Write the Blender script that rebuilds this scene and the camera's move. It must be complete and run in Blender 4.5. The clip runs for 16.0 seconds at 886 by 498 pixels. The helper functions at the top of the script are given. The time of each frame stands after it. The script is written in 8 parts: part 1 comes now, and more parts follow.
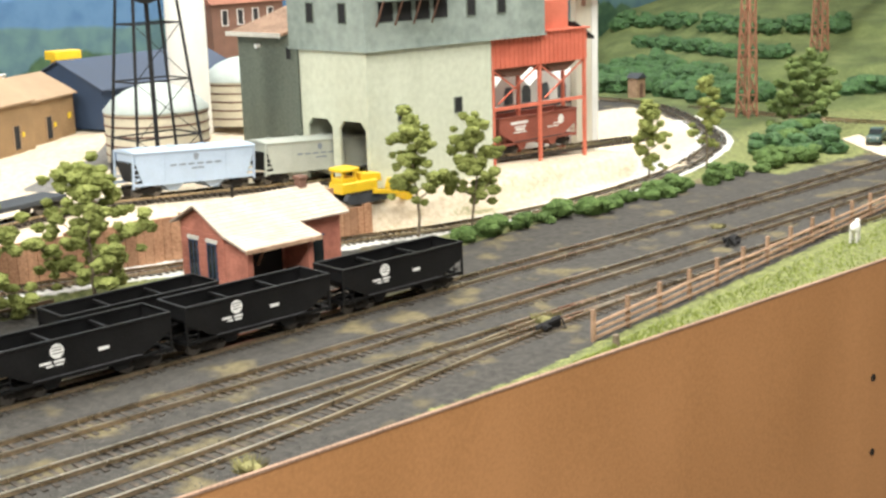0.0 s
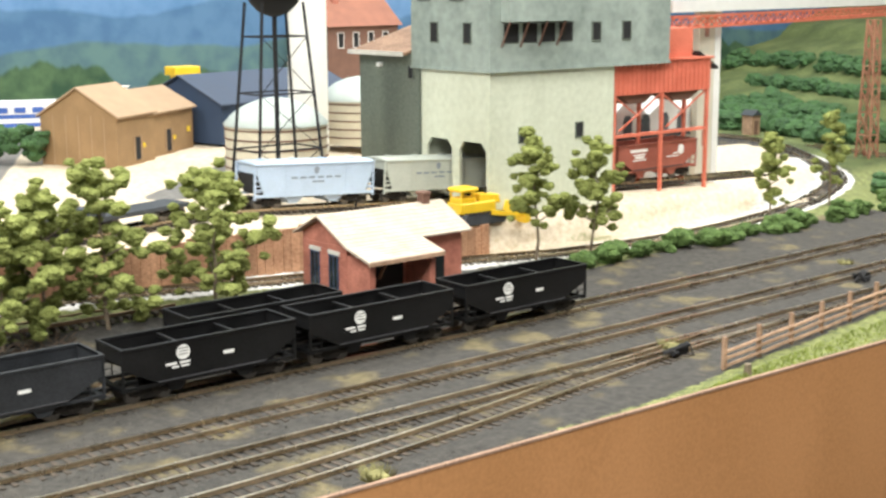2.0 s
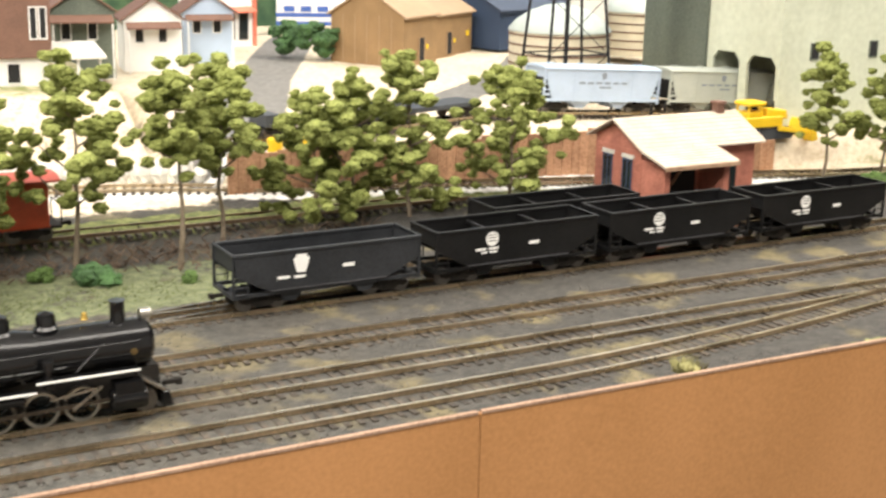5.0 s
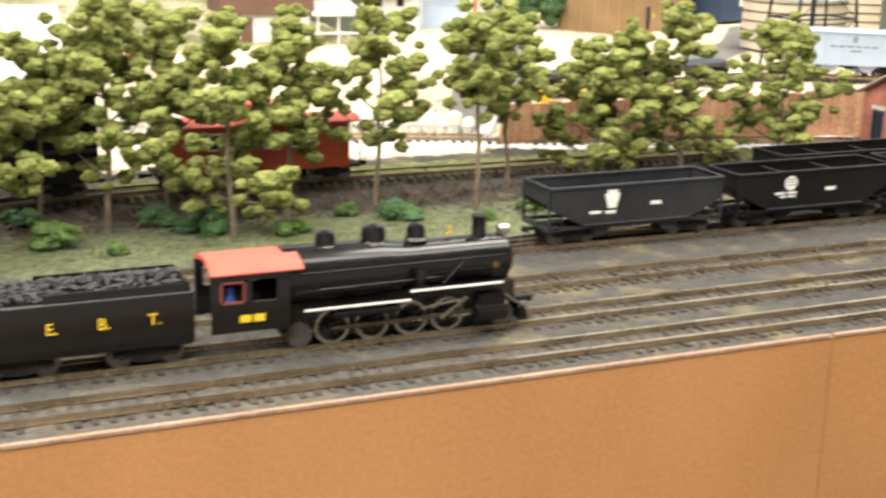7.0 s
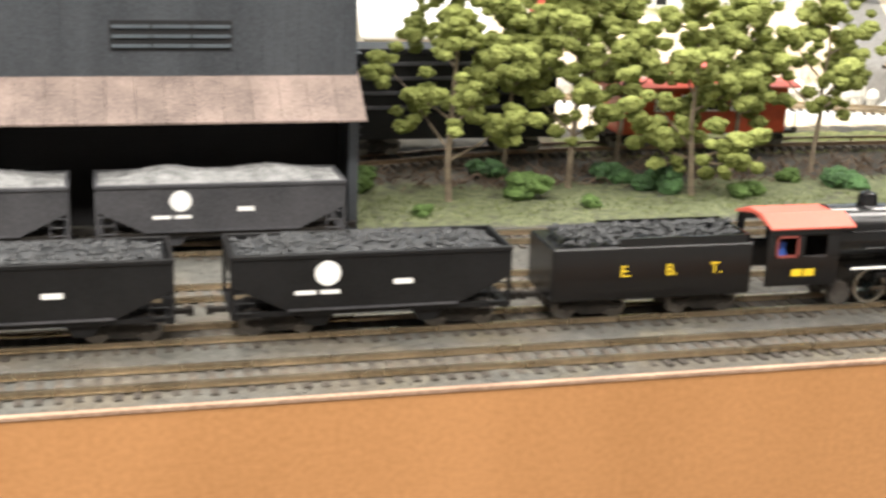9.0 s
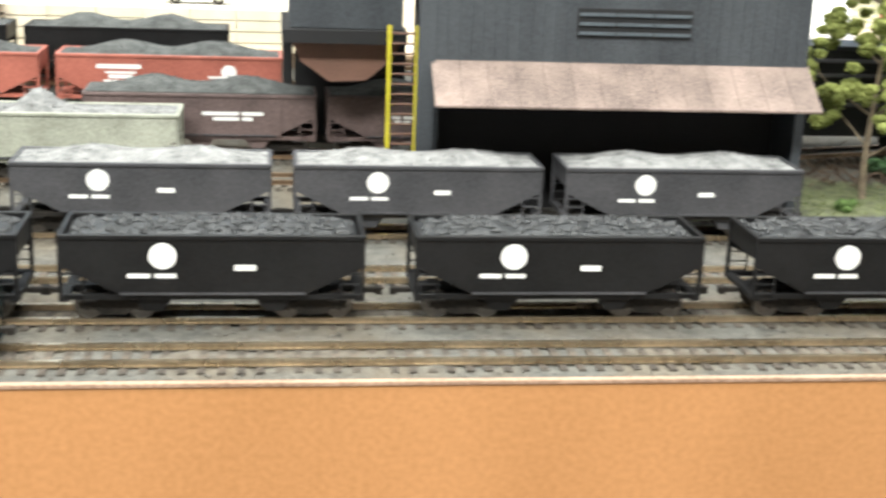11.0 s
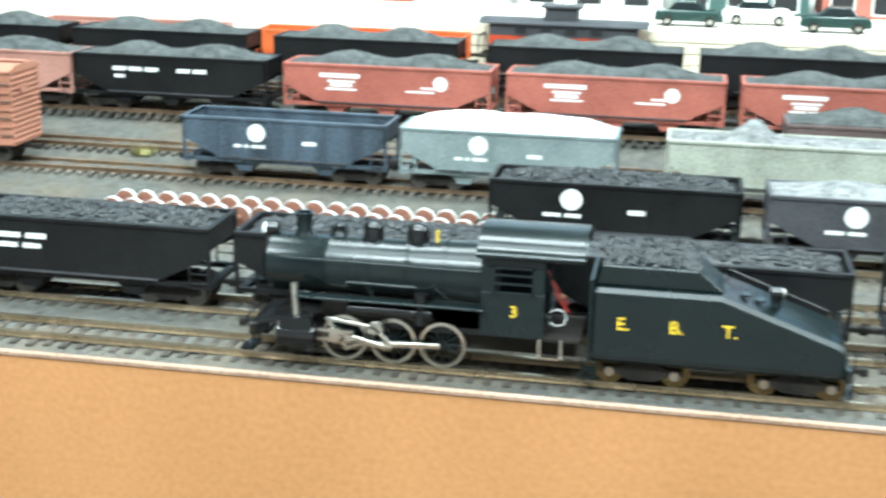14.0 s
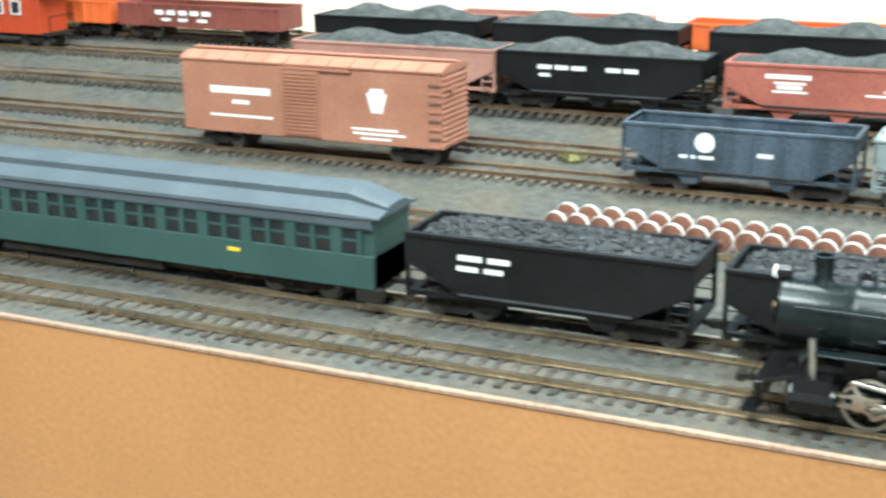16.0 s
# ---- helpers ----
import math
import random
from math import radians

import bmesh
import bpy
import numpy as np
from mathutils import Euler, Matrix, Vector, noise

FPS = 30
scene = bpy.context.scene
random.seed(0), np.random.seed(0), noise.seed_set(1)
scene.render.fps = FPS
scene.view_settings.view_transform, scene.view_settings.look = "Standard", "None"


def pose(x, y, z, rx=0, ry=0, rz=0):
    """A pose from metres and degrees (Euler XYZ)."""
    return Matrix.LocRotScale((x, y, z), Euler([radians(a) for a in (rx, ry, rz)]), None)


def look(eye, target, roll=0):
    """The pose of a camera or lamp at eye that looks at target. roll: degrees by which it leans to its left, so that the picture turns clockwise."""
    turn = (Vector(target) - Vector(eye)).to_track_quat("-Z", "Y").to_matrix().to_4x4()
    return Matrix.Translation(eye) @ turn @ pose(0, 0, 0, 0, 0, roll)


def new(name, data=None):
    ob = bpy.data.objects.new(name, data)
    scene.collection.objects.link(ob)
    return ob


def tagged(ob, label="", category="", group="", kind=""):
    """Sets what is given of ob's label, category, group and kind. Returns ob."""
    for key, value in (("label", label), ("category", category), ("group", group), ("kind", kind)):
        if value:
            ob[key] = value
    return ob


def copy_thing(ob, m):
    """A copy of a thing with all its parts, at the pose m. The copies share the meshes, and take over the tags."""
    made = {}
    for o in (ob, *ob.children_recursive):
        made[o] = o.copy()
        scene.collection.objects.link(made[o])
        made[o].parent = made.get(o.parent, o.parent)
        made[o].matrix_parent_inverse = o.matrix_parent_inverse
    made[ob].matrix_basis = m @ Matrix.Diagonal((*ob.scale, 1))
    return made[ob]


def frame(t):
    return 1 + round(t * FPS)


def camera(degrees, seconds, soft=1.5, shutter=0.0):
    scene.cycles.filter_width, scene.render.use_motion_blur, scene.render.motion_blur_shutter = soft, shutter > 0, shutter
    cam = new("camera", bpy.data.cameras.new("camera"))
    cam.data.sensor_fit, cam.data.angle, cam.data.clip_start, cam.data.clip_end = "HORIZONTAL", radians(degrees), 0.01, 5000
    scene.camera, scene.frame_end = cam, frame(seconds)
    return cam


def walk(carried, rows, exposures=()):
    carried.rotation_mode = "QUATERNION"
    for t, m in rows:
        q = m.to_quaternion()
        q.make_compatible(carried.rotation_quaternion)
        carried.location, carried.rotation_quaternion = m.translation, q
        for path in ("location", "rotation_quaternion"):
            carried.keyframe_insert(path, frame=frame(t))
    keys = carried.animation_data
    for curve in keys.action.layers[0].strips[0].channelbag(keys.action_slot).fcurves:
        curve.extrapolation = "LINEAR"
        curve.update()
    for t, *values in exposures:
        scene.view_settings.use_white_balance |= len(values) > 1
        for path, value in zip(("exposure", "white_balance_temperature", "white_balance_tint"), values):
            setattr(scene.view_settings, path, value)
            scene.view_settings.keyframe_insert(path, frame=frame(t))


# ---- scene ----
cam = camera(37.0, 16.0, soft=2.6, shutter=0.5)
PATH = [
    (0, (-0.0187, -0.5246, 0.2539), (1.3146, 0.8982, -0.1909), -1.86),
    (0.5, (-0.0217, -0.5195, 0.2507), (1.2936, 0.9233, -0.1829), -1.51),
    (1, (-0.0239, -0.5134, 0.2483), (1.2691, 0.9532, -0.1732), -1.15),
    (1.5, (-0.0262, -0.5054, 0.243), (1.2432, 0.9865, -0.1606), -0.67),
    (2, (-0.0307, -0.4987, 0.2376), (1.2104, 1.021, -0.1498), -0.24),
    (2.5, (-0.038, -0.4917, 0.2362), (1.1737, 1.0534, -0.1435), 0.40),
    (3, (-0.0466, -0.4897, 0.2342), (1.1281, 1.0831, -0.1482), 0.79),
    (3.2, (-0.0552, -0.4903, 0.2318), (1.1067, 1.0915, -0.1529), 1.09),
    (5.3, (-0.1, -0.4859, 0.2224), (0.8395, 1.2035, -0.2907), 1.21),
    (5.5, (-0.1206, -0.4823, 0.2189), (0.8279, 1.2027, -0.2924), 1.36),
    (6, (-0.1399, -0.4738, 0.2117), (0.7638, 1.2334, -0.3068), 1.51),
    (6.5, (-0.1592, -0.4761, 0.2017), (0.6761, 1.2671, -0.312), 1.28),
    (7, (-0.1897, -0.4625, 0.1919), (0.5858, 1.3084, -0.3205), 1.22),
    (7.5, (-0.2205, -0.4468, 0.1869), (0.4726, 1.3546, -0.3371), 1.35),
    (8, (-0.2657, -0.4358, 0.1816), (0.3664, 1.3863, -0.3478), 1.73),
    (8.5, (-0.2916, -0.4354, 0.1767), (0.2329, 1.4206, -0.3526), 1.73),
    (9, (-0.3439, -0.4315, 0.1825), (0.1508, 1.4245, -0.375), 2.02),
    (11.3, (-0.5023, -0.4195, 0.1687), (-0.3143, 1.4923, -0.3877), 2.14),
    (11.5, (-0.5113, -0.4186, 0.1698), (-0.3717, 1.4963, -0.3903), 1.99),
    (12, (-0.5421, -0.4224, 0.1706), (-0.4997, 1.4974, -0.3882), 1.75),
    (12.5, (-0.5713, -0.4176, 0.1668), (-0.6277, 1.5049, -0.3815), 1.34),
    (13, (-0.5974, -0.422, 0.1685), (-0.7531, 1.4966, -0.3743), 1.17),
    (13.5, (-0.6335, -0.4317, 0.1753), (-0.8528, 1.4795, -0.3714), 1.37),
    (14, (-0.6497, -0.4226, 0.1733), (-0.9947, 1.4697, -0.3748), 1.20),
    (14.5, (-0.6685, -0.3979, 0.1654), (-1.1617, 1.4574, -0.3956), 0.88),
    (15, (-0.6836, -0.3777, 0.1683), (-1.3163, 1.4306, -0.4058), -0.01),
    (15.5, (-0.6995, -0.3677, 0.1709), (-1.4398, 1.3988, -0.4047), -0.64),
    (16, (-0.7248, -0.375, 0.1751), (-1.5437, 1.3555, -0.4035), -0.83),
]
EXPOSURES = [(0.0, 0.28, 6250, 9), (3.0, 0.28, 6050, 8), (5.5, 0.36, 6650, 12), (9.0, 0.58, 6400, 12), (11.5, 0.82, 5950, 4), (13.5, 0.88, 5300, -5), (14.5, 0.80, 5200, -6), (16.0, 0.66, 5400, -4)]
walk(cam, [(t, look(eye, target, roll)) for t, eye, target, roll in PATH], EXPOSURES)


# ---- light and room ----
world = bpy.data.worlds.new("room_air")
scene.world = world
world.use_nodes = True
world.node_tree.nodes["Background"].inputs[0].default_value = (0.9, 0.95, 1.0, 1)
world.node_tree.nodes["Background"].inputs[1].default_value = 0.25


def ceiling_lamp(x, y, power):
    d = bpy.data.lights.new("tube_light", "AREA")
    d.shape, d.size, d.size_y, d.energy = "RECTANGLE", 1.2, 0.3, power
    d.color = (1.0, 0.95, 0.86)
    ob = new("tube_light", d)
    ob.matrix_world = look((x, y, 1.33), (x, y + 0.02, 0))
    return ob


# tubes over the layout, and over the aisle in front of it
for lx, ly, lp in ((1.2, 0.06, 20), (-0.75, 0.35, 24), (1.4, 0.82, 23), (-0.95, -0.95, 43), (-0.72, -0.36, 11), (1.62, -0.62, 8), (0.35, -0.5, 11)):
    ceiling_lamp(lx, ly, lp)


# ---- materials ----
def mat(name, color, rough=0.6, metal=0.0, vary=0.25, fine=900.0, coarse=60.0, bump=0.15, other=None, spec=0.5, random_tint=0.0, stretch=None):
    """A procedural surface: two scales of noise in colour, and fine relief."""
    m = bpy.data.materials.new(name)
    m.use_nodes = True
    nt = m.node_tree
    n, l = nt.nodes, nt.links
    b = n["Principled BSDF"]
    co = n.new("ShaderNodeTexCoord")
    n1 = n.new("ShaderNodeTexNoise")
    n1.inputs["Scale"].default_value, n1.inputs["Detail"].default_value = fine, 4
    n2 = n.new("ShaderNodeTexNoise")
    n2.inputs["Scale"].default_value, n2.inputs["Detail"].default_value = coarse, 5
    l.new(co.outputs["Object"], n1.inputs["Vector"])
    if stretch:
        mp = n.new("ShaderNodeMapping")
        mp.inputs["Scale"].default_value = stretch
        l.new(co.outputs["Object"], mp.inputs["Vector"])
        l.new(mp.outputs[0], n2.inputs["Vector"])
    else:
        l.new(co.outputs["Object"], n2.inputs["Vector"])
    add = n.new("ShaderNodeMath")
    add.operation = "ADD"
    l.new(n1.outputs[0], add.inputs[0])
    l.new(n2.outputs[0], add.inputs[1])
    ramp = n.new("ShaderNodeValToRGB")
    lo = [c * (1 - vary) for c in color]
    hi = [min(1, c * (1 + vary)) for c in (other or color)]
    ramp.color_ramp.elements[0].position, ramp.color_ramp.elements[0].color = 0.36, (*lo, 1)
    ramp.color_ramp.elements[1].position, ramp.color_ramp.elements[1].color = 0.64, (*hi, 1)
    half = n.new("ShaderNodeMath")
    half.operation = "MULTIPLY"
    half.inputs[1].default_value = 0.5
    l.new(add.outputs[0], half.inputs[0])
    l.new(half.outputs[0], ramp.inputs[0])
    out = ramp.outputs[0]
    if random_tint:
        info = n.new("ShaderNodeObjectInfo")
        mr = n.new("ShaderNodeMapRange")
        mr.inputs["To Min"].default_value, mr.inputs["To Max"].default_value = 1 - random_tint, 1 + random_tint
        l.new(info.outputs["Random"], mr.inputs["Value"])
        mx = n.new("ShaderNodeVectorMath")
        mx.operation = "SCALE"
        l.new(out, mx.inputs[0])
        l.new(mr.outputs[0], mx.inputs["Scale"])
        out = mx.outputs[0]
    l.new(out, b.inputs["Base Color"])
    rr = n.new("ShaderNodeMapRange")
    rr.inputs["To Min"].default_value, rr.inputs["To Max"].default_value = max(0.02, rough - 0.12), min(1, rough + 0.12)
    l.new(n2.outputs[0], rr.inputs["Value"])
    l.new(rr.outputs[0], b.inputs["Roughness"])
    b.inputs["Metallic"].default_value = metal
    b.inputs["Specular IOR Level"].default_value = spec
    if bump:
        bp = n.new("ShaderNodeBump")
        bp.inputs["Strength"].default_value, bp.inputs["Distance"].default_value = bump, 0.0006
        l.new(n1.outputs[0], bp.inputs["Height"])
        l.new(bp.outputs[0], b.inputs["Normal"])
    return m


def glow(name, color, strength):
    m = bpy.data.materials.new(name)
    m.use_nodes = True
    b = m.node_tree.nodes["Principled BSDF"]
    b.inputs["Base Color"].default_value = (*color, 1)
    b.inputs["Emission Color"].default_value = (*color, 1)
    b.inputs["Emission Strength"].default_value = strength
    return m


M_LOCO = mat("engine_black", (0.0050, 0.0086, 0.0092), 0.26, 0, 0.06, 60, 25, 0.0, (0.0064, 0.0102, 0.0108), spec=0.38)
M_LOCO2 = mat("gloss_black", (0.006, 0.006, 0.0065), 0.18, 0, 0.1, 60, 25, 0.0, spec=0.45)
M_BLACK = mat("car_black", (0.006, 0.006, 0.0065), 0.5, 0, 0.3, 800, 40, 0.1, (0.009, 0.009, 0.0095), spec=0.22)
# faded car black; also the painted highlight along the hopper sills
M_GREYCAR = mat("faded_black_and_highlight", (0.034, 0.036, 0.041), 0.62, 0, 0.3, 900, 45, 0.1, (0.050, 0.049, 0.054))
M_GREYDARK = mat("dark_grey_car", (0.019, 0.021, 0.024), 0.5, 0, 0.25, 800, 40, 0.1, (0.028, 0.030, 0.034), spec=0.3)
M_UNDER = mat("underframe_black", (0.008, 0.0075, 0.007), 0.7, 0, 0.4, 900, 90, 0.2, (0.018, 0.015, 0.012), spec=0.25)
M_STEEL = mat("bright_rods", (0.55, 0.53, 0.48), 0.3, 1.0, 0.15, 900, 100, 0.05)
M_BRASSY = mat("bronze_wheels", (0.20, 0.14, 0.06), 0.4, 0.8, 0.4, 900, 120, 0.1)
M_RAIL = mat("rail_metal", (0.46, 0.37, 0.25), 0.28, 0.95, 0.22, 600, 30, 0.04, (0.58, 0.49, 0.36))
M_TIE = mat("tie_brown", (0.030, 0.024, 0.018), 0.9, 0, 0.4, 900, 120, 0.3, (0.066, 0.053, 0.040), random_tint=0.3)
M_RAILOLD = mat("rusty_rail", (0.17, 0.115, 0.075), 0.5, 0.6, 0.3, 600, 30, 0.1, (0.27, 0.19, 0.12))
M_TIEOLD = mat("grey_weathered_tie", (0.058, 0.050, 0.040), 0.9, 0, 0.4, 900, 120, 0.3, (0.105, 0.092, 0.074), random_tint=0.25)
M_COAL = mat("coal", (0.011, 0.012, 0.0135), 0.48, 0, 0.5, 700, 200, 0.4, (0.030, 0.032, 0.034), spec=0.35)
M_GREYCOAL = mat("grey_coal_dust", (0.115, 0.117, 0.118), 0.9, 0, 0.35, 1400, 150, 0.6, (0.20, 0.202, 0.20), spec=0.2)
M_FINECOAL = mat("fine_coal", (0.040, 0.043, 0.043), 0.9, 0, 0.35, 1400, 150, 0.6, (0.078, 0.082, 0.080), spec=0.2)
M_FRAMERED = mat("frame_red", (0.22, 0.05, 0.04), 0.6, 0, 0.1, 900, 60, 0.0)
M_RODDARK = mat("oily_steel_rods", (0.12, 0.10, 0.08), 0.35, 0.9, 0.3, 900, 90, 0.05)
M_GOLD = mat("polished_brass", (0.80, 0.55, 0.14), 0.25, 0.8, 0.1, 900, 60, 0.0)
M_WIRERED = mat("wire_red", (0.30, 0.03, 0.02), 0.5, 0, 0.1, 900, 60, 0.0)
M_WHITE = mat("white_lettering", (0.8, 0.8, 0.78), 0.6, 0, 0.06, 900, 60, 0.0)
M_GREYLETTER = mat("grey_lettering", (0.22, 0.25, 0.30), 0.6, 0, 0.1, 900, 60, 0.0)
M_YELLOW = mat("yellow_lettering", (0.75, 0.52, 0.02), 0.55, 0, 0.1, 900, 60, 0.0)
M_REDCAR = mat("oxide_red", (0.29, 0.082, 0.056), 0.6, 0, 0.2, 900, 35, 0.1, (0.345, 0.108, 0.076))
M_PINKCAR = mat("faded_pink_car", (0.34, 0.165, 0.125), 0.7, 0, 0.15, 900, 35, 0.1, (0.40, 0.21, 0.165))
M_OXIDE = mat("dark_oxide_red", (0.17, 0.045, 0.032), 0.6, 0, 0.2, 900, 35, 0.1, (0.21, 0.06, 0.045))
M_BROWNCAR = mat("brown_car", (0.085, 0.058, 0.055), 0.7, 0, 0.3, 900, 40, 0.15, (0.12, 0.085, 0.08))
M_BOXCAR = mat("boxcar_tan_brown", (0.325, 0.14, 0.085), 0.6, 0, 0.12, 900, 35, 0.08, (0.37, 0.17, 0.11))
M_GREENGREY = mat("green_grey_car", (0.17, 0.21, 0.21), 0.6, 0, 0.2, 900, 40, 0.1, (0.22, 0.25, 0.25))
M_BLUECAR = mat("blue_grey_car", (0.030, 0.038, 0.046), 0.45, 0, 0.4, 900, 40, 0.1, (0.060, 0.078, 0.105), stretch=(2.2, 1, 0.3))
M_CREAM = mat("cream_car", (0.27, 0.28, 0.225), 0.65, 0, 0.25, 900, 40, 0.1, (0.35, 0.36, 0.30))
M_COVERED = mat("pale_blue_grey_car", (0.42, 0.52, 0.66), 0.5, 0, 0.1, 900, 40, 0.06)
M_COVERED2 = mat("pale_green_grey_car", (0.44, 0.47, 0.42), 0.55, 0, 0.12, 900, 40, 0.06)
M_PLASTER = mat("white_load", (0.85, 0.85, 0.83), 0.8, 0, 0.05, 900, 80, 0.3)
M_REDROOF = mat("orange_red_roof", (0.50, 0.10, 0.068), 0.55, 0, 0.12, 900, 50, 0.1)
M_REDPAINT = mat("bright_red", (0.42, 0.055, 0.016), 0.4, 0, 0.2, 900, 50, 0.08)
M_ORANGE = mat("orange_car", (0.62, 0.13, 0.03), 0.5, 0, 0.15, 900, 50, 0.08)
M_COACH = mat("coach_green", (0.034, 0.070, 0.064), 0.42, 0, 0.15, 900, 40, 0.06)
M_COACHROOF = mat("coach_roof_grey", (0.072, 0.088, 0.102), 0.5, 0, 0.2, 900, 40, 0.1)
M_GLASSDARK = mat("dark_window", (0.015, 0.02, 0.022), 0.12, 0, 0.2, 300, 40, 0.0)
M_BRICK = mat("brick_red", (0.34, 0.115, 0.08), 0.8, 0, 0.25, 900, 80, 0.3, (0.46, 0.18, 0.125))
M_SHINGLE = mat("tan_shingle", (0.44, 0.365, 0.29), 0.9, 0, 0.1, 1200, 60, 0.2, (0.52, 0.45, 0.37), spec=0.2)
M_CONC = mat("green_grey_concrete", (0.52, 0.55, 0.43), 0.8, 0, 0.05, 160, 14, 0.04, (0.59, 0.62, 0.50), stretch=(1.6, 1.6, 0.35))
M_CONCDARK = mat("weathered_green_grey", (0.215, 0.262, 0.235), 0.8, 0, 0.07, 110, 12, 0.04, (0.31, 0.36, 0.325), stretch=(1.6, 1.6, 0.35))
# olive siding, darkened to put the annex wall's shade into the colour
M_CONCSHADE = mat("shaded_olive_siding", (0.085, 0.105, 0.085), 0.8, 0, 0.12, 500, 16, 0.1, (0.13, 0.15, 0.12), stretch=(1.6, 1.6, 0.3))
M_ANNEXROOF = mat("annex_brown_roofing", (0.22, 0.125, 0.075), 0.85, 0, 0.25, 500, 40, 0.2, (0.33, 0.21, 0.14))
M_BINRED = mat("structure_red", (0.60, 0.145, 0.085), 0.65, 0, 0.12, 900, 40, 0.1, (0.66, 0.19, 0.12))
M_TOWERRUST = mat("tower_rust", (0.30, 0.125, 0.075), 0.75, 0.1, 0.25, 900, 60, 0.15, (0.38, 0.18, 0.115))
M_WOODWALL = mat("plank_wall", (0.30, 0.145, 0.075), 0.8, 0, 0.25, 500, 40, 0.2, (0.42, 0.24, 0.14), random_tint=0.18)
M_BLDGREY = mat("dark_grey_siding", (0.038, 0.043, 0.050), 0.75, 0, 0.18, 900, 30, 0.1, (0.054, 0.060, 0.067), spec=0.3, stretch=(1.5, 1.5, 0.3))
M_AWNING = mat("rusty_awning", (0.125, 0.092, 0.080), 0.8, 0, 0.3, 900, 45, 0.15, (0.19, 0.145, 0.125), random_tint=0.12)
M_DARK = mat("near_black", (0.012, 0.012, 0.013), 0.9, 0, 0.3, 900, 60, 0.1)
M_LADDER = mat("ladder_yellow", (0.62, 0.55, 0.03), 0.5, 0, 0.1, 900, 60, 0.05)
M_TANWALL = mat("cardboard_tan", (0.25, 0.155, 0.072), 0.8, 0, 0.12, 900, 40, 0.1, (0.30, 0.19, 0.092))
M_TANROOF = mat("tan_roof", (0.36, 0.25, 0.155), 0.8, 0, 0.12, 900, 50, 0.15)
M_NAVYROOF = mat("slate_blue_roof", (0.045, 0.062, 0.10), 0.7, 0, 0.15, 900, 40, 0.08)
M_NAVY = mat("navy_siding", (0.035, 0.06, 0.115), 0.7, 0, 0.15, 900, 40, 0.08)
M_SILO = mat("silo_white", (0.78, 0.77, 0.72), 0.7, 0, 0.06, 900, 40, 0.05)
M_TANKSIDE = mat("tank_cream", (0.62, 0.57, 0.44), 0.7, 0, 0.12, 900, 50, 0.08)
M_TANKDOME = mat("tank_dome_grey", (0.44, 0.49, 0.46), 0.65, 0, 0.12, 900, 50, 0.08)
M_DOZER = mat("dozer_yellow", (0.80, 0.52, 0.02), 0.45, 0, 0.12, 900, 60, 0.05)
M_HOUSEWHITE = mat("house_white", (0.78, 0.78, 0.76), 0.7, 0, 0.06, 900, 60, 0.08)
M_HOUSEBROWN = mat("house_brown", (0.16, 0.085, 0.06), 0.75, 0, 0.2, 900, 60, 0.1)
M_BLUE = mat("trailer_blue", (0.06, 0.13, 0.42), 0.4, 0, 0.1, 900, 60, 0.05)
M_FENCE = mat("fence_brown", (0.30, 0.185, 0.115), 0.8, 0, 0.25, 900, 90, 0.2, (0.40, 0.26, 0.17))
M_TRUNK = mat("tree_bark", (0.14, 0.105, 0.075), 0.9, 0, 0.3, 900, 120, 0.4, (0.2, 0.16, 0.11))
M_LEAF = mat("leaf_olive", (0.122, 0.146, 0.034), 0.9, 0, 0.3, 700, 110, 0.5, (0.24, 0.265, 0.085), spec=0.12)
M_LEAFMID = mat("leaf_mid_green", (0.055, 0.09, 0.025), 0.9, 0, 0.3, 700, 110, 0.4, (0.13, 0.17, 0.055), spec=0.15)
M_LEAFDARK = mat("bush_green", (0.045, 0.08, 0.020), 0.85, 0, 0.35, 500, 110, 0.3, (0.085, 0.135, 0.04), spec=0.2)
M_LEAFHILL = mat("hill_bush_green", (0.022, 0.06, 0.018), 0.85, 0, 0.35, 400, 80, 0.2, (0.045, 0.10, 0.03))
M_TURF = mat("dull_turf", (0.075, 0.095, 0.032), 0.9, 0, 0.3, 500, 100, 0.2, (0.14, 0.165, 0.065), spec=0.2)
M_TUFT = mat("dry_tuft", (0.15, 0.145, 0.055), 0.9, 0, 0.3, 500, 100, 0.2, (0.27, 0.25, 0.11), spec=0.2)
M_TWIG = mat("brushwood", (0.075, 0.052, 0.038), 0.9, 0, 0.35, 700, 80, 0.2, (0.15, 0.11, 0.08), spec=0.2)
M_WHEEL = mat("worn_wheel_steel", (0.16, 0.15, 0.14), 0.38, 0.8, 0.4, 900, 120, 0.1)
M_MILLROOF = mat("brown_red_roof", (0.27, 0.115, 0.075), 0.8, 0, 0.2, 900, 40, 0.15)
M_CREAMWALL = mat("cream_plaster", (0.62, 0.58, 0.48), 0.85, 0, 0.1, 700, 40, 0.15, stretch=(1.5, 1.5, 0.4))
M_GRASSB = mat("grass_blades", (0.16, 0.21, 0.03), 0.85, 0, 0.3, 500, 100, 0.1, (0.26, 0.31, 0.06))
M_STRIP = mat("pale_edge_strip", (0.25, 0.155, 0.105), 0.75, 0, 0.2, 600, 25, 0.05, (0.34, 0.23, 0.165), spec=0.2)
M_RUST = mat("rusty_wheels", (0.135, 0.055, 0.034), 0.8, 0.1, 0.35, 900, 120, 0.2, (0.22, 0.10, 0.065))
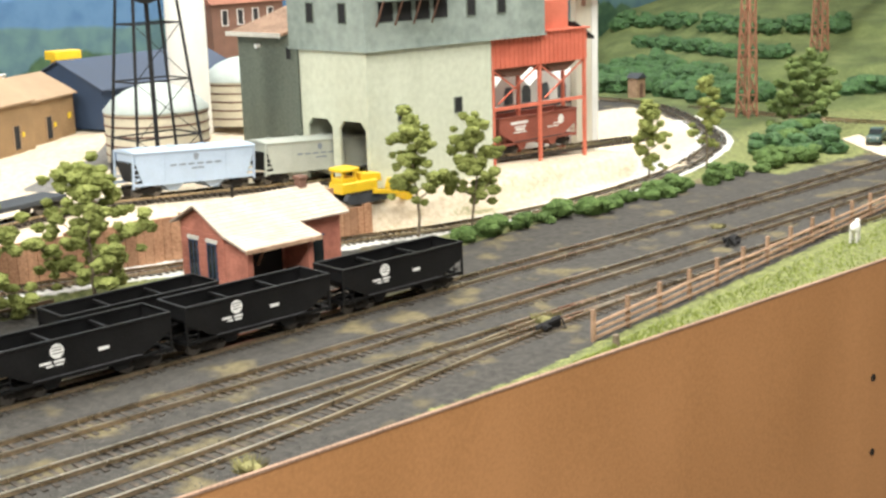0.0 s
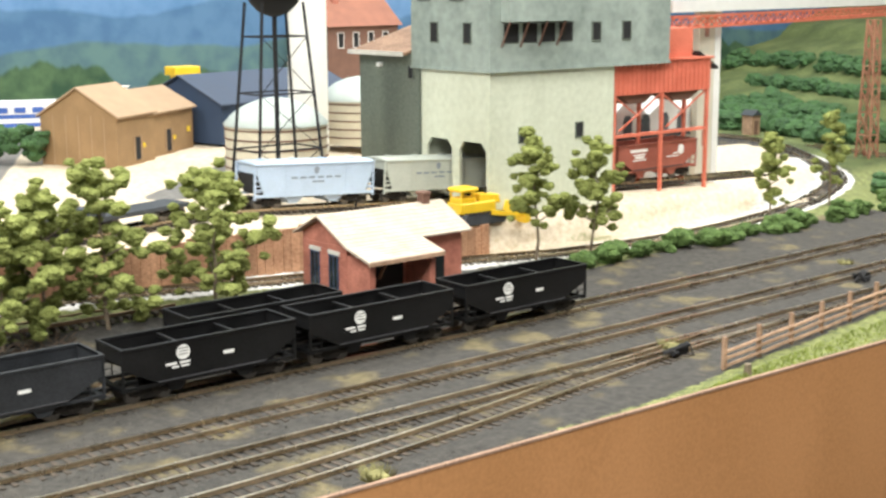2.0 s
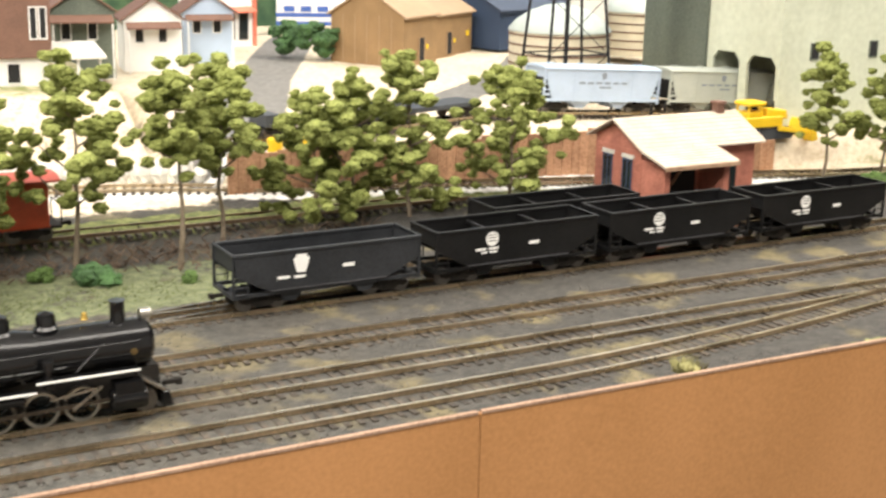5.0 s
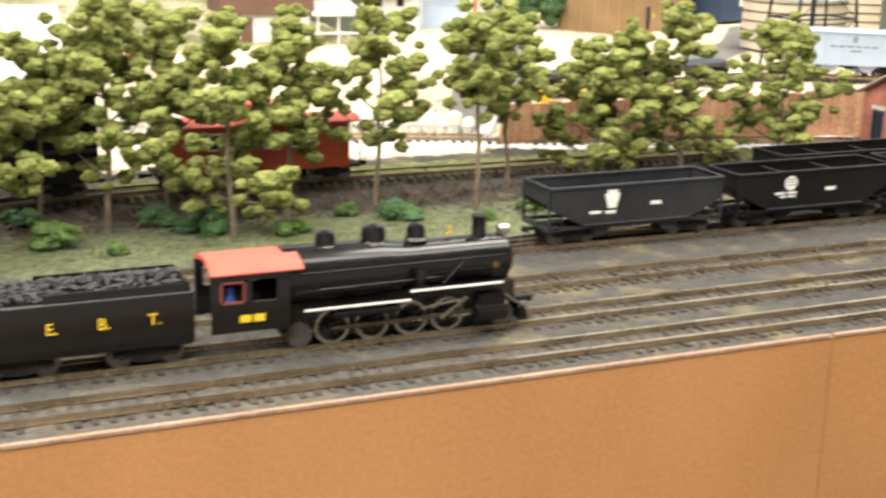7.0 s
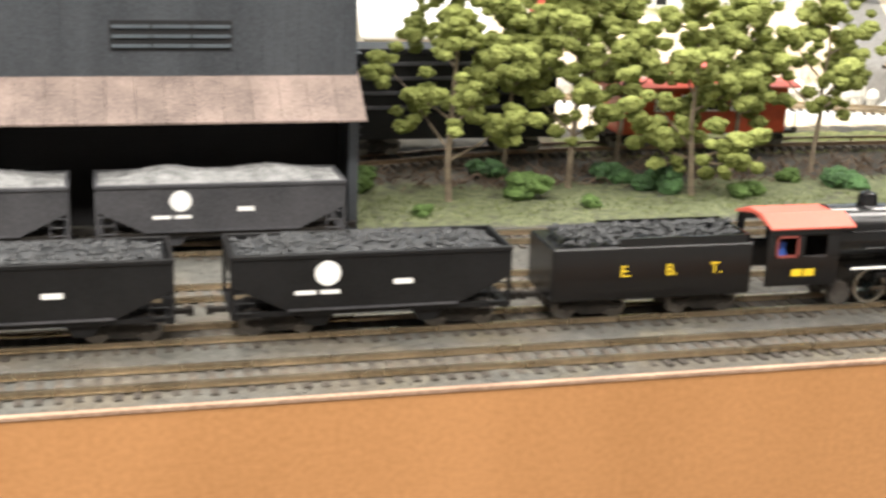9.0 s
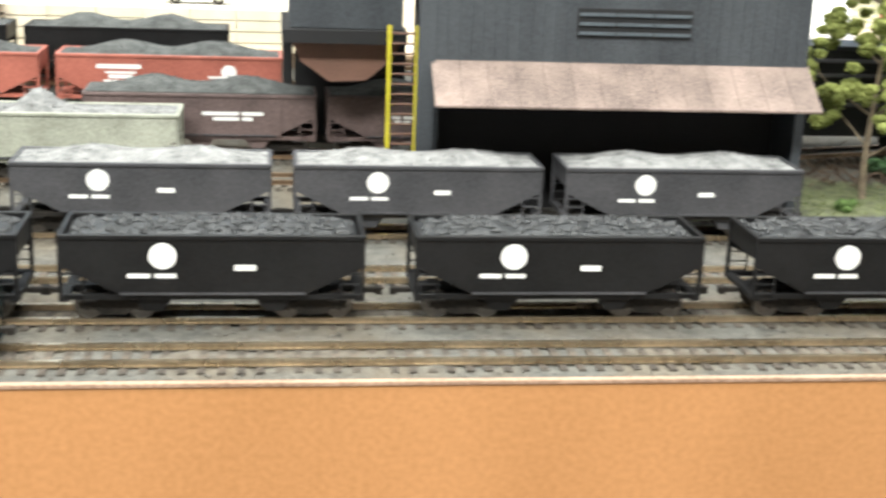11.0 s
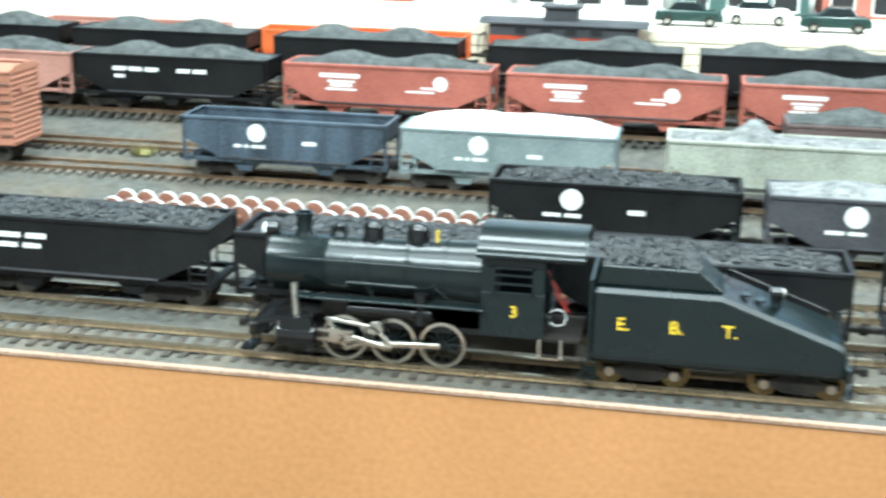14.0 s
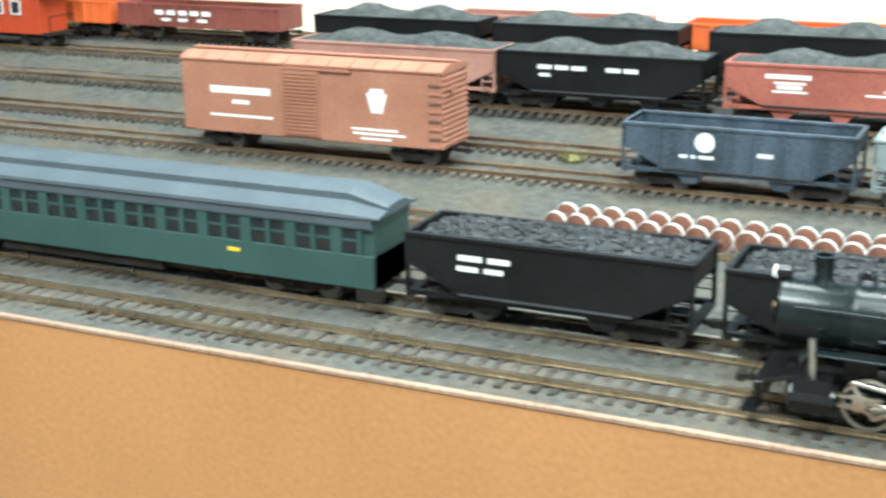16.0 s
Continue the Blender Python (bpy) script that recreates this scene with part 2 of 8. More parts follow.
M_SHINE = mat("polished_tread", (0.88, 0.87, 0.84), 0.35, 0.55, 0.05, 900, 60, 0.0)
M_BLUEFIG = mat("figure_blue", (0.03, 0.10, 0.45), 0.6, 0, 0.1, 900, 60, 0.0)
M_RUBBLE = mat("pale_rubble", (0.62, 0.60, 0.54), 0.85, 0, 0.15, 900, 120, 0.3)
M_CARGREEN = mat("car_paint_dark", (0.02, 0.04, 0.035), 0.25, 0, 0.1, 300, 40, 0.0)


def fascia_material():
    m = mat("hardboard_brown", (0.395, 0.190, 0.070), 0.52, 0, 0.07, 420, 11, 0.04, (0.445, 0.220, 0.088), spec=0.4, stretch=(1.0, 1.0, 0.45))
    return m


M_FASCIA = fascia_material()


# ---- building blocks, all in millimetres ----
class G:
    """A mesh in the making: vertices and faces in millimetres."""

    def __init__(self):
        self.v, self.f = [], []

    def add(self, vs, fs):
        k = len(self.v)
        self.v += [tuple(p) for p in vs]
        self.f += [tuple(i + k for i in f) for f in fs]
        return self

    def box(self, x0, x1, y0, y1, z0, z1):
        return self.add([(x0, y0, z0), (x1, y0, z0), (x1, y1, z0), (x0, y1, z0), (x0, y0, z1), (x1, y0, z1), (x1, y1, z1), (x0, y1, z1)],
                        [(3, 2, 1, 0), (4, 5, 6, 7), (0, 1, 5, 4), (1, 2, 6, 5), (2, 3, 7, 6), (3, 0, 4, 7)])

    def prism(self, pts, axis, a, b):
        """Extrudes a closed outline. axis y: pts are (x, z); axis x: (y, z); axis z: (x, y)."""
        put = {"y": lambda p, d: (p[0], d, p[1]), "x": lambda p, d: (d, p[0], p[1]), "z": lambda p, d: (p[0], p[1], d)}[axis]
        n = len(pts)
        vs = [put(p, a) for p in pts] + [put(p, b) for p in pts]
        fs = [tuple(range(n))[::-1], tuple(range(n, 2 * n))] + [(i, (i + 1) % n, n + (i + 1) % n, n + i) for i in range(n)]
        return self.add(vs, fs)

    def lathe(self, prof, center, axis="z", seg=16, caps=True):
        """Turns a profile of (distance along the axis, radius) round an axis through center."""
        cx, cy, cz = center
        vs = []
        for d, r in prof:
            for i in range(seg):
                a = 2 * math.pi * i / seg
                u, w = r * math.cos(a), r * math.sin(a)
                vs.append({"z": (cx + u, cy + w, cz + d), "x": (cx + d, cy + u, cz + w), "y": (cx + u, cy + d, cz + w)}[axis])
        fs = []
        for k in range(len(prof) - 1):
            for i in range(seg):
                j = (i + 1) % seg
                fs.append((k * seg + i, k * seg + j, (k + 1) * seg + j, (k + 1) * seg + i))
        if caps:
            fs.append(tuple(range(seg))[::-1])
            fs.append(tuple((len(prof) - 1) * seg + i for i in range(seg)))
        return self.add(vs, fs)

    def rod(self, p, q, r, seg=6):
        p, q = Vector(p), Vector(q)
        d = (q - p).normalized()
        u = d.orthogonal().normalized()
        w = d.cross(u)
        vs = [e + r * (math.cos(2 * math.pi * i / seg) * u + math.sin(2 * math.pi * i / seg) * w) for e in (p, q) for i in range(seg)]
        fs = [(i, (i + 1) % seg, seg + (i + 1) % seg, seg + i) for i in range(seg)] + [tuple(range(seg))[::-1], tuple(range(seg, 2 * seg))]
        return self.add(vs, fs)

    def blob(self, c, rx, ry, rz, rng, rough=0.25, rings=4, seg=7):
        vs, fs = [(c[0], c[1], c[2] + rz)], []
        for k in range(1, rings):
            a = math.pi * k / rings
            for i in range(seg):
                b = 2 * math.pi * (i + 0.5 * (k % 2)) / seg
                s = 1 + rng.uniform(-rough, rough)
                vs.append((c[0] + s * rx * math.sin(a) * math.cos(b), c[1] + s * ry * math.sin(a) * math.sin(b), c[2] + s * rz * math.cos(a)))
        vs.append((c[0], c[1], c[2] - rz))
        for i in range(seg):
            fs.append((0, 1 + i, 1 + (i + 1) % seg))
            for k in range(rings - 2):
                p = 1 + k * seg
                fs.append((p + i, p + seg + i, p + seg + (i + 1) % seg, p + (i + 1) % seg))
            p = 1 + (rings - 2) * seg
            fs.append((p + i, len(vs) - 1, p + (i + 1) % seg))
        return self.add(vs, fs)

    def lump(self, c, r, rng):
        """A small broken lump with six corners."""
        k = [(1, 0, 0), (0, 1, 0), (-1, 0, 0), (0, -1, 0), (0, 0, 1), (0, 0, -1)]
        t = rng.uniform(0, 6.3)
        ct, st = math.cos(t), math.sin(t)
        vs = []
        for x, y, z in k:
            s = r * rng.uniform(0.6, 1.25)
            vs.append((c[0] + s * (x * ct - y * st), c[1] + s * (x * st + y * ct), c[2] + s * z * 0.8))
        return self.add(vs, [(0, 1, 4), (1, 2, 4), (2, 3, 4), (3, 0, 4), (1, 0, 5), (2, 1, 5), (3, 2, 5), (0, 3, 5)])

    def mesh(self, name, material, bevel=0.0, smooth=False):
        me = bpy.data.meshes.new(name)
        me.from_pydata([(x * 0.001, y * 0.001, z * 0.001) for x, y, z in self.v], [], self.f)
        bm = bmesh.new()
        bm.from_mesh(me)
        bmesh.ops.recalc_face_normals(bm, faces=bm.faces)
        if bevel:
            es = [e for e in bm.edges if len(e.link_faces) == 2 and e.calc_face_angle(0) > 0.6]
            bmesh.ops.bevel(bm, geom=es, offset=bevel * 0.001, segments=1, affect="EDGES", profile=0.5)
        bm.to_mesh(me)
        bm.free()
        me.materials.append(material)
        if smooth:
            for p in me.polygons:
                p.use_smooth = True
            me.set_sharp_from_angle(angle=radians(38))
        return me


def thing(name, label, category, x=0.0, y=0.0, z=0.0, rz=0.0, group="", kind=""):
    ob = new(name)
    ob.empty_display_size = 0.01
    ob.matrix_world = pose(x * 0.001, y * 0.001, z * 0.001, 0, 0, rz)
    return tagged(ob, label, category, group, kind)


def part(name, g, material, parent, label="", bevel=0.0, smooth=False):
    ob = new(name, g.mesh(name, material, bevel, smooth))
    ob.parent = parent
    return tagged(ob, label)


def solid(name, g, material, label, category, x=0.0, y=0.0, z=0.0, rz=0.0, group="", kind="", bevel=0.0, smooth=False):
    ob = new(name, g.mesh(name, material, bevel, smooth))
    ob.matrix_world = pose(x * 0.001, y * 0.001, z * 0.001, 0, 0, rz)
    return tagged(ob, label, category, group, kind)


def mm(x, y, z, rz=0.0):
    return pose(x * 0.001, y * 0.001, z * 0.001, 0, 0, rz)


def text_mesh(word, size, material, name, parent, m, depth=0.15):
    """Raised lettering; size and depth in millimetres, m its pose in the parent."""
    c = bpy.data.curves.new(name, "FONT")
    c.body, c.size, c.extrude, c.align_x, c.align_y = word, size * 0.001, depth * 0.0005, "CENTER", "CENTER"
    c.offset = size * 0.000008
    tmp = bpy.data.objects.new("tmp", c)
    me = bpy.data.meshes.new_from_object(tmp)
    bpy.data.objects.remove(tmp)
    bpy.data.curves.remove(c)
    me.materials.clear()
    me.materials.append(material)
    ob = new(name, me)
    ob.parent = parent
    ob.matrix_basis = m
    return ob


# ---- plan of the layout, millimetres ----
T1, T2, T3, T4, T5, T6, T7, T8, T9, T10 = 38.5, 84.5, 137.0, 208.0, 252.0, 299.0, 347.0, 403.0, 452.0, 505.0
RAIL = -3.0  # top of rail above the fascia's edge
BASE = -6.1  # ballast level of the front yard


def smooth01(a, b, x):
    t = np.clip((x - a) / (b - a), 0, 1)
    return t * t * (3 - 2 * t)


def quarry_mask(x, y):
    """1 on the raised sandy shelf behind the plank wall."""
    edge = 432 - 0.03 * (x - 250)
    return smooth01(235, 262, x) * smooth01(edge - 4, edge + 8, y)


def hill_depth(x, y):
    """How far a point lies behind the foot of the terraced hillside; 0 in front of it."""
    x, y = np.asarray(x, float), np.asarray(y, float)
    az = np.degrees(np.arctan2(y + 520, np.maximum(x, 1)))
    u = np.hypot(x, y + 520) - 2040 - 290 * smooth01(33.5, 38.5, az)
    return np.clip(u, 0, None) * (1 - smooth01(38.8, 42, az)) * (x > 1200)


def level(x, y):
    """Height of the ground, without its small bumps."""
    x, y = np.asarray(x, float), np.asarray(y, float)
    z = np.full(np.broadcast(x, y).shape, BASE)
    yard = 1 - smooth01(-260, -120, x)
    z = z + yard * 0.112 * np.clip(y - 255, 0, 330) + yard * (10.5 * smooth01(360, 450, y) - 5.5 * smooth01(520, 531, y))
    mid = smooth01(-260, -120, x) * (1 - smooth01(500, 640, x))
    z = z + mid * (15 * smooth01(320, 400, y))
    back = smooth01(-260, -120, x) * smooth01(520, 900, y) * (1 - smooth01(1150, 1400, x))
    shelf = quarry_mask(x, y) * (1 - smooth01(780, 1150, x) * 0.35) * (1 - smooth01(1140, 1290, x))
    top = 38.5 + 0.025 * np.clip(y - 500, 0, 500)
    z = np.maximum(z, BASE + (top - BASE) * np.clip(shelf, 0, 1))
    town = smooth01(-200, -60, x) * (1 - smooth01(225, 250, x)) * smooth01(560, 640, y)
    z = np.maximum(z, BASE + (62 - BASE) * town + 0.06 * np.clip(y - 640, 0, 400) * town)
    shelf_dip = smooth01(690, 745, x) * (1 - smooth01(880, 960, x)) * smooth01(405, 420, y) * (1 - smooth01(452, 466, y))
    ramp = np.clip(0.06 * (x - 560), 0, 14) * (1 - 0.64 * smooth01(950, 990, x)) * (1 - smooth01(1170, 1240, x)) * smooth01(405, 420, y) * (1 - smooth01(545, 575, y))
    z = z - np.maximum(shelf_dip * 19, ramp)
    u = hill_depth(x, y)
    z = z + 0.14 * u + 18 * (smooth01(150, 230, u) + smooth01(420, 500, u) + smooth01(700, 780, u)) * (u > 0)
    return z


def level1(x, y):
    return float(level(np.array([x]), np.array([y]))[0])


# ---- ground, fascia, room ----
def fascia_y(x):
    return 0.0 if x < 211 else -0.0225 * (x - 211)


CURVE = [(-420, 640, 22), (-200, 575, 20), (14, 517, 16), (187, 470, 16), (300, 428, 15), (430, 406, 12), (560, 396, 6), (723, 386, 0), (841, 366, -3),
         (1000, 360, -4), (1190, 388, -4), (1350, 446, -3), (1450, 506, -2), (1550, 612, -1), (1655, 745, -1), (1692, 850, 0), (1670, 950, 1), (1590, 1040, 2), (1470, 1090, 3)]


def spline(pts, step=6.0):
    """A smooth line through the points (Catmull-Rom), as rows of x, y, z."""
    p = [Vector(q) for q in pts]
    p = [2 * p[0] - p[1]] + p + [2 * p[-1] - p[-2]]
    out = []
    for k in range(1, len(p) - 2):
        n = max(2, int((p[k + 1] - p[k]).length / step))
        for i in range(n):
            t = i / n
            a, b, c, d = p[k - 1], p[k], p[k + 1], p[k + 2]
            out.append(0.5 * ((2 * b) + (c - a) * t + (2 * a - 5 * b + 4 * c - d) * t * t + (3 * b - 3 * c + d - a) * t ** 3))
    return out + [p[-2]]


CURVE_LINE = spline(CURVE)
CURVE_XY = np.array([(q.x, q.y) for q in CURVE_LINE])


def near_curve(x, y):
    """Distance to the curved track, and the track's height there."""
    d, z = np.full(x.shape, 1e9), np.zeros(x.shape)
    for q in CURVE_LINE[::2]:
        e = (x - q.x) ** 2 + (y - q.y) ** 2
        z = np.where(e < d, q.z, z)
        d = np.minimum(d, e)
    return np.sqrt(d), z


ROADS = [([(250, 480), (330, 600), (420, 800), (590, 1120), (690, 1200)], 30), ([(560, 640), (690, 745), (790, 870)], 22)]


PATHWAY = [(1700, 520), (1634, 467), (1562, 373), (1470, 270), (1420, 200)]


def build_ground():
    xs = np.arange(-1750, 2700, 8.0)
    vs_ = np.r_[np.arange(0, 480, 6.0), np.arange(480, 1330, 12.0)]
    X, V = np.meshgrid(xs, vs_, indexing="ij")
    Y = V + np.where(X < 211, 0, -0.0225 * (X - 211) * (1 - np.clip(V / 400, 0, 1))) + 3.5
    Z = level(X, Y)
    d, cz = near_curve(X, Y)
    cz = cz - RAIL + BASE
    k = 1 - smooth01(13, 34, d)
    lower = 1 - quarry_mask(X, Y) * (1 - smooth01(1140, 1290, X))
    Z = Z * (1 - k * lower) + cz * k * lower
    rng = np.random.RandomState(3)
    Z = Z + rng.normal(0, 0.35, Z.shape) * (1 - 0.7 * (V < 8))
    tan = np.clip(quarry_mask(X, Y) * (1 - smooth01(1250, 1400, X)) + (X < -120) * smooth01(530, 560, Y), 0, 1)
    tan = np.maximum(tan, smooth01(700, 800, X) * (1 - smooth01(1250, 1420, X)) * smooth01(8, 22, Y - 354 - 0.00042 * np.clip(X - 950, 0, 600) ** 2) * (1 - smooth01(600, 700, Y)))
    inner = np.interp(Y, [388, 446, 506, 612, 745, 850], [1190, 1350, 1450, 1550, 1655, 1690])
    tan = np.maximum(tan, (X > 1150) * smooth01(395, 420, Y) * (1 - smooth01(-34, -18, X - inner)) * (1 - smooth01(780, 860, Y)))
    for a, b in zip(PATHWAY[:-1], PATHWAY[1:]):
        ex, ey = b[0] - a[0], b[1] - a[1]
        t = np.clip(((X - a[0]) * ex + (Y - a[1]) * ey) / (ex * ex + ey * ey), 0, 1)
        tan = np.maximum(tan, 1 - smooth01(12, 22, np.hypot(X - a[0] - t * ex, Y - a[1] - t * ey)))
    town = smooth01(-200, -120, X) * (1 - smooth01(230, 262, X)) * smooth01(400, 440, Y)
    tan = np.maximum(tan, 0.8 * town)
    strip = smooth01(330, 620, X) * (1 - smooth01(-4, 10, Y - (10 + 0.125 * np.clip(X - 560, 0, 600))))
    verge = smooth01(-330, -240, X) * (1 - smooth01(150, 360, X)) * smooth01(226, 240, Y) * (1 - smooth01(322, 340, Y)) * 0.66
    verge2 = smooth01(-100, 0, X) * (1 - smooth01(500, 640, X)) * smooth01(358, 368, Y) * (1 - smooth01(395, 405, Y)) * 0.8
    bank = smooth01(640, 760, X) * smooth01(290, 305, Y - 0.08 * (X - 700)) * (1 - smooth01(335, 350, Y - 0.08 * (X - 700)))
    hill = smooth01(0, 30, hill_depth(X, Y))
    far = (X > 1250) * smooth01(10, 40, X - inner) * smooth01(262, 290, Y)
    meadow = smooth01(-200, -120, X) * (1 - smooth01(225, 262, X)) * smooth01(590, 660, Y) * 0.52
    tan_path = tan * (X > 1400) * (Y < 540) * (X > inner)
    far = far * (1 - tan_path)
    patch = 0.5 * np.exp(-((X - 893) / 38) ** 2 - ((Y - 406) / 20) ** 2) + 0.3 * np.exp(-((X - 960) / 50) ** 2 - ((Y - 392) / 12) ** 2)
    grass = np.clip(np.maximum.reduce([patch, strip, verge, verge2, bank, hill, far * 0.7, meadow]), 0, 1)
    white = np.clip(1 - smooth01(18, 30, d), 0, 1) * (0.3 + 0.7 * smooth01(9, 15, d)) * (1 - smooth01(600, 700, Y) * (X > 1000))
    road = np.full(X.shape, 1e9)
    for pts, half in ROADS:
        for a, b in zip(pts[:-1], pts[1:]):
            ex, ey = b[0] - a[0], b[1] - a[1]
            t = np.clip(((X - a[0]) * ex + (Y - a[1]) * ey) / (ex * ex + ey * ey), 0, 1)
            road = np.minimum(road, np.hypot(X - a[0] - t * ex, Y - a[1] - t * ey) - half)
    road = 1 - smooth01(-6, 8, road)
    n0, n1 = X.shape
    idx = np.arange(n0 * n1).reshape(n0, n1)
    quads = np.stack([idx[:-1, :-1], idx[1:, :-1], idx[1:, 1:], idx[:-1, 1:]], -1).reshape(-1, 4)
    me = bpy.data.meshes.new("ground")
    me.from_pydata((np.stack([X, Y, Z], -1).reshape(-1, 3) * 0.001).tolist(), [], quads.tolist())
    at = me.color_attributes.new("zone", "FLOAT_COLOR", "POINT")
    at.data.foreach_set("color", np.stack([tan, grass, white, road], -1).reshape(-1).astype(np.float32))
    at2 = me.color_attributes.new("turf", "FLOAT_COLOR", "POINT")
    deep = np.clip(np.maximum(hill, far * smooth01(480, 560, Y)), 0, 1)
    at2.data.foreach_set("color", np.stack([deep, (verge > 0.05) * 1.0, deep * 0, deep * 0 + 1], -1).reshape(-1).astype(np.float32))
    for p in me.polygons:
        p.use_smooth = True
    me.materials.append(ground_material())
    tagged(new("ground", me), "dark grey ballast yard with sandy quarry and grass verges", "ground", kind="structure")


def ground_material():
    m = bpy.data.materials.new("scenic_ground")
    m.use_nodes = True
    n, l = m.node_tree.nodes, m.node_tree.links
    b = n["Principled BSDF"]
    b.inputs["Roughness"].default_value = 0.9
    co = n.new("ShaderNodeTexCoord")

    def noise_at(scale, detail=4):
        t = n.new("ShaderNodeTexNoise")
        t.inputs["Scale"].default_value, t.inputs["Detail"].default_value = scale, detail
        l.new(co.outputs["Object"], t.inputs["Vector"])
        return t.outputs[0]

    fine, mid, wide = noise_at(900), noise_at(160), noise_at(18)

    def blend(stops, source):
        r = n.new("ShaderNodeValToRGB")
        e = r.color_ramp.elements
        for k, (p, c) in enumerate(stops):
            q = e[k] if k < 2 else e.new(p)
            q.position, q.color = p, (*c, 1)
        l.new(source, r.inputs[0])
        return r.outputs[0]

    def mixed(a, c, f):
        x = n.new("ShaderNodeMix")
        x.data_type = "RGBA"
        l.new(f, x.inputs[0])
        l.new(a, x.inputs[6])
        l.new(c, x.inputs[7])
        return x.outputs[2]

    def math_node(op, a, c):
        x = n.new("ShaderNodeMath")
        x.operation = op
        for k, s in enumerate((a, c)):
            if isinstance(s, float):
                x.inputs[k].default_value = s
            else:
                l.new(s, x.inputs[k])
        return x.outputs[0]

    speck = math_node("MULTIPLY", math_node("ADD", fine, mid), 0.5)
    ballast = mixed(blend([(0.35, (0.036, 0.036, 0.032)), (0.66, (0.108, 0.105, 0.092))], speck), blend([(0.38, (0.066, 0.054, 0.038)), (0.62, (0.112, 0.100, 0.078))], speck), blend([(0.46, (0, 0, 0)), (0.62, (1, 1, 1))], wide))
    # older, cinder-black ballast towards the curve, with weedy tan patches
    cinder = mixed(blend([(0.35, (0.017, 0.016, 0.0145)), (0.66, (0.068, 0.062, 0.053))], speck), blend([(0.36, (0.075, 0.060, 0.026)), (0.64, (0.17, 0.14, 0.075))], speck), blend([(0.55, (0, 0, 0)), (0.66, (1, 1, 1))], noise_at(26, 6)))
    along = n.new("ShaderNodeSeparateXYZ")
    l.new(co.outputs["Object"], along.inputs[0])
    gx = n.new("ShaderNodeMapRange")
    gx.inputs["From Min"].default_value, gx.inputs["From Max"].default_value = -0.35, 0.30
    l.new(along.outputs[0], gx.inputs["Value"])
    ballast = mixed(ballast, cinder, gx.outputs[0])
    sand = blend([(0.36, (0.46, 0.37, 0.25)), (0.5, (0.60, 0.51, 0.38)), (0.64, (0.71, 0.63, 0.51))], speck)
    grass = blend([(0.36, (0.06, 0.075, 0.025)), (0.5, (0.14, 0.16, 0.05)), (0.64, (0.27, 0.28, 0.10))], speck)
    turf = n.new("ShaderNodeAttribute")
    turf.attribute_name = "turf"
    kinds = n.new("ShaderNodeSeparateColor")
    l.new(turf.outputs["Color"], kinds.inputs[0])
    meadow = blend([(0.36, (0.045, 0.062, 0.018)), (0.5, (0.085, 0.11, 0.032)), (0.64, (0.15, 0.175, 0.06))], math_node("MULTIPLY", math_node("ADD", speck, wide), 0.5))
    shade_turf = blend([(0.36, (0.055, 0.065, 0.030)), (0.5, (0.105, 0.12, 0.058)), (0.64, (0.17, 0.18, 0.095))], speck)
    grass = mixed(mixed(grass, meadow, kinds.outputs[0]), shade_turf, kinds.outputs[1])
    white = blend([(0.36, (0.36, 0.35, 0.33)), (0.5, (0.58, 0.57, 0.54)), (0.64, (0.76, 0.75, 0.72))], speck)
    zone = n.new("ShaderNodeAttribute")
    zone.attribute_name = "zone"
    sep = n.new("ShaderNodeSeparateColor")
    l.new(zone.outputs["Color"], sep.inputs[0])
    jitter = math_node("MULTIPLY", math_node("SUBTRACT", math_node("MULTIPLY", math_node("ADD", mid, wide), 0.5), 0.5), 1.6)

    def edge(ch):
        x = n.new("ShaderNodeMapRange")
        x.inputs["From Min"].default_value, x.inputs["From Max"].default_value = 0.38, 0.62
        l.new(math_node("ADD", sep.outputs[ch], jitter), x.inputs["Value"])
        return x.outputs[0]

    asphalt = blend([(0.36, (0.12, 0.115, 0.105)), (0.64, (0.22, 0.21, 0.195))], speck)
    rd = n.new("ShaderNodeMapRange")
    rd.inputs["From Min"].default_value, rd.inputs["From Max"].default_value = 0.38, 0.62
    l.new(math_node("ADD", zone.outputs["Alpha"], math_node("MULTIPLY", jitter, 0.4)), rd.inputs["Value"])
    c = mixed(mixed(mixed(mixed(ballast, sand, edge(0)), asphalt, rd.outputs[0]), grass, edge(1)), white, edge(2))
    l.new(c, b.inputs["Base Color"])
    bp = n.new("ShaderNodeBump")
    bp.inputs["Strength"].default_value, bp.inputs["Distance"].default_value = 0.7, 0.0012
    l.new(speck, bp.inputs["Height"])
    l.new(bp.outputs[0], b.inputs["Normal"])
    return m


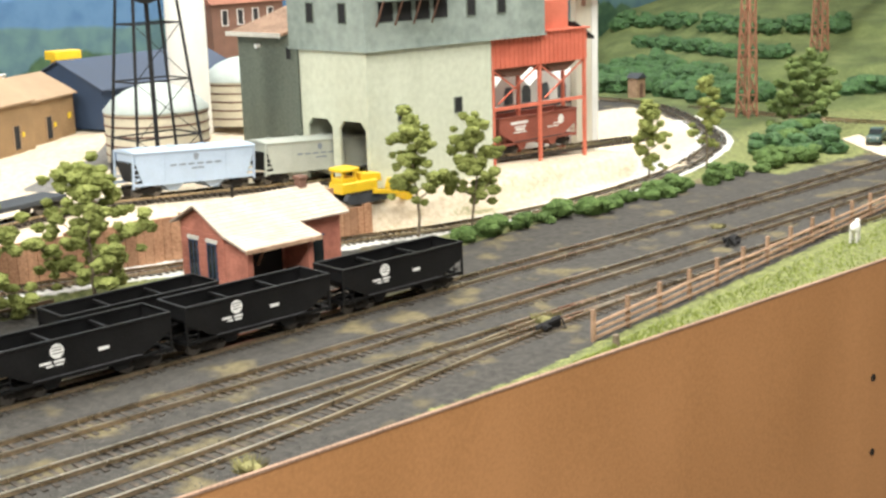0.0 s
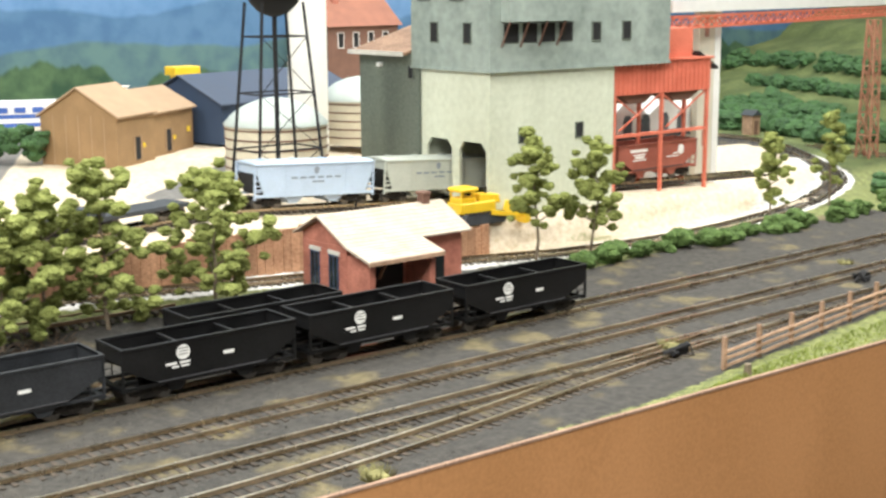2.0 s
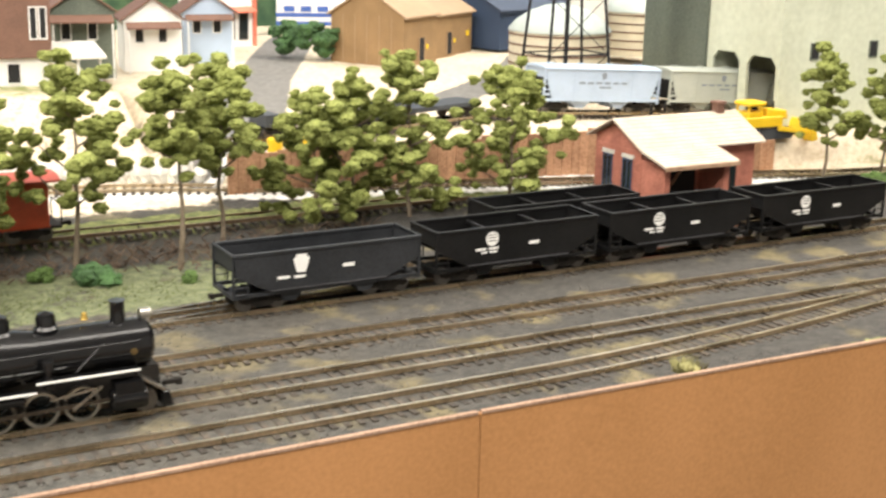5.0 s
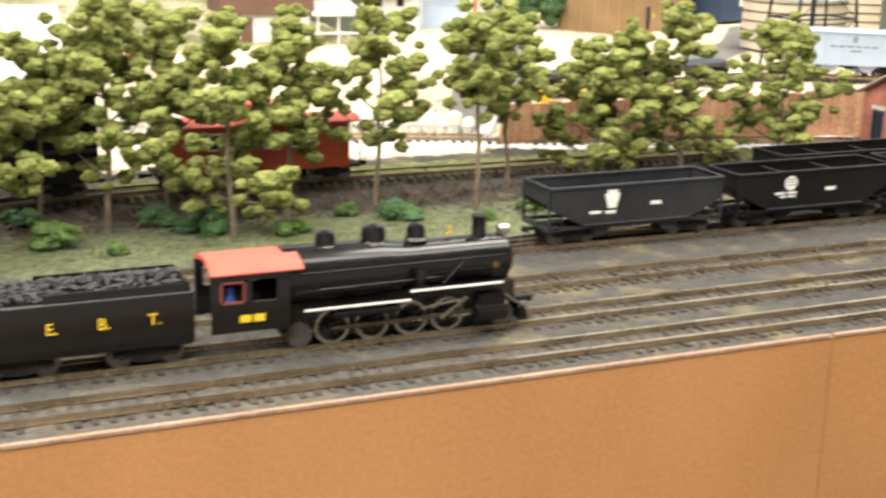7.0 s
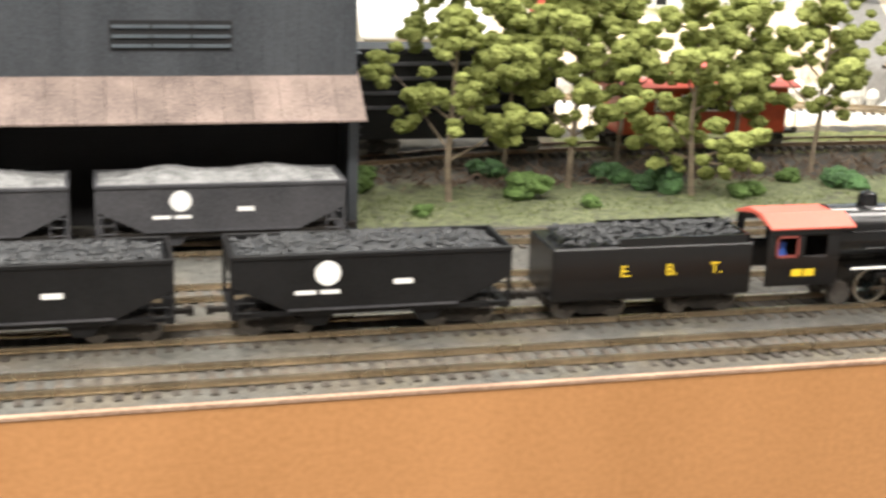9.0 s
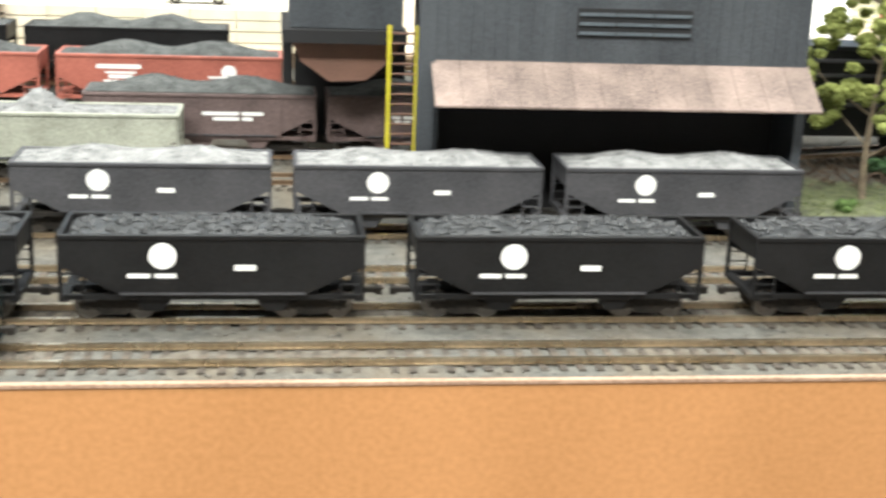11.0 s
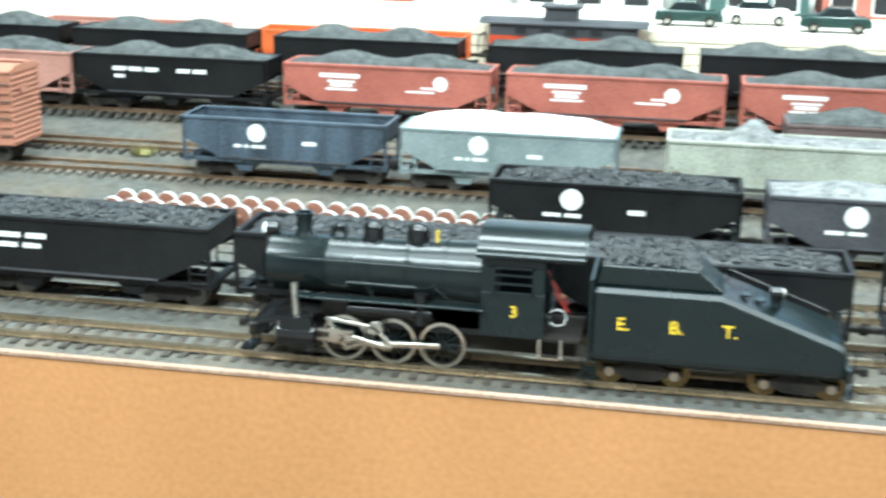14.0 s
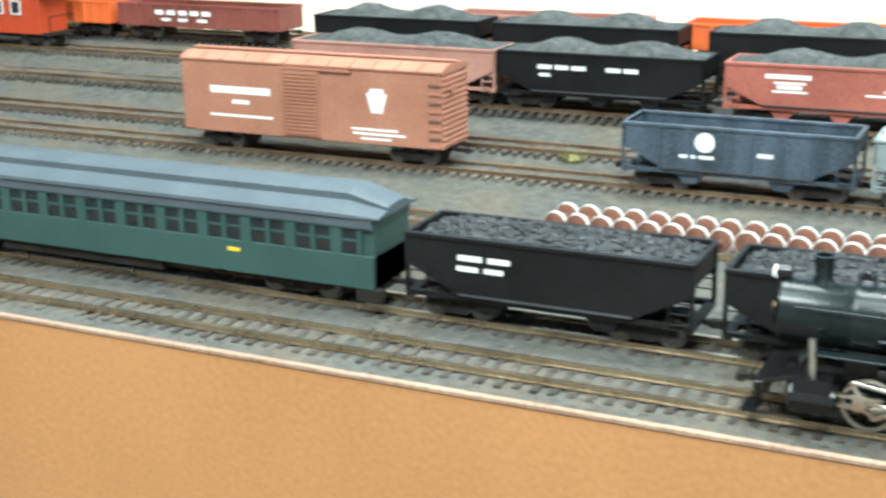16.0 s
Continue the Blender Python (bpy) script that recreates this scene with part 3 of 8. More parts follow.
def build_fascia():
    g = G()
    for x0, x1, ends in ((-1750, 211, (0, 0)), (211.6, 2700, (0, fascia_y(2700)))):
        y0, y1 = ends
        pts = [(x0, y0), (x1, y1), (x1, y1 + 3.2), (x0, y0 + 3.2)]
        g.prism(pts, "z", -1100, -1.6)
    tagged(new("fascia_board", g.mesh("fascia_board", M_FASCIA)), "brown hardboard fascia along the layout's edge", "fascia", kind="structure")
    g = G()
    for x0, x1, y0, y1 in ((-1750, 210, -0.6, -0.6), (212, 2700, -0.6, fascia_y(2700) - 0.6)):
        g.prism([(x0, y0), (x1, y1), (x1, y1 + 2.5), (x0, y0 + 2.5)], "z", -1.6, 0.2)
    tagged(new("trim_edge", g.mesh("trim_edge", M_STRIP, 0.3)), "pale wooden edge strip on top of the fascia", "trim", kind="structure")
    rng = random.Random(5)
    for x, z in ((930, -97), (933, -162)):
        g = G().lathe([(-0.5, 0.4), (-0.9, 3.0), (0.2, 3.2)], (0, 0, 0), "y", 10)
        solid("screw_head", g, M_UNDER, "dark countersunk screw head in the fascia", "screw", x, fascia_y(x), z, group="fascia screws")


def build_room():
    wall = mat("room_paint", (0.62, 0.62, 0.60), 0.8, 0, 0.05, 60, 3, 0.05)
    for name, b in (("wall_south", (-4000, 5000, -2560, -2500)), ("wall_west", (-4060, -4000, -2500, 1740)), ("wall_east", (5000, 5060, -2500, 1740)), ("wall_north", (-4000, 5000, 1740, 1800))):
        tagged(new(name, G().box(*b, -1100, 1400).mesh(name, wall)), "plain painted wall of the railway room", "wall", kind="structure")
    tagged(new("ceiling", G().box(-4000, 5000, -2500, 1740, 1400, 1440).mesh("ceiling", wall)), "plain white ceiling", "ceiling", kind="structure")
    floor_m = mat("room_floor", (0.22, 0.2, 0.18), 0.7, 0, 0.2, 40, 4, 0.1)
    tagged(new("floor", G().box(-4000, 5000, -2500, 1740, -1140, -1100).mesh("floor", floor_m)), "plain grey floor", "floor", kind="structure")


def backdrop_material():
    """Painted sky over blue ridges, by height."""
    m = bpy.data.materials.new("painted_backdrop")
    m.use_nodes = True
    n, l = m.node_tree.nodes, m.node_tree.links
    b = n["Principled BSDF"]
    b.inputs["Roughness"].default_value = 0.85
    co = n.new("ShaderNodeTexCoord")
    sep = n.new("ShaderNodeSeparateXYZ")
    l.new(co.outputs["Object"], sep.inputs[0])

    def ridge(base, amp, scale, seed):
        t = n.new("ShaderNodeTexNoise")
        t.noise_dimensions = "1D"
        t.inputs["Scale"].default_value, t.inputs["Detail"].default_value = scale, 5
        a = n.new("ShaderNodeMath")
        a.operation = "ADD"
        a.inputs[1].default_value = seed
        l.new(sep.outputs[0], a.inputs[0])
        l.new(a.outputs[0], t.inputs["W"])
        x = n.new("ShaderNodeMath")
        x.operation, x.inputs[1].default_value, x.inputs[2].default_value = "MULTIPLY_ADD", amp, base - amp / 2
        l.new(t.outputs[0], x.inputs[0])
        s = n.new("ShaderNodeMath")
        s.operation = "SUBTRACT"
        l.new(x.outputs[0], s.inputs[0])
        l.new(sep.outputs[2], s.inputs[1])
        r = n.new("ShaderNodeMapRange")
        r.inputs["From Min"].default_value, r.inputs["From Max"].default_value = -0.003, 0.003
        l.new(s.outputs[0], r.inputs["Value"])
        return r.outputs[0]

    tex = n.new("ShaderNodeTexNoise")
    tex.inputs["Scale"].default_value, tex.inputs["Detail"].default_value = 28, 6
    l.new(co.outputs["Object"], tex.inputs["Vector"])

    def tone(a, c):
        r = n.new("ShaderNodeValToRGB")
        r.color_ramp.elements[0].position, r.color_ramp.elements[0].color = 0.38, (*a, 1)
        r.color_ramp.elements[1].position, r.color_ramp.elements[1].color = 0.62, (*c, 1)
        l.new(tex.outputs[0], r.inputs[0])
        return r.outputs[0]

    col = tone((0.48, 0.60, 0.76), (0.64, 0.72, 0.80))
    for base, amp, scale, seed, c0, c1 in ((0.36, 0.22, 1.6, 3.1, (0.085, 0.19, 0.36), (0.125, 0.24, 0.43)), (0.21, 0.12, 2.4, 9.7, (0.055, 0.13, 0.25), (0.08, 0.17, 0.30)),
                                           (0.155, 0.05, 4, 20.3, (0.06, 0.12, 0.15), (0.09, 0.17, 0.17)), (0.112, 0.15, 5.5, 31.0, (0.018, 0.055, 0.028), (0.07, 0.13, 0.06))):
        x = n.new("ShaderNodeMix")
        x.data_type = "RGBA"
        l.new(ridge(base, amp, scale, seed), x.inputs[0])
        l.new(col, x.inputs[6])
        l.new(tone(c0, c1), x.inputs[7])
        col = x.outputs[2]
    l.new(col, b.inputs["Base Color"])
    return m


def build_backdrop():
    g = G().box(-2200, 3400, 1300, 1308, -60, 900)
    tagged(new("backdrop", g.mesh("backdrop", backdrop_material())), "painted backdrop of blue wooded mountains", "backdrop", kind="structure")


build_room()
build_backdrop()
build_ground()
build_fascia()


# ---- tracks ----
def sweep(line, off, half, z0, z1):
    """A bar of that half width, set off sideways from a line."""
    g = G()
    rows = []
    for i, q in enumerate(line):
        d = (line[min(i + 1, len(line) - 1)] - line[max(i - 1, 0)])
        d.z = 0
        d.normalize()
        s = Vector((-d.y, d.x, 0))
        rows.append([q + s * (off + half * a) + Vector((0, 0, b)) for a, b in ((-1, z0), (1, z0), (1, z1), (-1, z1))])
    vs = [p for r in rows for p in r]
    fs = []
    for i in range(len(rows) - 1):
        for k in range(4):
            fs.append((4 * i + k, 4 * i + (k + 1) % 4, 4 * i + 4 + (k + 1) % 4, 4 * i + 4 + k))
    fs += [(0, 1, 2, 3), tuple(4 * (len(rows) - 1) + k for k in (3, 2, 1, 0))]
    return g.add(vs, fs)


def track(label, line, pieces=None, old=False):
    """Two rails on wooden ties; line runs at ballast level plus 5.5. pieces: the stretch of x whose ties are single objects."""
    ob = thing("railway_track", label, "track", kind="structure")
    for s in (-1, 1):
        rail = sweep(line, s * 8.7, 0.95, -0.75, 0.0)
        rail.add(*[(lambda r: (r.v, r.f))(sweep(line, s * 8.7, 0.45, -2.1, -0.75))][0])
        rail.add(*[(lambda r: (r.v, r.f))(sweep(line, s * 8.7, 1.1, -2.5, -2.1))][0])
        part("rail", rail, M_RAILOLD if old else M_RAIL, ob)
    rng = random.Random(int(abs(line[0].y) * 10))
    joined = G()
    acc, nxt = 0.0, 3.0
    single = G().box(-1.4, 1.4, -15.5, 15.5, -5.2, -2.5).mesh("tie", M_TIEOLD if old else M_TIE)
    count = 0
    for i in range(len(line) - 1):
        seg = line[i + 1] - line[i]
        L = math.hypot(seg.x, seg.y)
        while nxt <= acc + L:
            t = (nxt - acc) / L
            q = line[i] + seg * t
            a = math.atan2(seg.y, seg.x) + rng.uniform(-0.02, 0.02)
            j = rng.uniform(-0.6, 0.6)
            if pieces and pieces[0] < q.x < pieces[1] and count < 300:
                o = new("tie", single)
                o.parent = ob
                o.matrix_basis = mm(q.x - j * math.sin(a), q.y + j * math.cos(a), q.z + rng.uniform(-0.15, 0.05), math.degrees(a))
                count += 1
            else:
                c, s = math.cos(a), math.sin(a)
                vs = [(q.x + u * c - (w + j) * s, q.y + u * s + (w + j) * c, q.z + h) for h in (-5.2, -2.5) for u, w in ((-1.4, -15.5), (1.4, -15.5), (1.4, 15.5), (-1.4, 15.5))]
                joined.add(vs, [(4, 5, 6, 7), (0, 1, 5, 4), (1, 2, 6, 5), (2, 3, 7, 6), (3, 0, 4, 7)])
            nxt += 6.9
        acc += L
    if joined.v:
        tagged(part("ties", joined, M_TIEOLD if old else M_TIE, ob), kind="stuff")
    return ob


def straight(y, x0, x1, step=40.0):
    n = int((x1 - x0) / step)
    return [Vector((x0 + (x1 - x0) * i / n, y, level1(x0 + (x1 - x0) * i / n, y) + RAIL - BASE)) for i in range(n + 1)]


def flat(pts):
    return spline([(x, y, RAIL) for x, y in pts], 12)


track("front siding of bronze rails on dark ties", flat([(-1600, 38.5), (-800, 38.5), (0, 38.5), (200, 38.5), (310, 40), (430, 50), (560, 68), (680, 80), (790, 84.5)]), (-1050, 330))
track("main yard track with weathered rails", flat([(-1600, T2), (0, T2), (800, T2), (1600, T2 + 10)]), (100, 600))
track("empty yard track with weathered rails", flat([(-700, T3), (0, T3), (800, T3), (1600, T3 + 20)]))
track("hopper storage track", flat([(-1600, T4), (0, T4), (800, T4), (1500, T4 + 20)]))
track("short storage track beside the brick house", flat([(120, T4 + 3), (220, 226), (320, 246), (420, T5), (640, T5)]))
track("yard track under the box car", straight(T6, -1600, -230), old=True)
track("yard track under the brown hoppers", [Vector((q.x, q.y, level1(q.x, q.y) + RAIL - BASE)) for q in flat([(-1600, T7 - 4), (-900, T7 - 4), (-340, T7 - 4), (-230, 350), (-120, 370), (0, 376), (200, 376), (420, 376)])], old=True)
track("yard track under the red hoppers", straight(T8, -1600, -240), old=True)
track("back yard track", straight(T9, -1600, -240), old=True)
track("rear yard track", straight(T10, -1600, -240), old=True)
track("raised rear track below the street", straight(547, -1600, -300), old=True)
track("curved track on white ballast", CURVE_LINE)
track("rust-brown track along the foot of the hillside", flat([(1730, 150), (1692, 386), (1684, 444), (1682, 533), (1694, 651), (1712, 730)]))
def siding(x):
    """The siding that runs down into the tower's far portal."""
    return Vector((x, 478 + 42 * float(smooth01(330, 540, x)), 45.0 - 0.06 * max(0, x - 560)))


track("quarry siding that runs down into the concrete tower", [siding(x) for x in range(255, 900, 15)])
track("quarry track below the loading bins", [Vector((x, 478, 40.0 - 0.04 * (x - 800))) for x in range(970, 1260, 40)])


# ---- railway cars ----
def wheel_mesh(r, spokes=0):
    return G().lathe([(-1.3, r * 0.35), (-1.3, r), (1.0, r), (1.0, r * 1.13), (1.6, r * 1.13), (1.6, r * 0.4)], (0, 0, 0), "y", 14)


WHEEL_DARK = wheel_mesh(5.2).mesh("wheel", M_WHEEL, 0, True)
WHEEL_BRASS = wheel_mesh(5.2).mesh("wheel", M_BRASSY, 0, True)


def truck(parent, x, wheel=None, wb=20.0, frame_mat=None):
    g = G()
    for s in (-1, 1):
        y = s * 11.6
        g.prism([(-wb / 2 - 3, 5.2), (-wb / 2 - 3, 7.4), (-wb / 2 + 3, 7.6), (-4, 9.6), (4, 9.6), (wb / 2 - 3, 7.6), (wb / 2 + 3, 7.4), (wb / 2 + 3, 5.2), (wb / 2 - 3, 4.6), (4.5, 2.6), (-4.5, 2.6), (-wb / 2 + 3, 4.6)], "y", y - 0.9, y + 0.9)
        for k in (-1.6, 0, 1.6):
            g.lathe([(-2.0, 0.7), (2.0, 0.7)], (k, y + s * 0.6, 5.6), "z", 6)
        for k in (-1, 1):
            g.lathe([(-1.0, 1.3), (1.0, 1.3)], (k * wb / 2, y + s * 0.4, 5.6), "y", 8)
    g.box(-2.6, 2.6, -11.5, 11.5, 4.4, 9.8)
    t = part("truck", g, frame_mat or M_UNDER, parent)
    t.matrix_basis = mm(x, 0, 0)
    for dx in (-wb / 2, wb / 2):
        for s in (-1, 1):
            w = new("wheel", wheel or WHEEL_DARK)
            w.parent = t
            w.matrix_basis = mm(dx, s * 8.6, 5.2, 180 if s > 0 else 0)
    return t


def coupler(parent, x, s):
    g = G().box(min(0, s * 7), max(0, s * 7), -1.1, 1.1, 7.6, 9.8)
    g.box(min(s * 6, s * 9), max(s * 6, s * 9), -2.0, 1.6, 7.0, 10.2)
    c = part("coupler", g, M_UNDER, parent, bevel=0.3)
    c.matrix_basis = mm(x, 0, 0)


def bars(parent, spots, material, y, name="lettering"):
    """Plain bars where the lettering cannot be read: (x, z, width, height)."""
    for x, z, w, h in spots:
        g = G().box(x - w / 2, x + w / 2, y - 0.12, y + 0.1, z - h / 2, z + h / 2)
        part(name, g, material, parent, "plain bar of white lettering" if material is M_WHITE else "plain bar of grey lettering" if material is M_GREYLETTER else "plain bar of yellow lettering")


def badge(parent, x, z, r, y, material=None, shape="disc"):
    if shape == "disc":
        g = G().lathe([(-0.16, r), (0.1, r)], (x, y, z), "y", 20)
    else:
        g = G().prism([(x - r * 0.62, z + r), (x + r * 0.62, z + r), (x + r * 0.62, z + r * 0.7), (x + r * 0.95, z + r * 0.55), (x + r * 0.5, z - r), (x - r * 0.5, z - r), (x - r * 0.95, z + r * 0.55), (x - r * 0.62, z + r * 0.7)], "y", y - 0.16, y + 0.1)
    return part("emblem", g, material or M_WHITE, parent, "plain round white emblem" if shape == "disc" else "plain white keystone emblem")


def hopper(name, label, material, L=118.0, W=33.0, top=35.5, ribs=0, style="round", shift=-20.0, fade=False, slope=22.0, group="hopper cars"):
    """An open hopper car; its origin lies between the rails at their top, midway along."""
    ob = thing(name, label, "hopper car", group=group)
    h, zb, zm = L / 2, 12.0, 23.0
    g = G()
    for s in (-1, 1):
        y = s * W / 2
        g.prism([(-h, top), (h, top), (h, zm), (h - slope, zb), (-h + slope, zb), (-h, zm)], "y", y - 0.5, y + 0.5)
    for s in (-1, 1):
        g.prism([(s * h, top), (s * (h - 1), top), (s * (h - 1), zm + 4), (s * (h - 27), zb), (s * (h - 25), zb - 1), (s * h, zm + 2.5)], "y", -W / 2 + 0.5, W / 2 - 0.5)
    g.box(-h + 25, h - 25, -W / 2 + 0.5, W / 2 - 0.5, zb - 1, zb)
    for x in (-L / 6, L / 6):
        g.prism([(x - 6, zb), (x, zb + 7), (x + 6, zb)], "y", -W / 2 + 0.6, W / 2 - 0.6)
    part("body", g, material, ob)
    g = G()
    for s in (-1, 1):
        g.box(-h - 0.8, h + 0.8, s * (W / 2) - 1.1, s * (W / 2) + 1.1, top - 1.6, top + 0.2)
        g.box(s * h - 1.0, s * h + 1.0, -W / 2, W / 2, top - 1.6, top + 0.2)
    part("rim", g, material, ob, bevel=0.2)
    for k in range(ribs):
        x = -h + slope * 0.9 + (L - 1.8 * slope) * k / max(1, ribs - 1)
        for s in (-1, 1):
            part("rib", G().box(x - 0.7, x + 0.7, s * W / 2 + (-1.5 if s < 0 else 0.4), s * W / 2 + (-0.4 if s < 0 else 1.5), zb, top - 1.6), material, ob)
    for s in (-1, 1):
        g = G()
        for q in (-1, 1):
            g.box(s * h - 0.8, s * h + 0.8, q * (W / 2 - 0.3) - 0.8, q * (W / 2 - 0.3) + 0.8, 9.5, top - 1)
            for k in range(4):
                z = 11.5 + k * 4.2
                a, b = sorted((s * (h - 8), s * h))
                g.box(a, b, q * (W / 2 + 0.1) - 0.3, q * (W / 2 + 0.1) + 0.3, z, z + 0.6)
            a, b = sorted((s * (h - 8), s * (h - 8.8)))
            g.box(a, b, q * (W / 2 - 0.2) - 0.4, q * (W / 2 - 0.2) + 0.4, 9.5, zm + 1)
        a, b = sorted((s * (h - 3), s * (h + 0.6)))
        g.box(a, b, -W / 2, W / 2, 9, 11.5)
        part("end_frame", g, material, ob, bevel=0.15)
    part("centre_sill", G().box(-h, h, -3, 3, 8.5, 11.5), material if not fade else M_UNDER, ob)
    for q in (-1, 1):
        part("side_sill", G().box(-h, h, q * (W / 2 - 1.2) - 0.8, q * (W / 2 - 1.2) + 0.8, 9.8, 11.9), material if not fade else M_UNDER, ob)
    # grey strip on the near side, a highlight put into the colour
    part("sill_highlight", G().box(-h + slope, h - slope, -W / 2 - 0.9, -W / 2 - 0.5, 12.0, 12.9), M_GREYCAR, ob, "grey strip painted as the sill highlight")
    for x in (-L / 6 - 4, L / 6 + 4) if L < 122 else (-L / 4, 0, L / 4):
        for q in (-1, 1):
            a, b = sorted((q * 3.5, q * 14.5))
            part("bay", G().prism([(x - 9, 12), (x + 9, 12), (x + 3.5, 4.5), (x - 3.5, 4.5)], "y", a, b), material, ob, bevel=0.3)
    for s in (-1, 1):
        truck(ob, s * (h - 19))
        coupler(ob, s * h, s)
    y = -W / 2 - 0.5
    if style == "round":
        badge(ob, shift, 27.4, 5.2, y)
        bars(ob, [(shift - 9, 19.6, 8.5, 1.7), (shift + 1, 19.6, 8.0, 1.7), (shift + 31, 22.8, 8.0, 2.2)], M_WHITE, y)
    elif style == "key":
        em = badge(ob, shift, 28.0, 4.6, y)
        for dz in (-1.5, 0.4, 2.2):
            part("emblem_line", G().box(shift - 3.2, shift + 3.2, y - 0.24, y - 0.16, 28.0 + dz, 28.5 + dz), M_BLACK, em, "thin dark line")
        bars(ob, [(shift - 8, 21.8, 7.5, 1.5), (shift + 1, 21.8, 7.0, 1.5), (shift - 5.5, 19.6, 4.5, 1.2), (shift + 1, 19.6, 5.5, 1.2), (shift + 31, 22.8, 7.5, 2.2)], M_WHITE, y)
        for xx in (-L / 6, L / 6):
            part("cross_brace", G().box(xx - 0.9, xx + 0.9, -W / 2 + 0.5, W / 2 - 0.5, top - 4.5, top - 2.5), material, ob)
    elif style == "shield":
        badge(ob, shift + 2, 27.0, 5.4, y, None, "key")
        bars(ob, [(shift - 9, 19.6, 7.5, 1.7), (shift + 1, 19.2, 7.0, 1.7), (shift + 32, 22.8, 7.5, 2.2)], M_WHITE, y)
    elif style == "red":
        badge(ob, 35, 27.0, 4.6, y, None)
        bars(ob, [(-30, 29.6, 26, 2.6), (-29, 26.0, 18, 1.3), (-29, 23.6, 14, 2.2), (-29, 21.0, 20, 1.2), (22, 21.5, 18, 1.2), (27, 24.0, 9, 1.2)], M_WHITE, y)
    elif style == "row":
        bars(ob, [(-34 + 11 * i, 27.5, 9, 2.6) for i in (0, 1, 2, 4, 5)] + [(-34, 22.6, 7, 2.0)], M_WHITE, y)
    elif style == "two":
        bars(ob, [(-22, 24, 12, 1.8), (-22, 21.6, 9, 1.6), (18, 24.8, 34, 2.0), (18, 21.8, 22, 2.0)], M_WHITE, y)
    elif style == "four":
        bars(ob, [(-30, 27.5, 10, 2.2), (-18, 27.5, 9, 2.2), (-31, 23.2, 9, 2.0), (-20, 23.2, 8, 2.0)], M_WHITE, y)
    return ob


def heap(name, label, material, L, W, base, peaks, height, lumps, seed, x, y, z, lump_r=(0.8, 1.9), group="car loads"):
    """A bulk load lying in a car: a rough mound with lumps."""
    rng = random.Random(seed)
    g = G()
    nx, ny = 40, 12
    ns = seed * 7.3
    for i in range(nx + 1):
        for j in range(ny + 1):
            u, w = i / nx * 2 - 1, j / ny * 2 - 1
            e = (1 - abs(u) ** 4) * (1 - abs(w) ** 2.2)
            p = sum(math.exp(-((u - c) / s) ** 2) for c, s in peaks) if peaks else 0.75
            n = noise.noise(Vector((i * 0.55 + ns, j * 0.6, 0))) * 0.9 + noise.noise(Vector((i * 0.15 + ns, j * 0.2, 5))) * 0.8
            g.v.append((u * L / 2, w * W / 2, base + (height * p + n) * (e ** 0.7)))
    for i in range(nx):
        for j in range(ny):
            a = i * (ny + 1) + j
            g.f.append((a, a + ny + 1, a + ny + 2, a + 1))
    top = list(g.v)
    for k in range(lumps):
        q = rng.choice(top)
        if abs(q[0]) > L / 2 - 2 or abs(q[1]) > W / 2 - 1.5:
            continue
        r = rng.uniform(*lump_r)
        g.lump((q[0] + rng.uniform(-1.5, 1.5), q[1] + rng.uniform(-1.2, 1.2), q[2] + 0.2 * r), r, rng)
    return solid(name, g, material, label, "load", x, y, z, group=group)


def put_car(proto, x, y, z=None, flip=False):
    return copy_thing(proto, mm(x, y, (level1(x, y) + RAIL - BASE) if z is None else z, 180 if flip else 0))


def settle(proto, x, y, z=None, flip=False):
    proto.matrix_basis = mm(x, y, (level1(x, y) + RAIL - BASE) if z is None else z, 180 if flip else 0)
    return proto


# black hoppers on the storage track
black = hopper("hopper_car", "empty black steel hopper car with round white emblem", M_BLACK, style="key")
settle(black, 352, T4, RAIL)
for x in (482, 613):
    put_car(black, x, T4, RAIL)
grey = hopper("hopper_car", "empty dark grey steel hopper car with white shield emblem", M_GREYDARK, style="shield")
settle(grey, 222, T4, RAIL)
put_car(black, 419, T5, RAIL)
loaded = hopper("hopper_car", "black hopper car heaped with shiny coal", M_BLACK, style="round")
settle(loaded, -680, T4, RAIL)
faded = hopper("hopper_car", "faded grey-black hopper car with grey coal load", M_GREYCAR, style="round", fade=True)
settle(faded, -549, T4, RAIL)
for x in (-419, -288):
    put_car(faded, x, T4, RAIL)
heap("coal_load", "heaped black lump coal in the hopper", M_COAL, 114, 30, 33, None, 5.5, 650, 4, -680, T4, RAIL)
for i, x in enumerate((-549, -419, -288)):
    heap("coal_load", "heaped pale grey coal in the hopper", M_GREYCOAL, 116, 32, 35.0, [(-0.45, 0.4), (0.45, 0.4)], 5.0, 260, 11 + i, x, T4, RAIL, (0.4, 0.8))

# loaded train on the main track
train = hopper("hopper_car", "black hopper car with shiny coal in the train", M_BLACK, L=114, style="round", shift=-19.0)
settle(train, -239, T2, RAIL)
for x in (-376, -511, -641):
    put_car(train, x, T2, RAIL)
lettered = hopper("hopper_car", "black hopper car with two rows of white lettering", M_BLACK, L=114, style="four")
settle(lettered, -767, T2, RAIL)
put_car(lettered, -893, T2, RAIL)
for i, x in enumerate((-239, -376, -511, -641, -767, -893)):
    heap("coal_load", "heaped black lump coal in the hopper", M_COAL, 110, 30, 33, None, 6.0, 650, 21 + i, x, T2, RAIL)

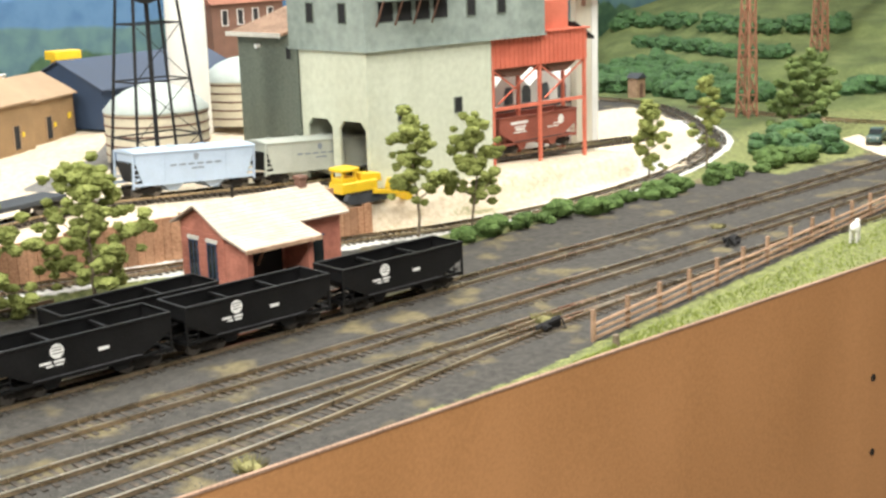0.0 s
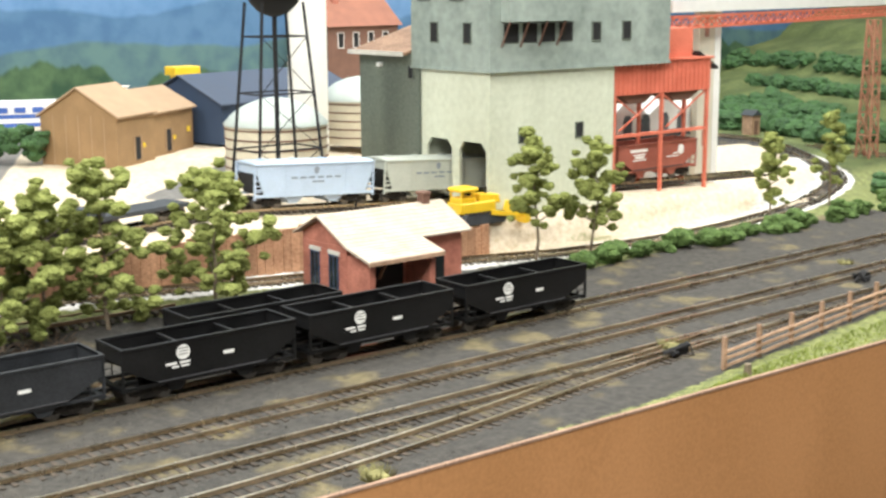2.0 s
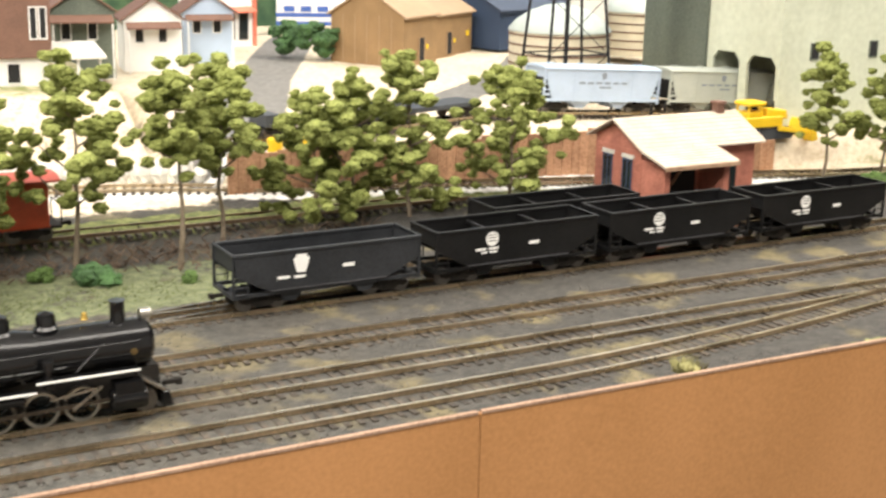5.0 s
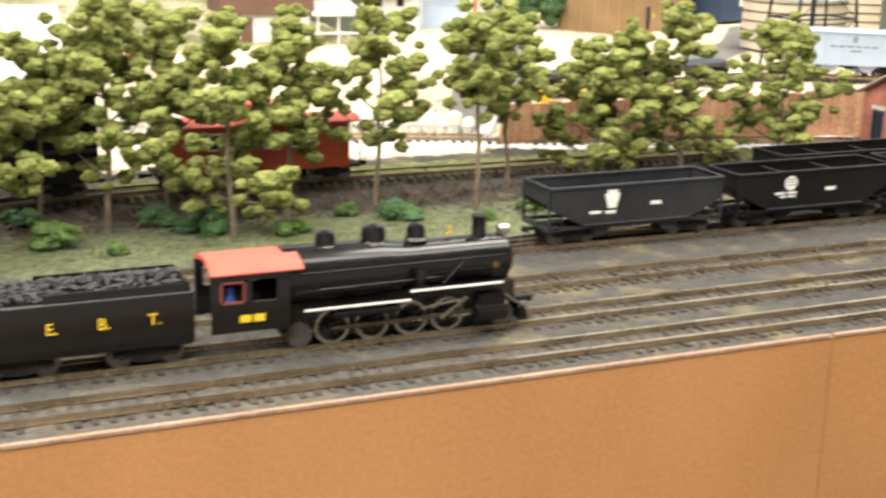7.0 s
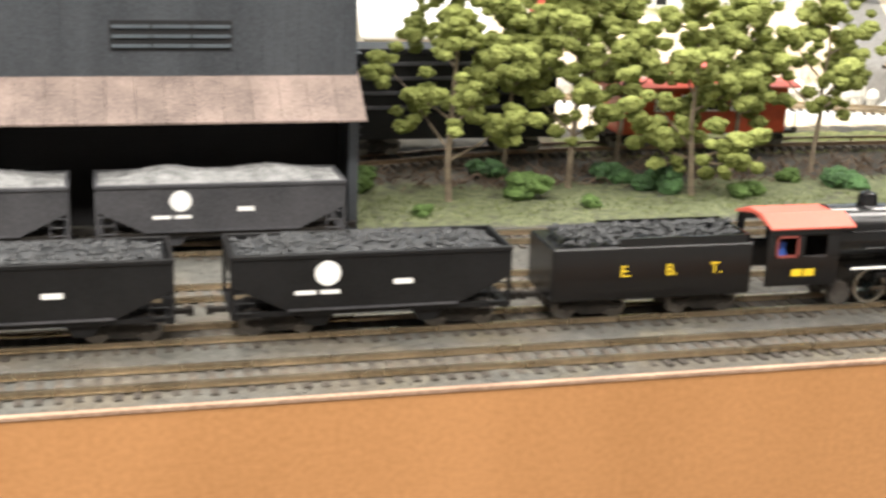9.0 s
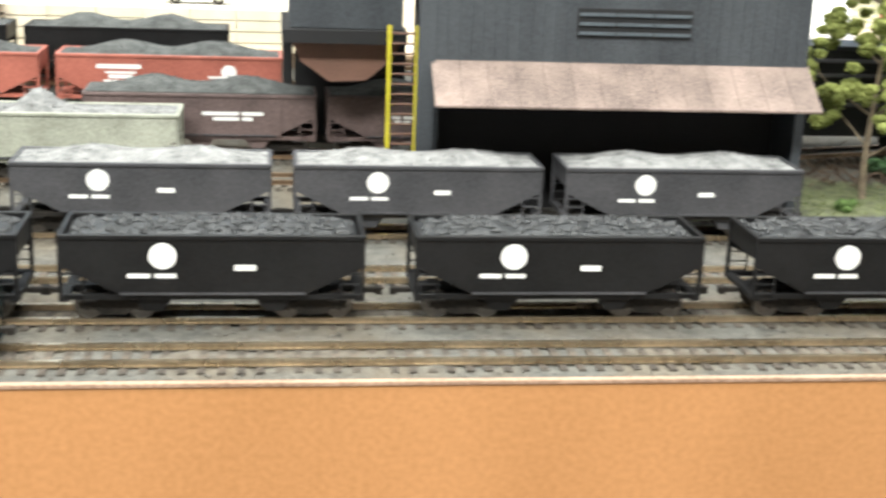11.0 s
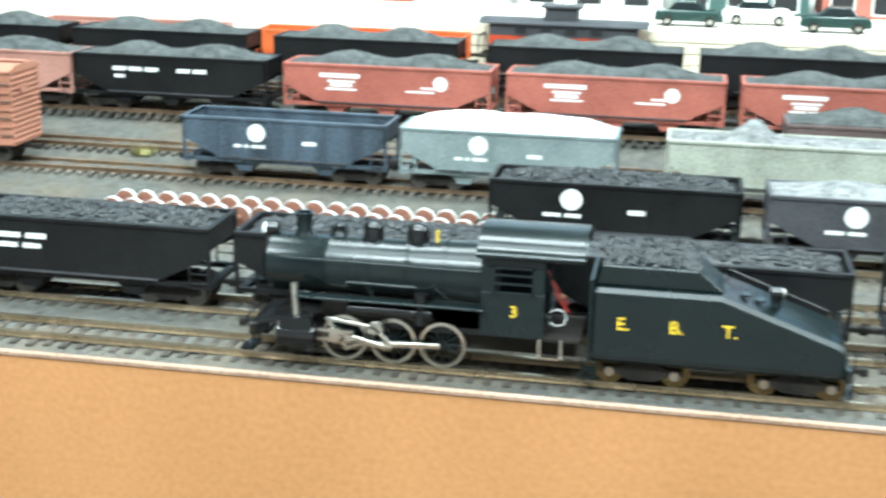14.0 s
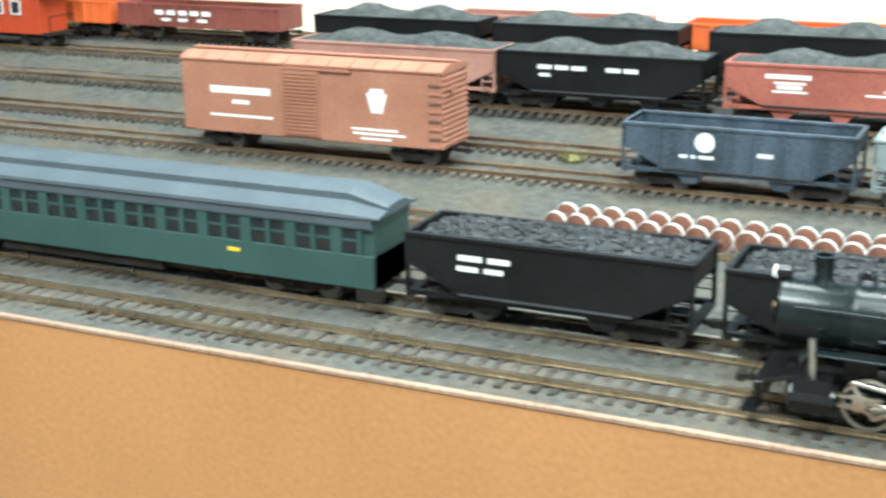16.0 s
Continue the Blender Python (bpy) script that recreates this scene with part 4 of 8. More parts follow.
# second row of the yard
blue = hopper("hopper_car", "empty dark blue-grey ribbed hopper car", M_BLUECAR, style="round", ribs=6, shift=-15.7)
settle(blue, -871, T6)
gg = hopper("hopper_car", "green-grey hopper car filled level with white load", M_GREENGREY, style="round", ribs=6, shift=-15.7)
settle(gg, -744, T6)
cream = hopper("hopper_car", "cream hopper car with a tall grey heap", M_CREAM, style="", L=119, top=36.5)
settle(cream, -598, T6)
zc = level1(-601, T6) + RAIL - BASE
heap("stone_load", "grey stone heap with a sharp peak in the cream hopper", M_GREYCOAL, 116, 32, 36.0, [(-0.25, 0.17)], 11, 320, 41, -598, T6, zc, (0.5, 1.1))
heap("white_load", "white powder load level with the rim", M_PLASTER, 115, 33, 35.2, None, 10.5, 0, 42, -744, T6, level1(-744, T6) + RAIL - BASE)

# brown and red hoppers behind
brown = hopper("hopper_car", "brown weathered hopper car with fine coal heaps", M_BROWNCAR, style="two", L=128, ribs=5)
settle(brown, -529, T7 - 4)
put_car(brown, -393, T7 - 4)
red = hopper("hopper_car", "oxide red hopper car with white lettering and fine coal", M_REDCAR, style="red", L=132, ribs=0, top=36.5)
settle(red, -836, T8)
for x in (-693, -550):
    put_car(red, x, T8)
blk = hopper("hopper_car", "black hopper car with a row of white lettering", M_BLACK, style="row", L=130, top=36.5)
settle(blk, -980, T8)
pink = hopper("hopper_car", "faded pinkish hopper car with greenish coal", M_PINKCAR, style="", L=146, top=36)
settle(pink, -1121, T8)
for i, (x, y, L) in enumerate(((-529, T7 - 4, 124), (-393, T7 - 4, 124), (-836, T8, 128), (-693, T8, 128), (-550, T8, 128), (-980, T8, 126), (-1120, T8, 140))):
    heap("coal_load", "two heaps of fine dark coal in the hopper", M_FINECOAL, L + 3, 32, 36.2, [(-0.44, 0.34), (0.42, 0.36)], 7.5, 200, 51 + i, x, y, level1(x, y) + RAIL - BASE, (0.4, 0.9))
back = hopper("hopper_car", "black hopper car with coal on the back track", M_BLACK, style="", L=124)
settle(back, -1143, T9)
for x in (-1007, -862, -716, -580):
    put_car(back, x, T9)
for i, x in enumerate((-1143, -1007, -862, -716, -580)):
    heap("coal_load", "two heaps of fine dark coal in the hopper", M_FINECOAL, 122, 32, 35.2, [(-0.45, 0.32), (0.42, 0.32)], 8.0, 200, 71 + i, x, T9, level1(x, T9) + RAIL - BASE, (0.4, 0.9))


def box_car(label, material, x, y, z, L=174.0):
    ob = thing("box_car", label, "box car", x, y, z)
    h, W = L / 2, 34.0
    part("body", G().box(-h, h, -W / 2, W / 2, 11, 54), material, ob, bevel=0.4)
    g = G().prism([(-W / 2 - 0.8, 54), (-W / 2 - 0.8, 55), (-9, 58.2), (9, 58.2), (W / 2 + 0.8, 55), (W / 2 + 0.8, 54)], "x", -h - 0.8, h + 0.8)
    part("roof", g, material, ob)
    part("roof_walk", G().box(-h - 1, h + 1, -2.6, 2.6, 59.0, 59.8), material, ob)
    for k in range(13):
        x0 = -h + L * k / 12
        g = G().prism([(-W / 2 - 0.8, 55.0), (-9, 58.2), (-9, 58.9), (-W / 2 - 0.8, 55.7)], "x", x0 - 0.5, x0 + 0.5)
        g.prism([(W / 2 + 0.8, 55.0), (W / 2 + 0.8, 55.7), (9, 58.9), (9, 58.2)], "x", x0 - 0.5, x0 + 0.5)
        part("roof_rib", g, material, ob)
    g = G().box(-16, 9, -W / 2 - 1.2, -W / 2, 12.5, 51.5)
    door = part("door", g, material, ob, bevel=0.2)
    for k in range(17):
        part("door_rib", G().box(-15, 8, -W / 2 - 1.8, -W / 2 - 1.2, 14 + 2.2 * k, 15 + 2.2 * k), material, door)
    part("door_track", G().box(-17, 30, -W / 2 - 1.6, -W / 2, 51.8, 53.4), material, ob)
    g = G()
    for k in range(13):
        z0 = 13 + 3.1 * k
        g.prism([(-W / 2, z0), (W / 2, z0), (W / 2, z0 + 1.5), (-W / 2, z0 + 1.5)], "x", h, h + 1.0)
        g.prism([(-W / 2, z0), (W / 2, z0), (W / 2, z0 + 1.5), (-W / 2, z0 + 1.5)], "x", -h - 1.0, -h)
    part("end_rib", g, material, ob, bevel=0.3)
    for k in range(8):
        g = G().box(h - 8, h - 0.5, -W / 2 - 1.0, -W / 2 - 0.2, 12 + 5.0 * k, 13.2 + 5.0 * k)
        part("rung", g, M_HOUSEBROWN if k % 2 else material, ob)
    part("rung", G().box(-h + 0.5, -h + 7, -W / 2 - 1.0, -W / 2 - 0.2, 12, 13), material, ob)
    part("brake_wheel", G().lathe([(0, 3), (0.6, 3)], (h + 1.6, -6, 44), "x", 12), material, ob)
    g = G().box(-h, h, -4, 4, 8, 11)
    part("underframe", g, M_UNDER, ob)
    for s in (-1, 1):
        truck(ob, s * (h - 22))
        coupler(ob, s * h, s)
    y0 = -W / 2
    bars(ob, [(-46, 37.0, 42, 4.2), (-46, 30.0, 12, 2.4), (-46, 21.5, 44, 1.4), (44, 19.8, 30, 1.3), (47, 17.2, 34, 1.3), (45, 14.4, 20, 1.2)], M_WHITE, y0 - 0.1)
    badge(ob, 46, 36.5, 7.0, y0 - 0.1, None, "key")
    return ob


box_car("tan-brown steel box car with white keystone emblem", M_BOXCAR, -1122, T6, level1(-1100, T6) + RAIL - BASE)


def gondola(label, material, x, y, L=150.0, load=True):
    ob = thing("gondola_car", label, "gondola car", x, y, level1(x, y) + RAIL - BASE, group="gondola cars")
    h, W = L / 2, 33.0
    g = G()
    for s in (-1, 1):
        g.box(-h, h, s * W / 2 - 0.6, s * W / 2 + 0.6, 10, 27)
        g.box(s * h - 0.6, s * h + 0.6, -W / 2, W / 2, 10, 27)
    g.box(-h, h, -W / 2, W / 2, 10, 11.5)
    part("body", g, material, ob)
    for k in range(12):
        x0 = -h + L * (k + 0.5) / 12
        part("rib", G().box(x0 - 0.8, x0 + 0.8, -W / 2 - 1.8, -W / 2 - 0.5, 10, 26), material, ob)
    g = G()
    for s in (-1, 1):
        g.box(-h - 0.5, h + 0.5, s * W / 2 - 1.2, s * W / 2 + 1.2, 26, 27.4)
    part("rim", g, material, ob)
    bars(ob, [(-34 + 11 * i, 21, 8, 3.6) for i in range(5)] + [(-28, 15.5, 9, 2.4), (-12, 15.5, 9, 2.4), (6, 15.5, 9, 2.4)] if L > 145 and material is M_OXIDE else [(-40, 18, 12, 1.8), (2, 18, 12, 1.8)], M_WHITE, -W / 2 - 1.9)
    for s in (-1, 1):
        truck(ob, s * (h - 22))
        coupler(ob, s * h, s)
    return ob


gondola("orange gondola car on the rear track", M_ORANGE, -880, T10, 150)
gondola("dark oxide red gondola car with large white lettering", M_OXIDE, -1338, T10 - 8, 150)
gondola("orange gondola car on the rear track", M_ORANGE, -1482, T10 - 8, 120)
gondola("pale salmon gondola car on the rear track", M_PINKCAR, -1055, T10, 142)


def coach(x_end, y, L=270.0):
    """A long green coach with a rounded clerestory roof; x_end is its near end."""
    ob = thing("passenger_coach", "dark green passenger coach with grey clerestory roof", "passenger coach", x_end - L / 2, y, RAIL)
    h, W = L / 2, 34.0
    g = G().box(-h, h, -W / 2, W / 2, 9, 23).box(-h, h, -W / 2, W / 2, 33.5, 38.5).box(-h, h, -W / 2 + 1.5, W / 2 - 1.5, 9, 34)
    part("body", g, M_COACH, ob, bevel=0.3)
    n = 24
    for k in range(n + 1):
        x = -h + 6 + (L - 12) * k / n
        part("window_post", G().box(x - (2.6 if k % 2 else 1.1), x + (2.6 if k % 2 else 1.1), -W / 2, -W / 2 + 1.6, 23, 33.5), M_COACH, ob)
    for k in range(n):
        x = -h + 6 + (L - 12) * (k + 0.5) / n
        p = part("window", G().box(x - 5, x + 5, -W / 2 + 0.9, -W / 2 + 1.3, 23, 33.5), M_GLASSDARK, ob)
        part("sash", G().box(x - 5, x + 5, -W / 2 + 0.5, -W / 2 + 1.2, 28.4, 29.4), M_COACH, p)
    part("letter_board", G().box(-h, h, -W / 2 - 0.3, -W / 2 + 0.2, 34.5, 38.2), M_COACHROOF, ob, "grey-green letter board")
    prof = [(-W / 2 - 1.2, 38.5), (-W / 2 - 1.0, 40.0), (-11.5, 43.2), (-9.5, 43.6), (-9.5, 46.2), (-7, 47.6), (0, 48.4), (7, 47.6), (9.5, 46.2), (9.5, 43.6), (11.5, 43.2), (W / 2 + 1.0, 40.0), (W / 2 + 1.2, 38.5)]
    g = G().prism(prof, "x", -h, h - 14)
    a, b = prof, [(p[0] * 0.96, 38.5 + (p[1] - 38.5) * 0.42) for p in prof]
    n2 = len(prof)
    g.add([(h - 14, *p) for p in a] + [(h + 3, *p) for p in b], [tuple(range(n2, 2 * n2))] + [(i, i + 1, n2 + i + 1, n2 + i) for i in range(n2 - 1)])
    part("roof", g, M_COACHROOF, ob, "grey clerestory roof with a rounded end", smooth=True)
    part("step", G().box(h - 8, h + 3, -W / 2, -W / 2 + 4, 4, 9), M_UNDER, ob)
    part("underframe", G().box(-h, h, -7, 7, 6.5, 9).box(-60, 30, -W / 2 + 2, -W / 2 + 5, 4.5, 9), M_UNDER, ob)
    bars(ob, [(h - 66, 19, 6, 1.6)], M_YELLOW, -W / 2 - 0.05)
    for s in (-1, 1):
        truck(ob, s * (h - 38), None, 26)
        coupler(ob, s * h, s)


coach(-965, T2)


def wheelset(x):
    ob = thing("wheelset", "rusty wheelset with polished treads standing on the rails", "wheelset", x, T4, RAIL + 5.9, group="row of wheelsets")
    part("axle", G().lathe([(-13, 1.1), (13, 1.1)], (0, 0, 0), "y", 8), M_RUST, ob)
    for s in (-1, 1):
        w = part("wheel", G().lathe([(-1.5, 1.5), (-1.5, 5.4), (-0.9, 5.7), (0.9, 5.7), (1.5, 5.4), (1.5, 1.5)], (0, s * 8.6, 0), "y", 16), M_RUST, ob, smooth=True)
        part("tread", G().lathe([(-1.3, 5.9), (1.3, 5.9)], (0, s * 8.6, 0), "y", 18), M_SHINE, w, "polished steel tread", smooth=True)
    return ob


first = wheelset(-742)
for k in range(1, 18):
    pair, odd = divmod(k, 2)
    copy_thing(first, mm(-742 - 23.0 * pair - 11.2 * odd, T4, RAIL + 5.9))


# ---- locomotives ----
def driver_wheel(parent, x, y, r, out):
    """A spoked driving wheel; out is -1 on the near side."""
    tyre = G().lathe([(-1.2, r - 1.3), (-1.2, r), (1.2, r), (1.2, r - 1.3)], (0, 0, 0), "y", 24, caps=False)
    tyre.f += [(i, (i + 1) % 24, 72 + (i + 1) % 24, 72 + i) for i in range(24)]
    w = part("driving_wheel", tyre, M_STEEL, parent, "bright-rimmed driving wheel", smooth=True)
    w.matrix_basis = mm(x, y, r)
    g = G()
    for k in range(12):
        a = 2 * math.pi * k / 12
        g.rod((1.5 * math.cos(a), 0, 1.5 * math.sin(a)), ((r - 1.2) * math.cos(a), 0, (r - 1.2) * math.sin(a)), 0.45, 5)
    g.lathe([(-1.3, 2.2), (1.0, 2.2)], (0, 0, 0), "y", 10)
    g.prism([((r - 1.2) * math.cos(a), (r - 1.2) * math.sin(a)) for a in (0.7, 1.0, 1.3, 1.6, 1.9, 2.2, 2.5)], "y", -0.7, 0.5)
    part("spokes", g, M_LOCO, w)
    return w


def bar(g, p, q, y0, y1, h):
    """A flat rod between two points of the side view."""
    d = Vector((q[0] - p[0], q[1] - p[1])).normalized()
    n = Vector((-d.y, d.x)) * h / 2
    return g.prism([(p[0] + n.x, p[1] + n.y), (q[0] + n.x, q[1] + n.y), (q[0] - n.x, q[1] - n.y), (p[0] - n.x, p[1] - n.y)], "y", y0, y1)


def switcher(x_front, y, z):
    """A small six-wheeled steam engine, its front towards -x."""
    ob = thing("steam_locomotive", "dark green-black steam switcher with bright rods and yellow numeral", "steam locomotive", x_front, y, z)
    bc, br = 34.0, 11.0
    part("boiler", G().lathe([(8, br - 1), (8.6, br), (31, br), (31.4, br + 0.25), (32.4, br + 0.25), (32.8, br), (60, br + 0.4), (90, br + 1.6)], (0, 0, bc), "x", 32), M_LOCO, ob, "satin green-black boiler", smooth=True)
    sb = part("smokebox_front", G().lathe([(6.2, 5), (6.8, 8.6), (8.2, 10.2), (8.4, 9.0)], (0, 0, bc), "x", 28), M_LOCO2, ob, smooth=True)
    part("number_plate", G().lathe([(5.4, 2.6), (6.4, 2.6)], (0, 0, bc), "x", 16), M_BRASSY, sb, "brass number plate")
    for xx in (31.9, 47, 61, 75):
        part("boiler_band", G().lathe([(xx - 0.45, br + 0.55 + (xx - 30) * 0.022), (xx + 0.45, br + 0.55 + (xx - 30) * 0.022)], (0, 0, bc), "x", 32, caps=False), M_LOCO, ob, smooth=True)
    part("smokestack", G().lathe([(-2, 4.4), (0.5, 3.4), (1.4, 2.9), (6.4, 3.1), (8.4, 3.7), (8.4, 2.8), (5, 2.6)], (20.5, 0, bc + br), "z", 18), M_LOCO, ob, smooth=True)
    for xx, r, h in ((47, 4.0, 7.0), (64, 4.3, 7.2)):
        part("dome", G().lathe([(-1.5, r + 1.3), (0.3, r), (h * 0.55, r), (h * 0.8, r * 0.86), (h * 0.95, r * 0.5), (h, 0.3)], (xx, 0, bc + br), "z", 20), M_LOCO2, ob, "glossy black dome", smooth=True)
    part("whistle", G().lathe([(0, 0.5), (1.6, 0.5), (1.6, 0.55), (5.0, 0.55), (5.3, 0.2)], (71.5, -2, bc + br), "z", 10), M_YELLOW, ob, "brass whistle")
    bell = part("bell", G().lathe([(0, 2.0), (0.6, 1.6), (2.4, 1.2), (3, 0.4)], (34, 0, bc + br + 1.8), "z", 12), M_LOCO2, ob, smooth=True)
    part("bell_yoke", G().box(31.2, 31.9, -2.4, 2.4, bc + br - 1, bc + br + 4.6).box(36.1, 36.8, -2.4, 2.4, bc + br - 1, bc + br + 4.6), M_LOCO, bell)
    hl = part("headlight", G().lathe([(0, 2.5), (0.2, 2.9), (5.0, 2.9), (5.4, 1.2)], (5.6, 0, bc + br + 1.2), "x", 16).box(6.5, 10, -2, 2, bc + br - 3, bc + br - 1), M_LOCO2, ob, smooth=True)
    part("lens", G().lathe([(-0.3, 2.2), (0.1, 2.3)], (5.6, 0, bc + br + 1.2), "x", 16), glow("lamp_lens", (1.0, 0.95, 0.82), 3.0), hl, "lit headlight lens")
    for s in (-1, 1):
        part("running_board", G().box(22, 92, s * 14.6 - 2.6, s * 14.6 + 2.6, 25.2, 26.0), M_LOCO, ob, bevel=0.15)
        part("air_tank", G().lathe([(40, 1), (41, 2.6), (72, 2.6), (73, 1)], (0, s * 13.2, 21.5), "x", 12), M_LOCO2, ob, smooth=True)
        part("handrail", G().rod((14, s * (br + 0.9), bc + 5), (90, s * (br + 2.2), bc + 5), 0.28), M_LOCO, ob)
        part("piping", G().rod((40, s * 9.8, bc + 6), (50, s * 12.2, bc - 8), 0.35).rod((62, s * 10, bc + 6.5), (78, s * 12.6, bc - 7), 0.35).rod((40, s * 11.9, bc - 3), (66, s * 12.3, bc - 3), 0.4), M_LOCO, ob)
        cyl = part("cylinder", G().lathe([(14.5, 3.5), (15, 5.0), (29, 5.0), (29.5, 3.5)], (0, s * 14.5, 10.5), "x", 18).box(16, 28, s * 14.5 - 4.2, s * 14.5 + 4.2, 11, 18), M_LOCO2, ob, smooth=True)
        part("cylinder_cover", G().lathe([(13.6, 2.4), (14.4, 3.6), (14.5, 3.8)], (0, s * 14.5, 10.5), "x", 14), M_STEEL, cyl)
        part("steam_pipe", G().rod((21.5, s * 15.0, 17), (20.5, s * 14.2, 30), 1.25, 10), M_STEEL, ob, "grey steam pipe")
        part("air_pump", G().lathe([(18, 2.4), (22.5, 2.4), (22.5, 1.5), (25, 1.5), (25, 2.6), (29.5, 2.6)], (68, s * 14.2, 0), "z", 14), M_LOCO2, ob, smooth=True)
        g = G()
        yo = s * 12.2
        a, b = sorted((yo, yo + s * 0.9))
        bar(g, (37.5, 7.6), (75, 9.2), a, b, 1.9)
        part("side_rod", g, M_STEEL, ob, "bright side rod", bevel=0.2)
        a, b = sorted((yo + s * 1.4, yo + s * 2.3))
        g = bar(G(), (36, 12.0), (57, 7.2), a, b, 1.8)
        part("main_rod", g, M_STEEL, ob, "bright main rod", bevel=0.2)
        a, b = sorted((yo + s * 2.6, yo + s * 3.3))
        g = bar(G(), (33, 18.0), (41, 6.0), a, b, 1.5)
        bar(g, (33.5, 17.6), (51, 15.4), a, b, 1.2)
        bar(g, (41, 6.4), (45, 8.5), a, b, 1.3)
        bar(g, (51, 15.4), (58, 8.5), a, b, 1.3)
        g.prism([(48, 13.5), (50, 17.5), (53.5, 18), (54.5, 14.5), (51, 12.5)], "y", a, b)
        part("valve_gear", g, M_STEEL, ob, "bright valve gear", bevel=0.15)
        part("crosshead_guide", G().box(29, 43, s * 14.8 - 0.7, s * 14.8 + 0.7, 12.4, 13.4).box(29, 43, s * 14.8 - 0.7, s * 14.8 + 0.7, 9.0, 10.0).box(34, 38, s * 14.8 - 1.2, s * 14.8 + 1.2, 8.6, 14), M_STEEL, ob)
        for xx in (38.5, 57, 75.5):
            driver_wheel(ob, xx, s * 8.9, 8.8, s)
    part("frame", G().box(12, 124, -5.5, 5.5, 7, 16).box(30, 92, -9.5, 9.5, 16, 25), M_UNDER, ob)
    part("firebox", G().box(72, 92, -9.5, 9.5, 14, 30), M_LOCO, ob)
    g = G().box(3, 6, -15, 15, 8.5, 13.5).prism([(6, 12), (16, 15), (16, 17), (6, 13.6)], "y", -13, 13)
    part("pilot_beam", g, M_LOCO2, ob, bevel=0.3)
    for s in (-1, 1):
        part("footboard", G().box(-0.5, 4.5, *sorted((s * 4, s * 15)), 2.4, 3.4), M_LOCO2, ob)
        for y0 in (5.5, 12.5):
            part("footboard_hanger", G().box(3.4, 4.4, s * y0 - 0.5, s * y0 + 0.5, 3, 9), M_LOCO2, ob)
    part("grab_rail", G().rod((2.2, -14, 15.6), (2.2, 14, 15.6), 0.35).rod((2.2, -14, 15.6), (4, -14, 12), 0.35).rod((2.2, 14, 15.6), (4, 14, 12), 0.35), M_LOCO2, ob)
    coupler(ob, 3.5, -1)
    # cab
    g = G()
    for s in (-1, 1):
        a, b = sorted((s * 15.4, s * 14.6))
        g.box(90, 113, a, b, 16, 32.5).box(90, 113, a, b, 42, 46.5).box(90, 94.5, a, b, 32.5, 42).box(109, 113, a, b, 32.5, 42)
    front = [(-15.0, 20), (-15.0, 46)] + [(-15 * math.cos(t), 46 + 7.5 * math.sin(t)) for t in [k * math.pi / 10 for k in range(1, 10)]] + [(15.0, 46), (15.0, 20)]
    g.prism(front, "x", 90, 91)
    part("cab", g, M_LOCO, ob, bevel=0.15)
    arch = [(-17.2 * math.cos(k * math.pi / 14), 46.2 + 8.4 * math.sin(k * math.pi / 14)) for k in range(15)]
    inner = [(-16.4 * math.cos(k * math.pi / 14), 45.6 + 7.8 * math.sin(k * math.pi / 14)) for k in range(15)]
    part("cab_roof", G().prism(arch + inner[::-1], "x", 88.5, 127), M_LOCO, ob, "arched black cab roof", smooth=True)
    for s in (-1, 1):
        part("roof_edge", G().rod((88.5, s * 16.7, 46.4), (127, s * 16.7, 46.4), 1.25, 12), M_LOCO, ob, "rounded roof edge", smooth=True)
        w = part("window_frame", G().box(94, 109.5, s * 15.6 - 0.3, s * 15.6 + 0.3, 32, 33).box(94, 109.5, s * 15.6 - 0.3, s * 15.6 + 0.3, 41.5, 42.5).box(94, 95, s * 15.6 - 0.3, s * 15.6 + 0.3, 32, 42.5).box(108.5, 109.5, s * 15.6 - 0.3, s * 15.6 + 0.3, 32, 42.5), M_LOCO, ob)
        for zz in (35.6, 38.8):
            part("window_bar", G().box(95, 108.5, s * 15.6 - 0.2, s * 15.6 + 0.2, zz, zz + 0.9), M_LOCO, w)
        part("cab_grab_iron", G().rod((115, s * 14.8, 20), (115, s * 14.8, 43), 0.3), M_LOCO, ob)
    part("backhead", G().lathe([(91, 9.5), (94, 9.0)], (0, 0, 33), "x", 20), M_DARK, ob)
    part("cab_floor", G().box(90, 126, -14, 14, 15, 16.2), M_UNDER, ob)
    ring = [(117.5 + 3.2 * math.cos(k * 0.7854), -11.5, 23.5 + 3.2 * math.sin(k * 0.7854)) for k in range(9)]
    g = G()
    for p, q in zip(ring[:-1], ring[1:]):
        g.rod(p, q, 0.2, 5)
    part("wire_loop", g, M_WHITE, ob, "pale loop of wire")
    part("cab_wiring", G().rod((113, -8, 40), (118, -10, 30), 0.28).rod((118, -10, 30), (122, -8, 24), 0.28).rod((114, -5, 36), (121, -9, 28), 0.25).rod((116, -11, 33), (121, -12, 26), 0.25), M_WIRERED, ob, "thin red and pale wires")
    for s in (-1, 1):
        part("cab_step", G().box(111, 120, s * 14.5 - 1.5, s * 14.5 + 1.5, 8.8, 9.6).box(111.2, 112, s * 14.5 - 0.5, s * 14.5 + 0.5, 9, 16).box(119, 119.8, s * 14.5 - 0.5, s * 14.5 + 0.5, 9, 16), M_STEEL if s < 0 else M_LOCO, ob)
    text_mesh("3", 6.0, M_YELLOW, "numeral", ob, Matrix.Translation((0.1020, -0.01545, 0.0255)) @ pose(0, 0, 0, 90, 0, 0))
    return ob


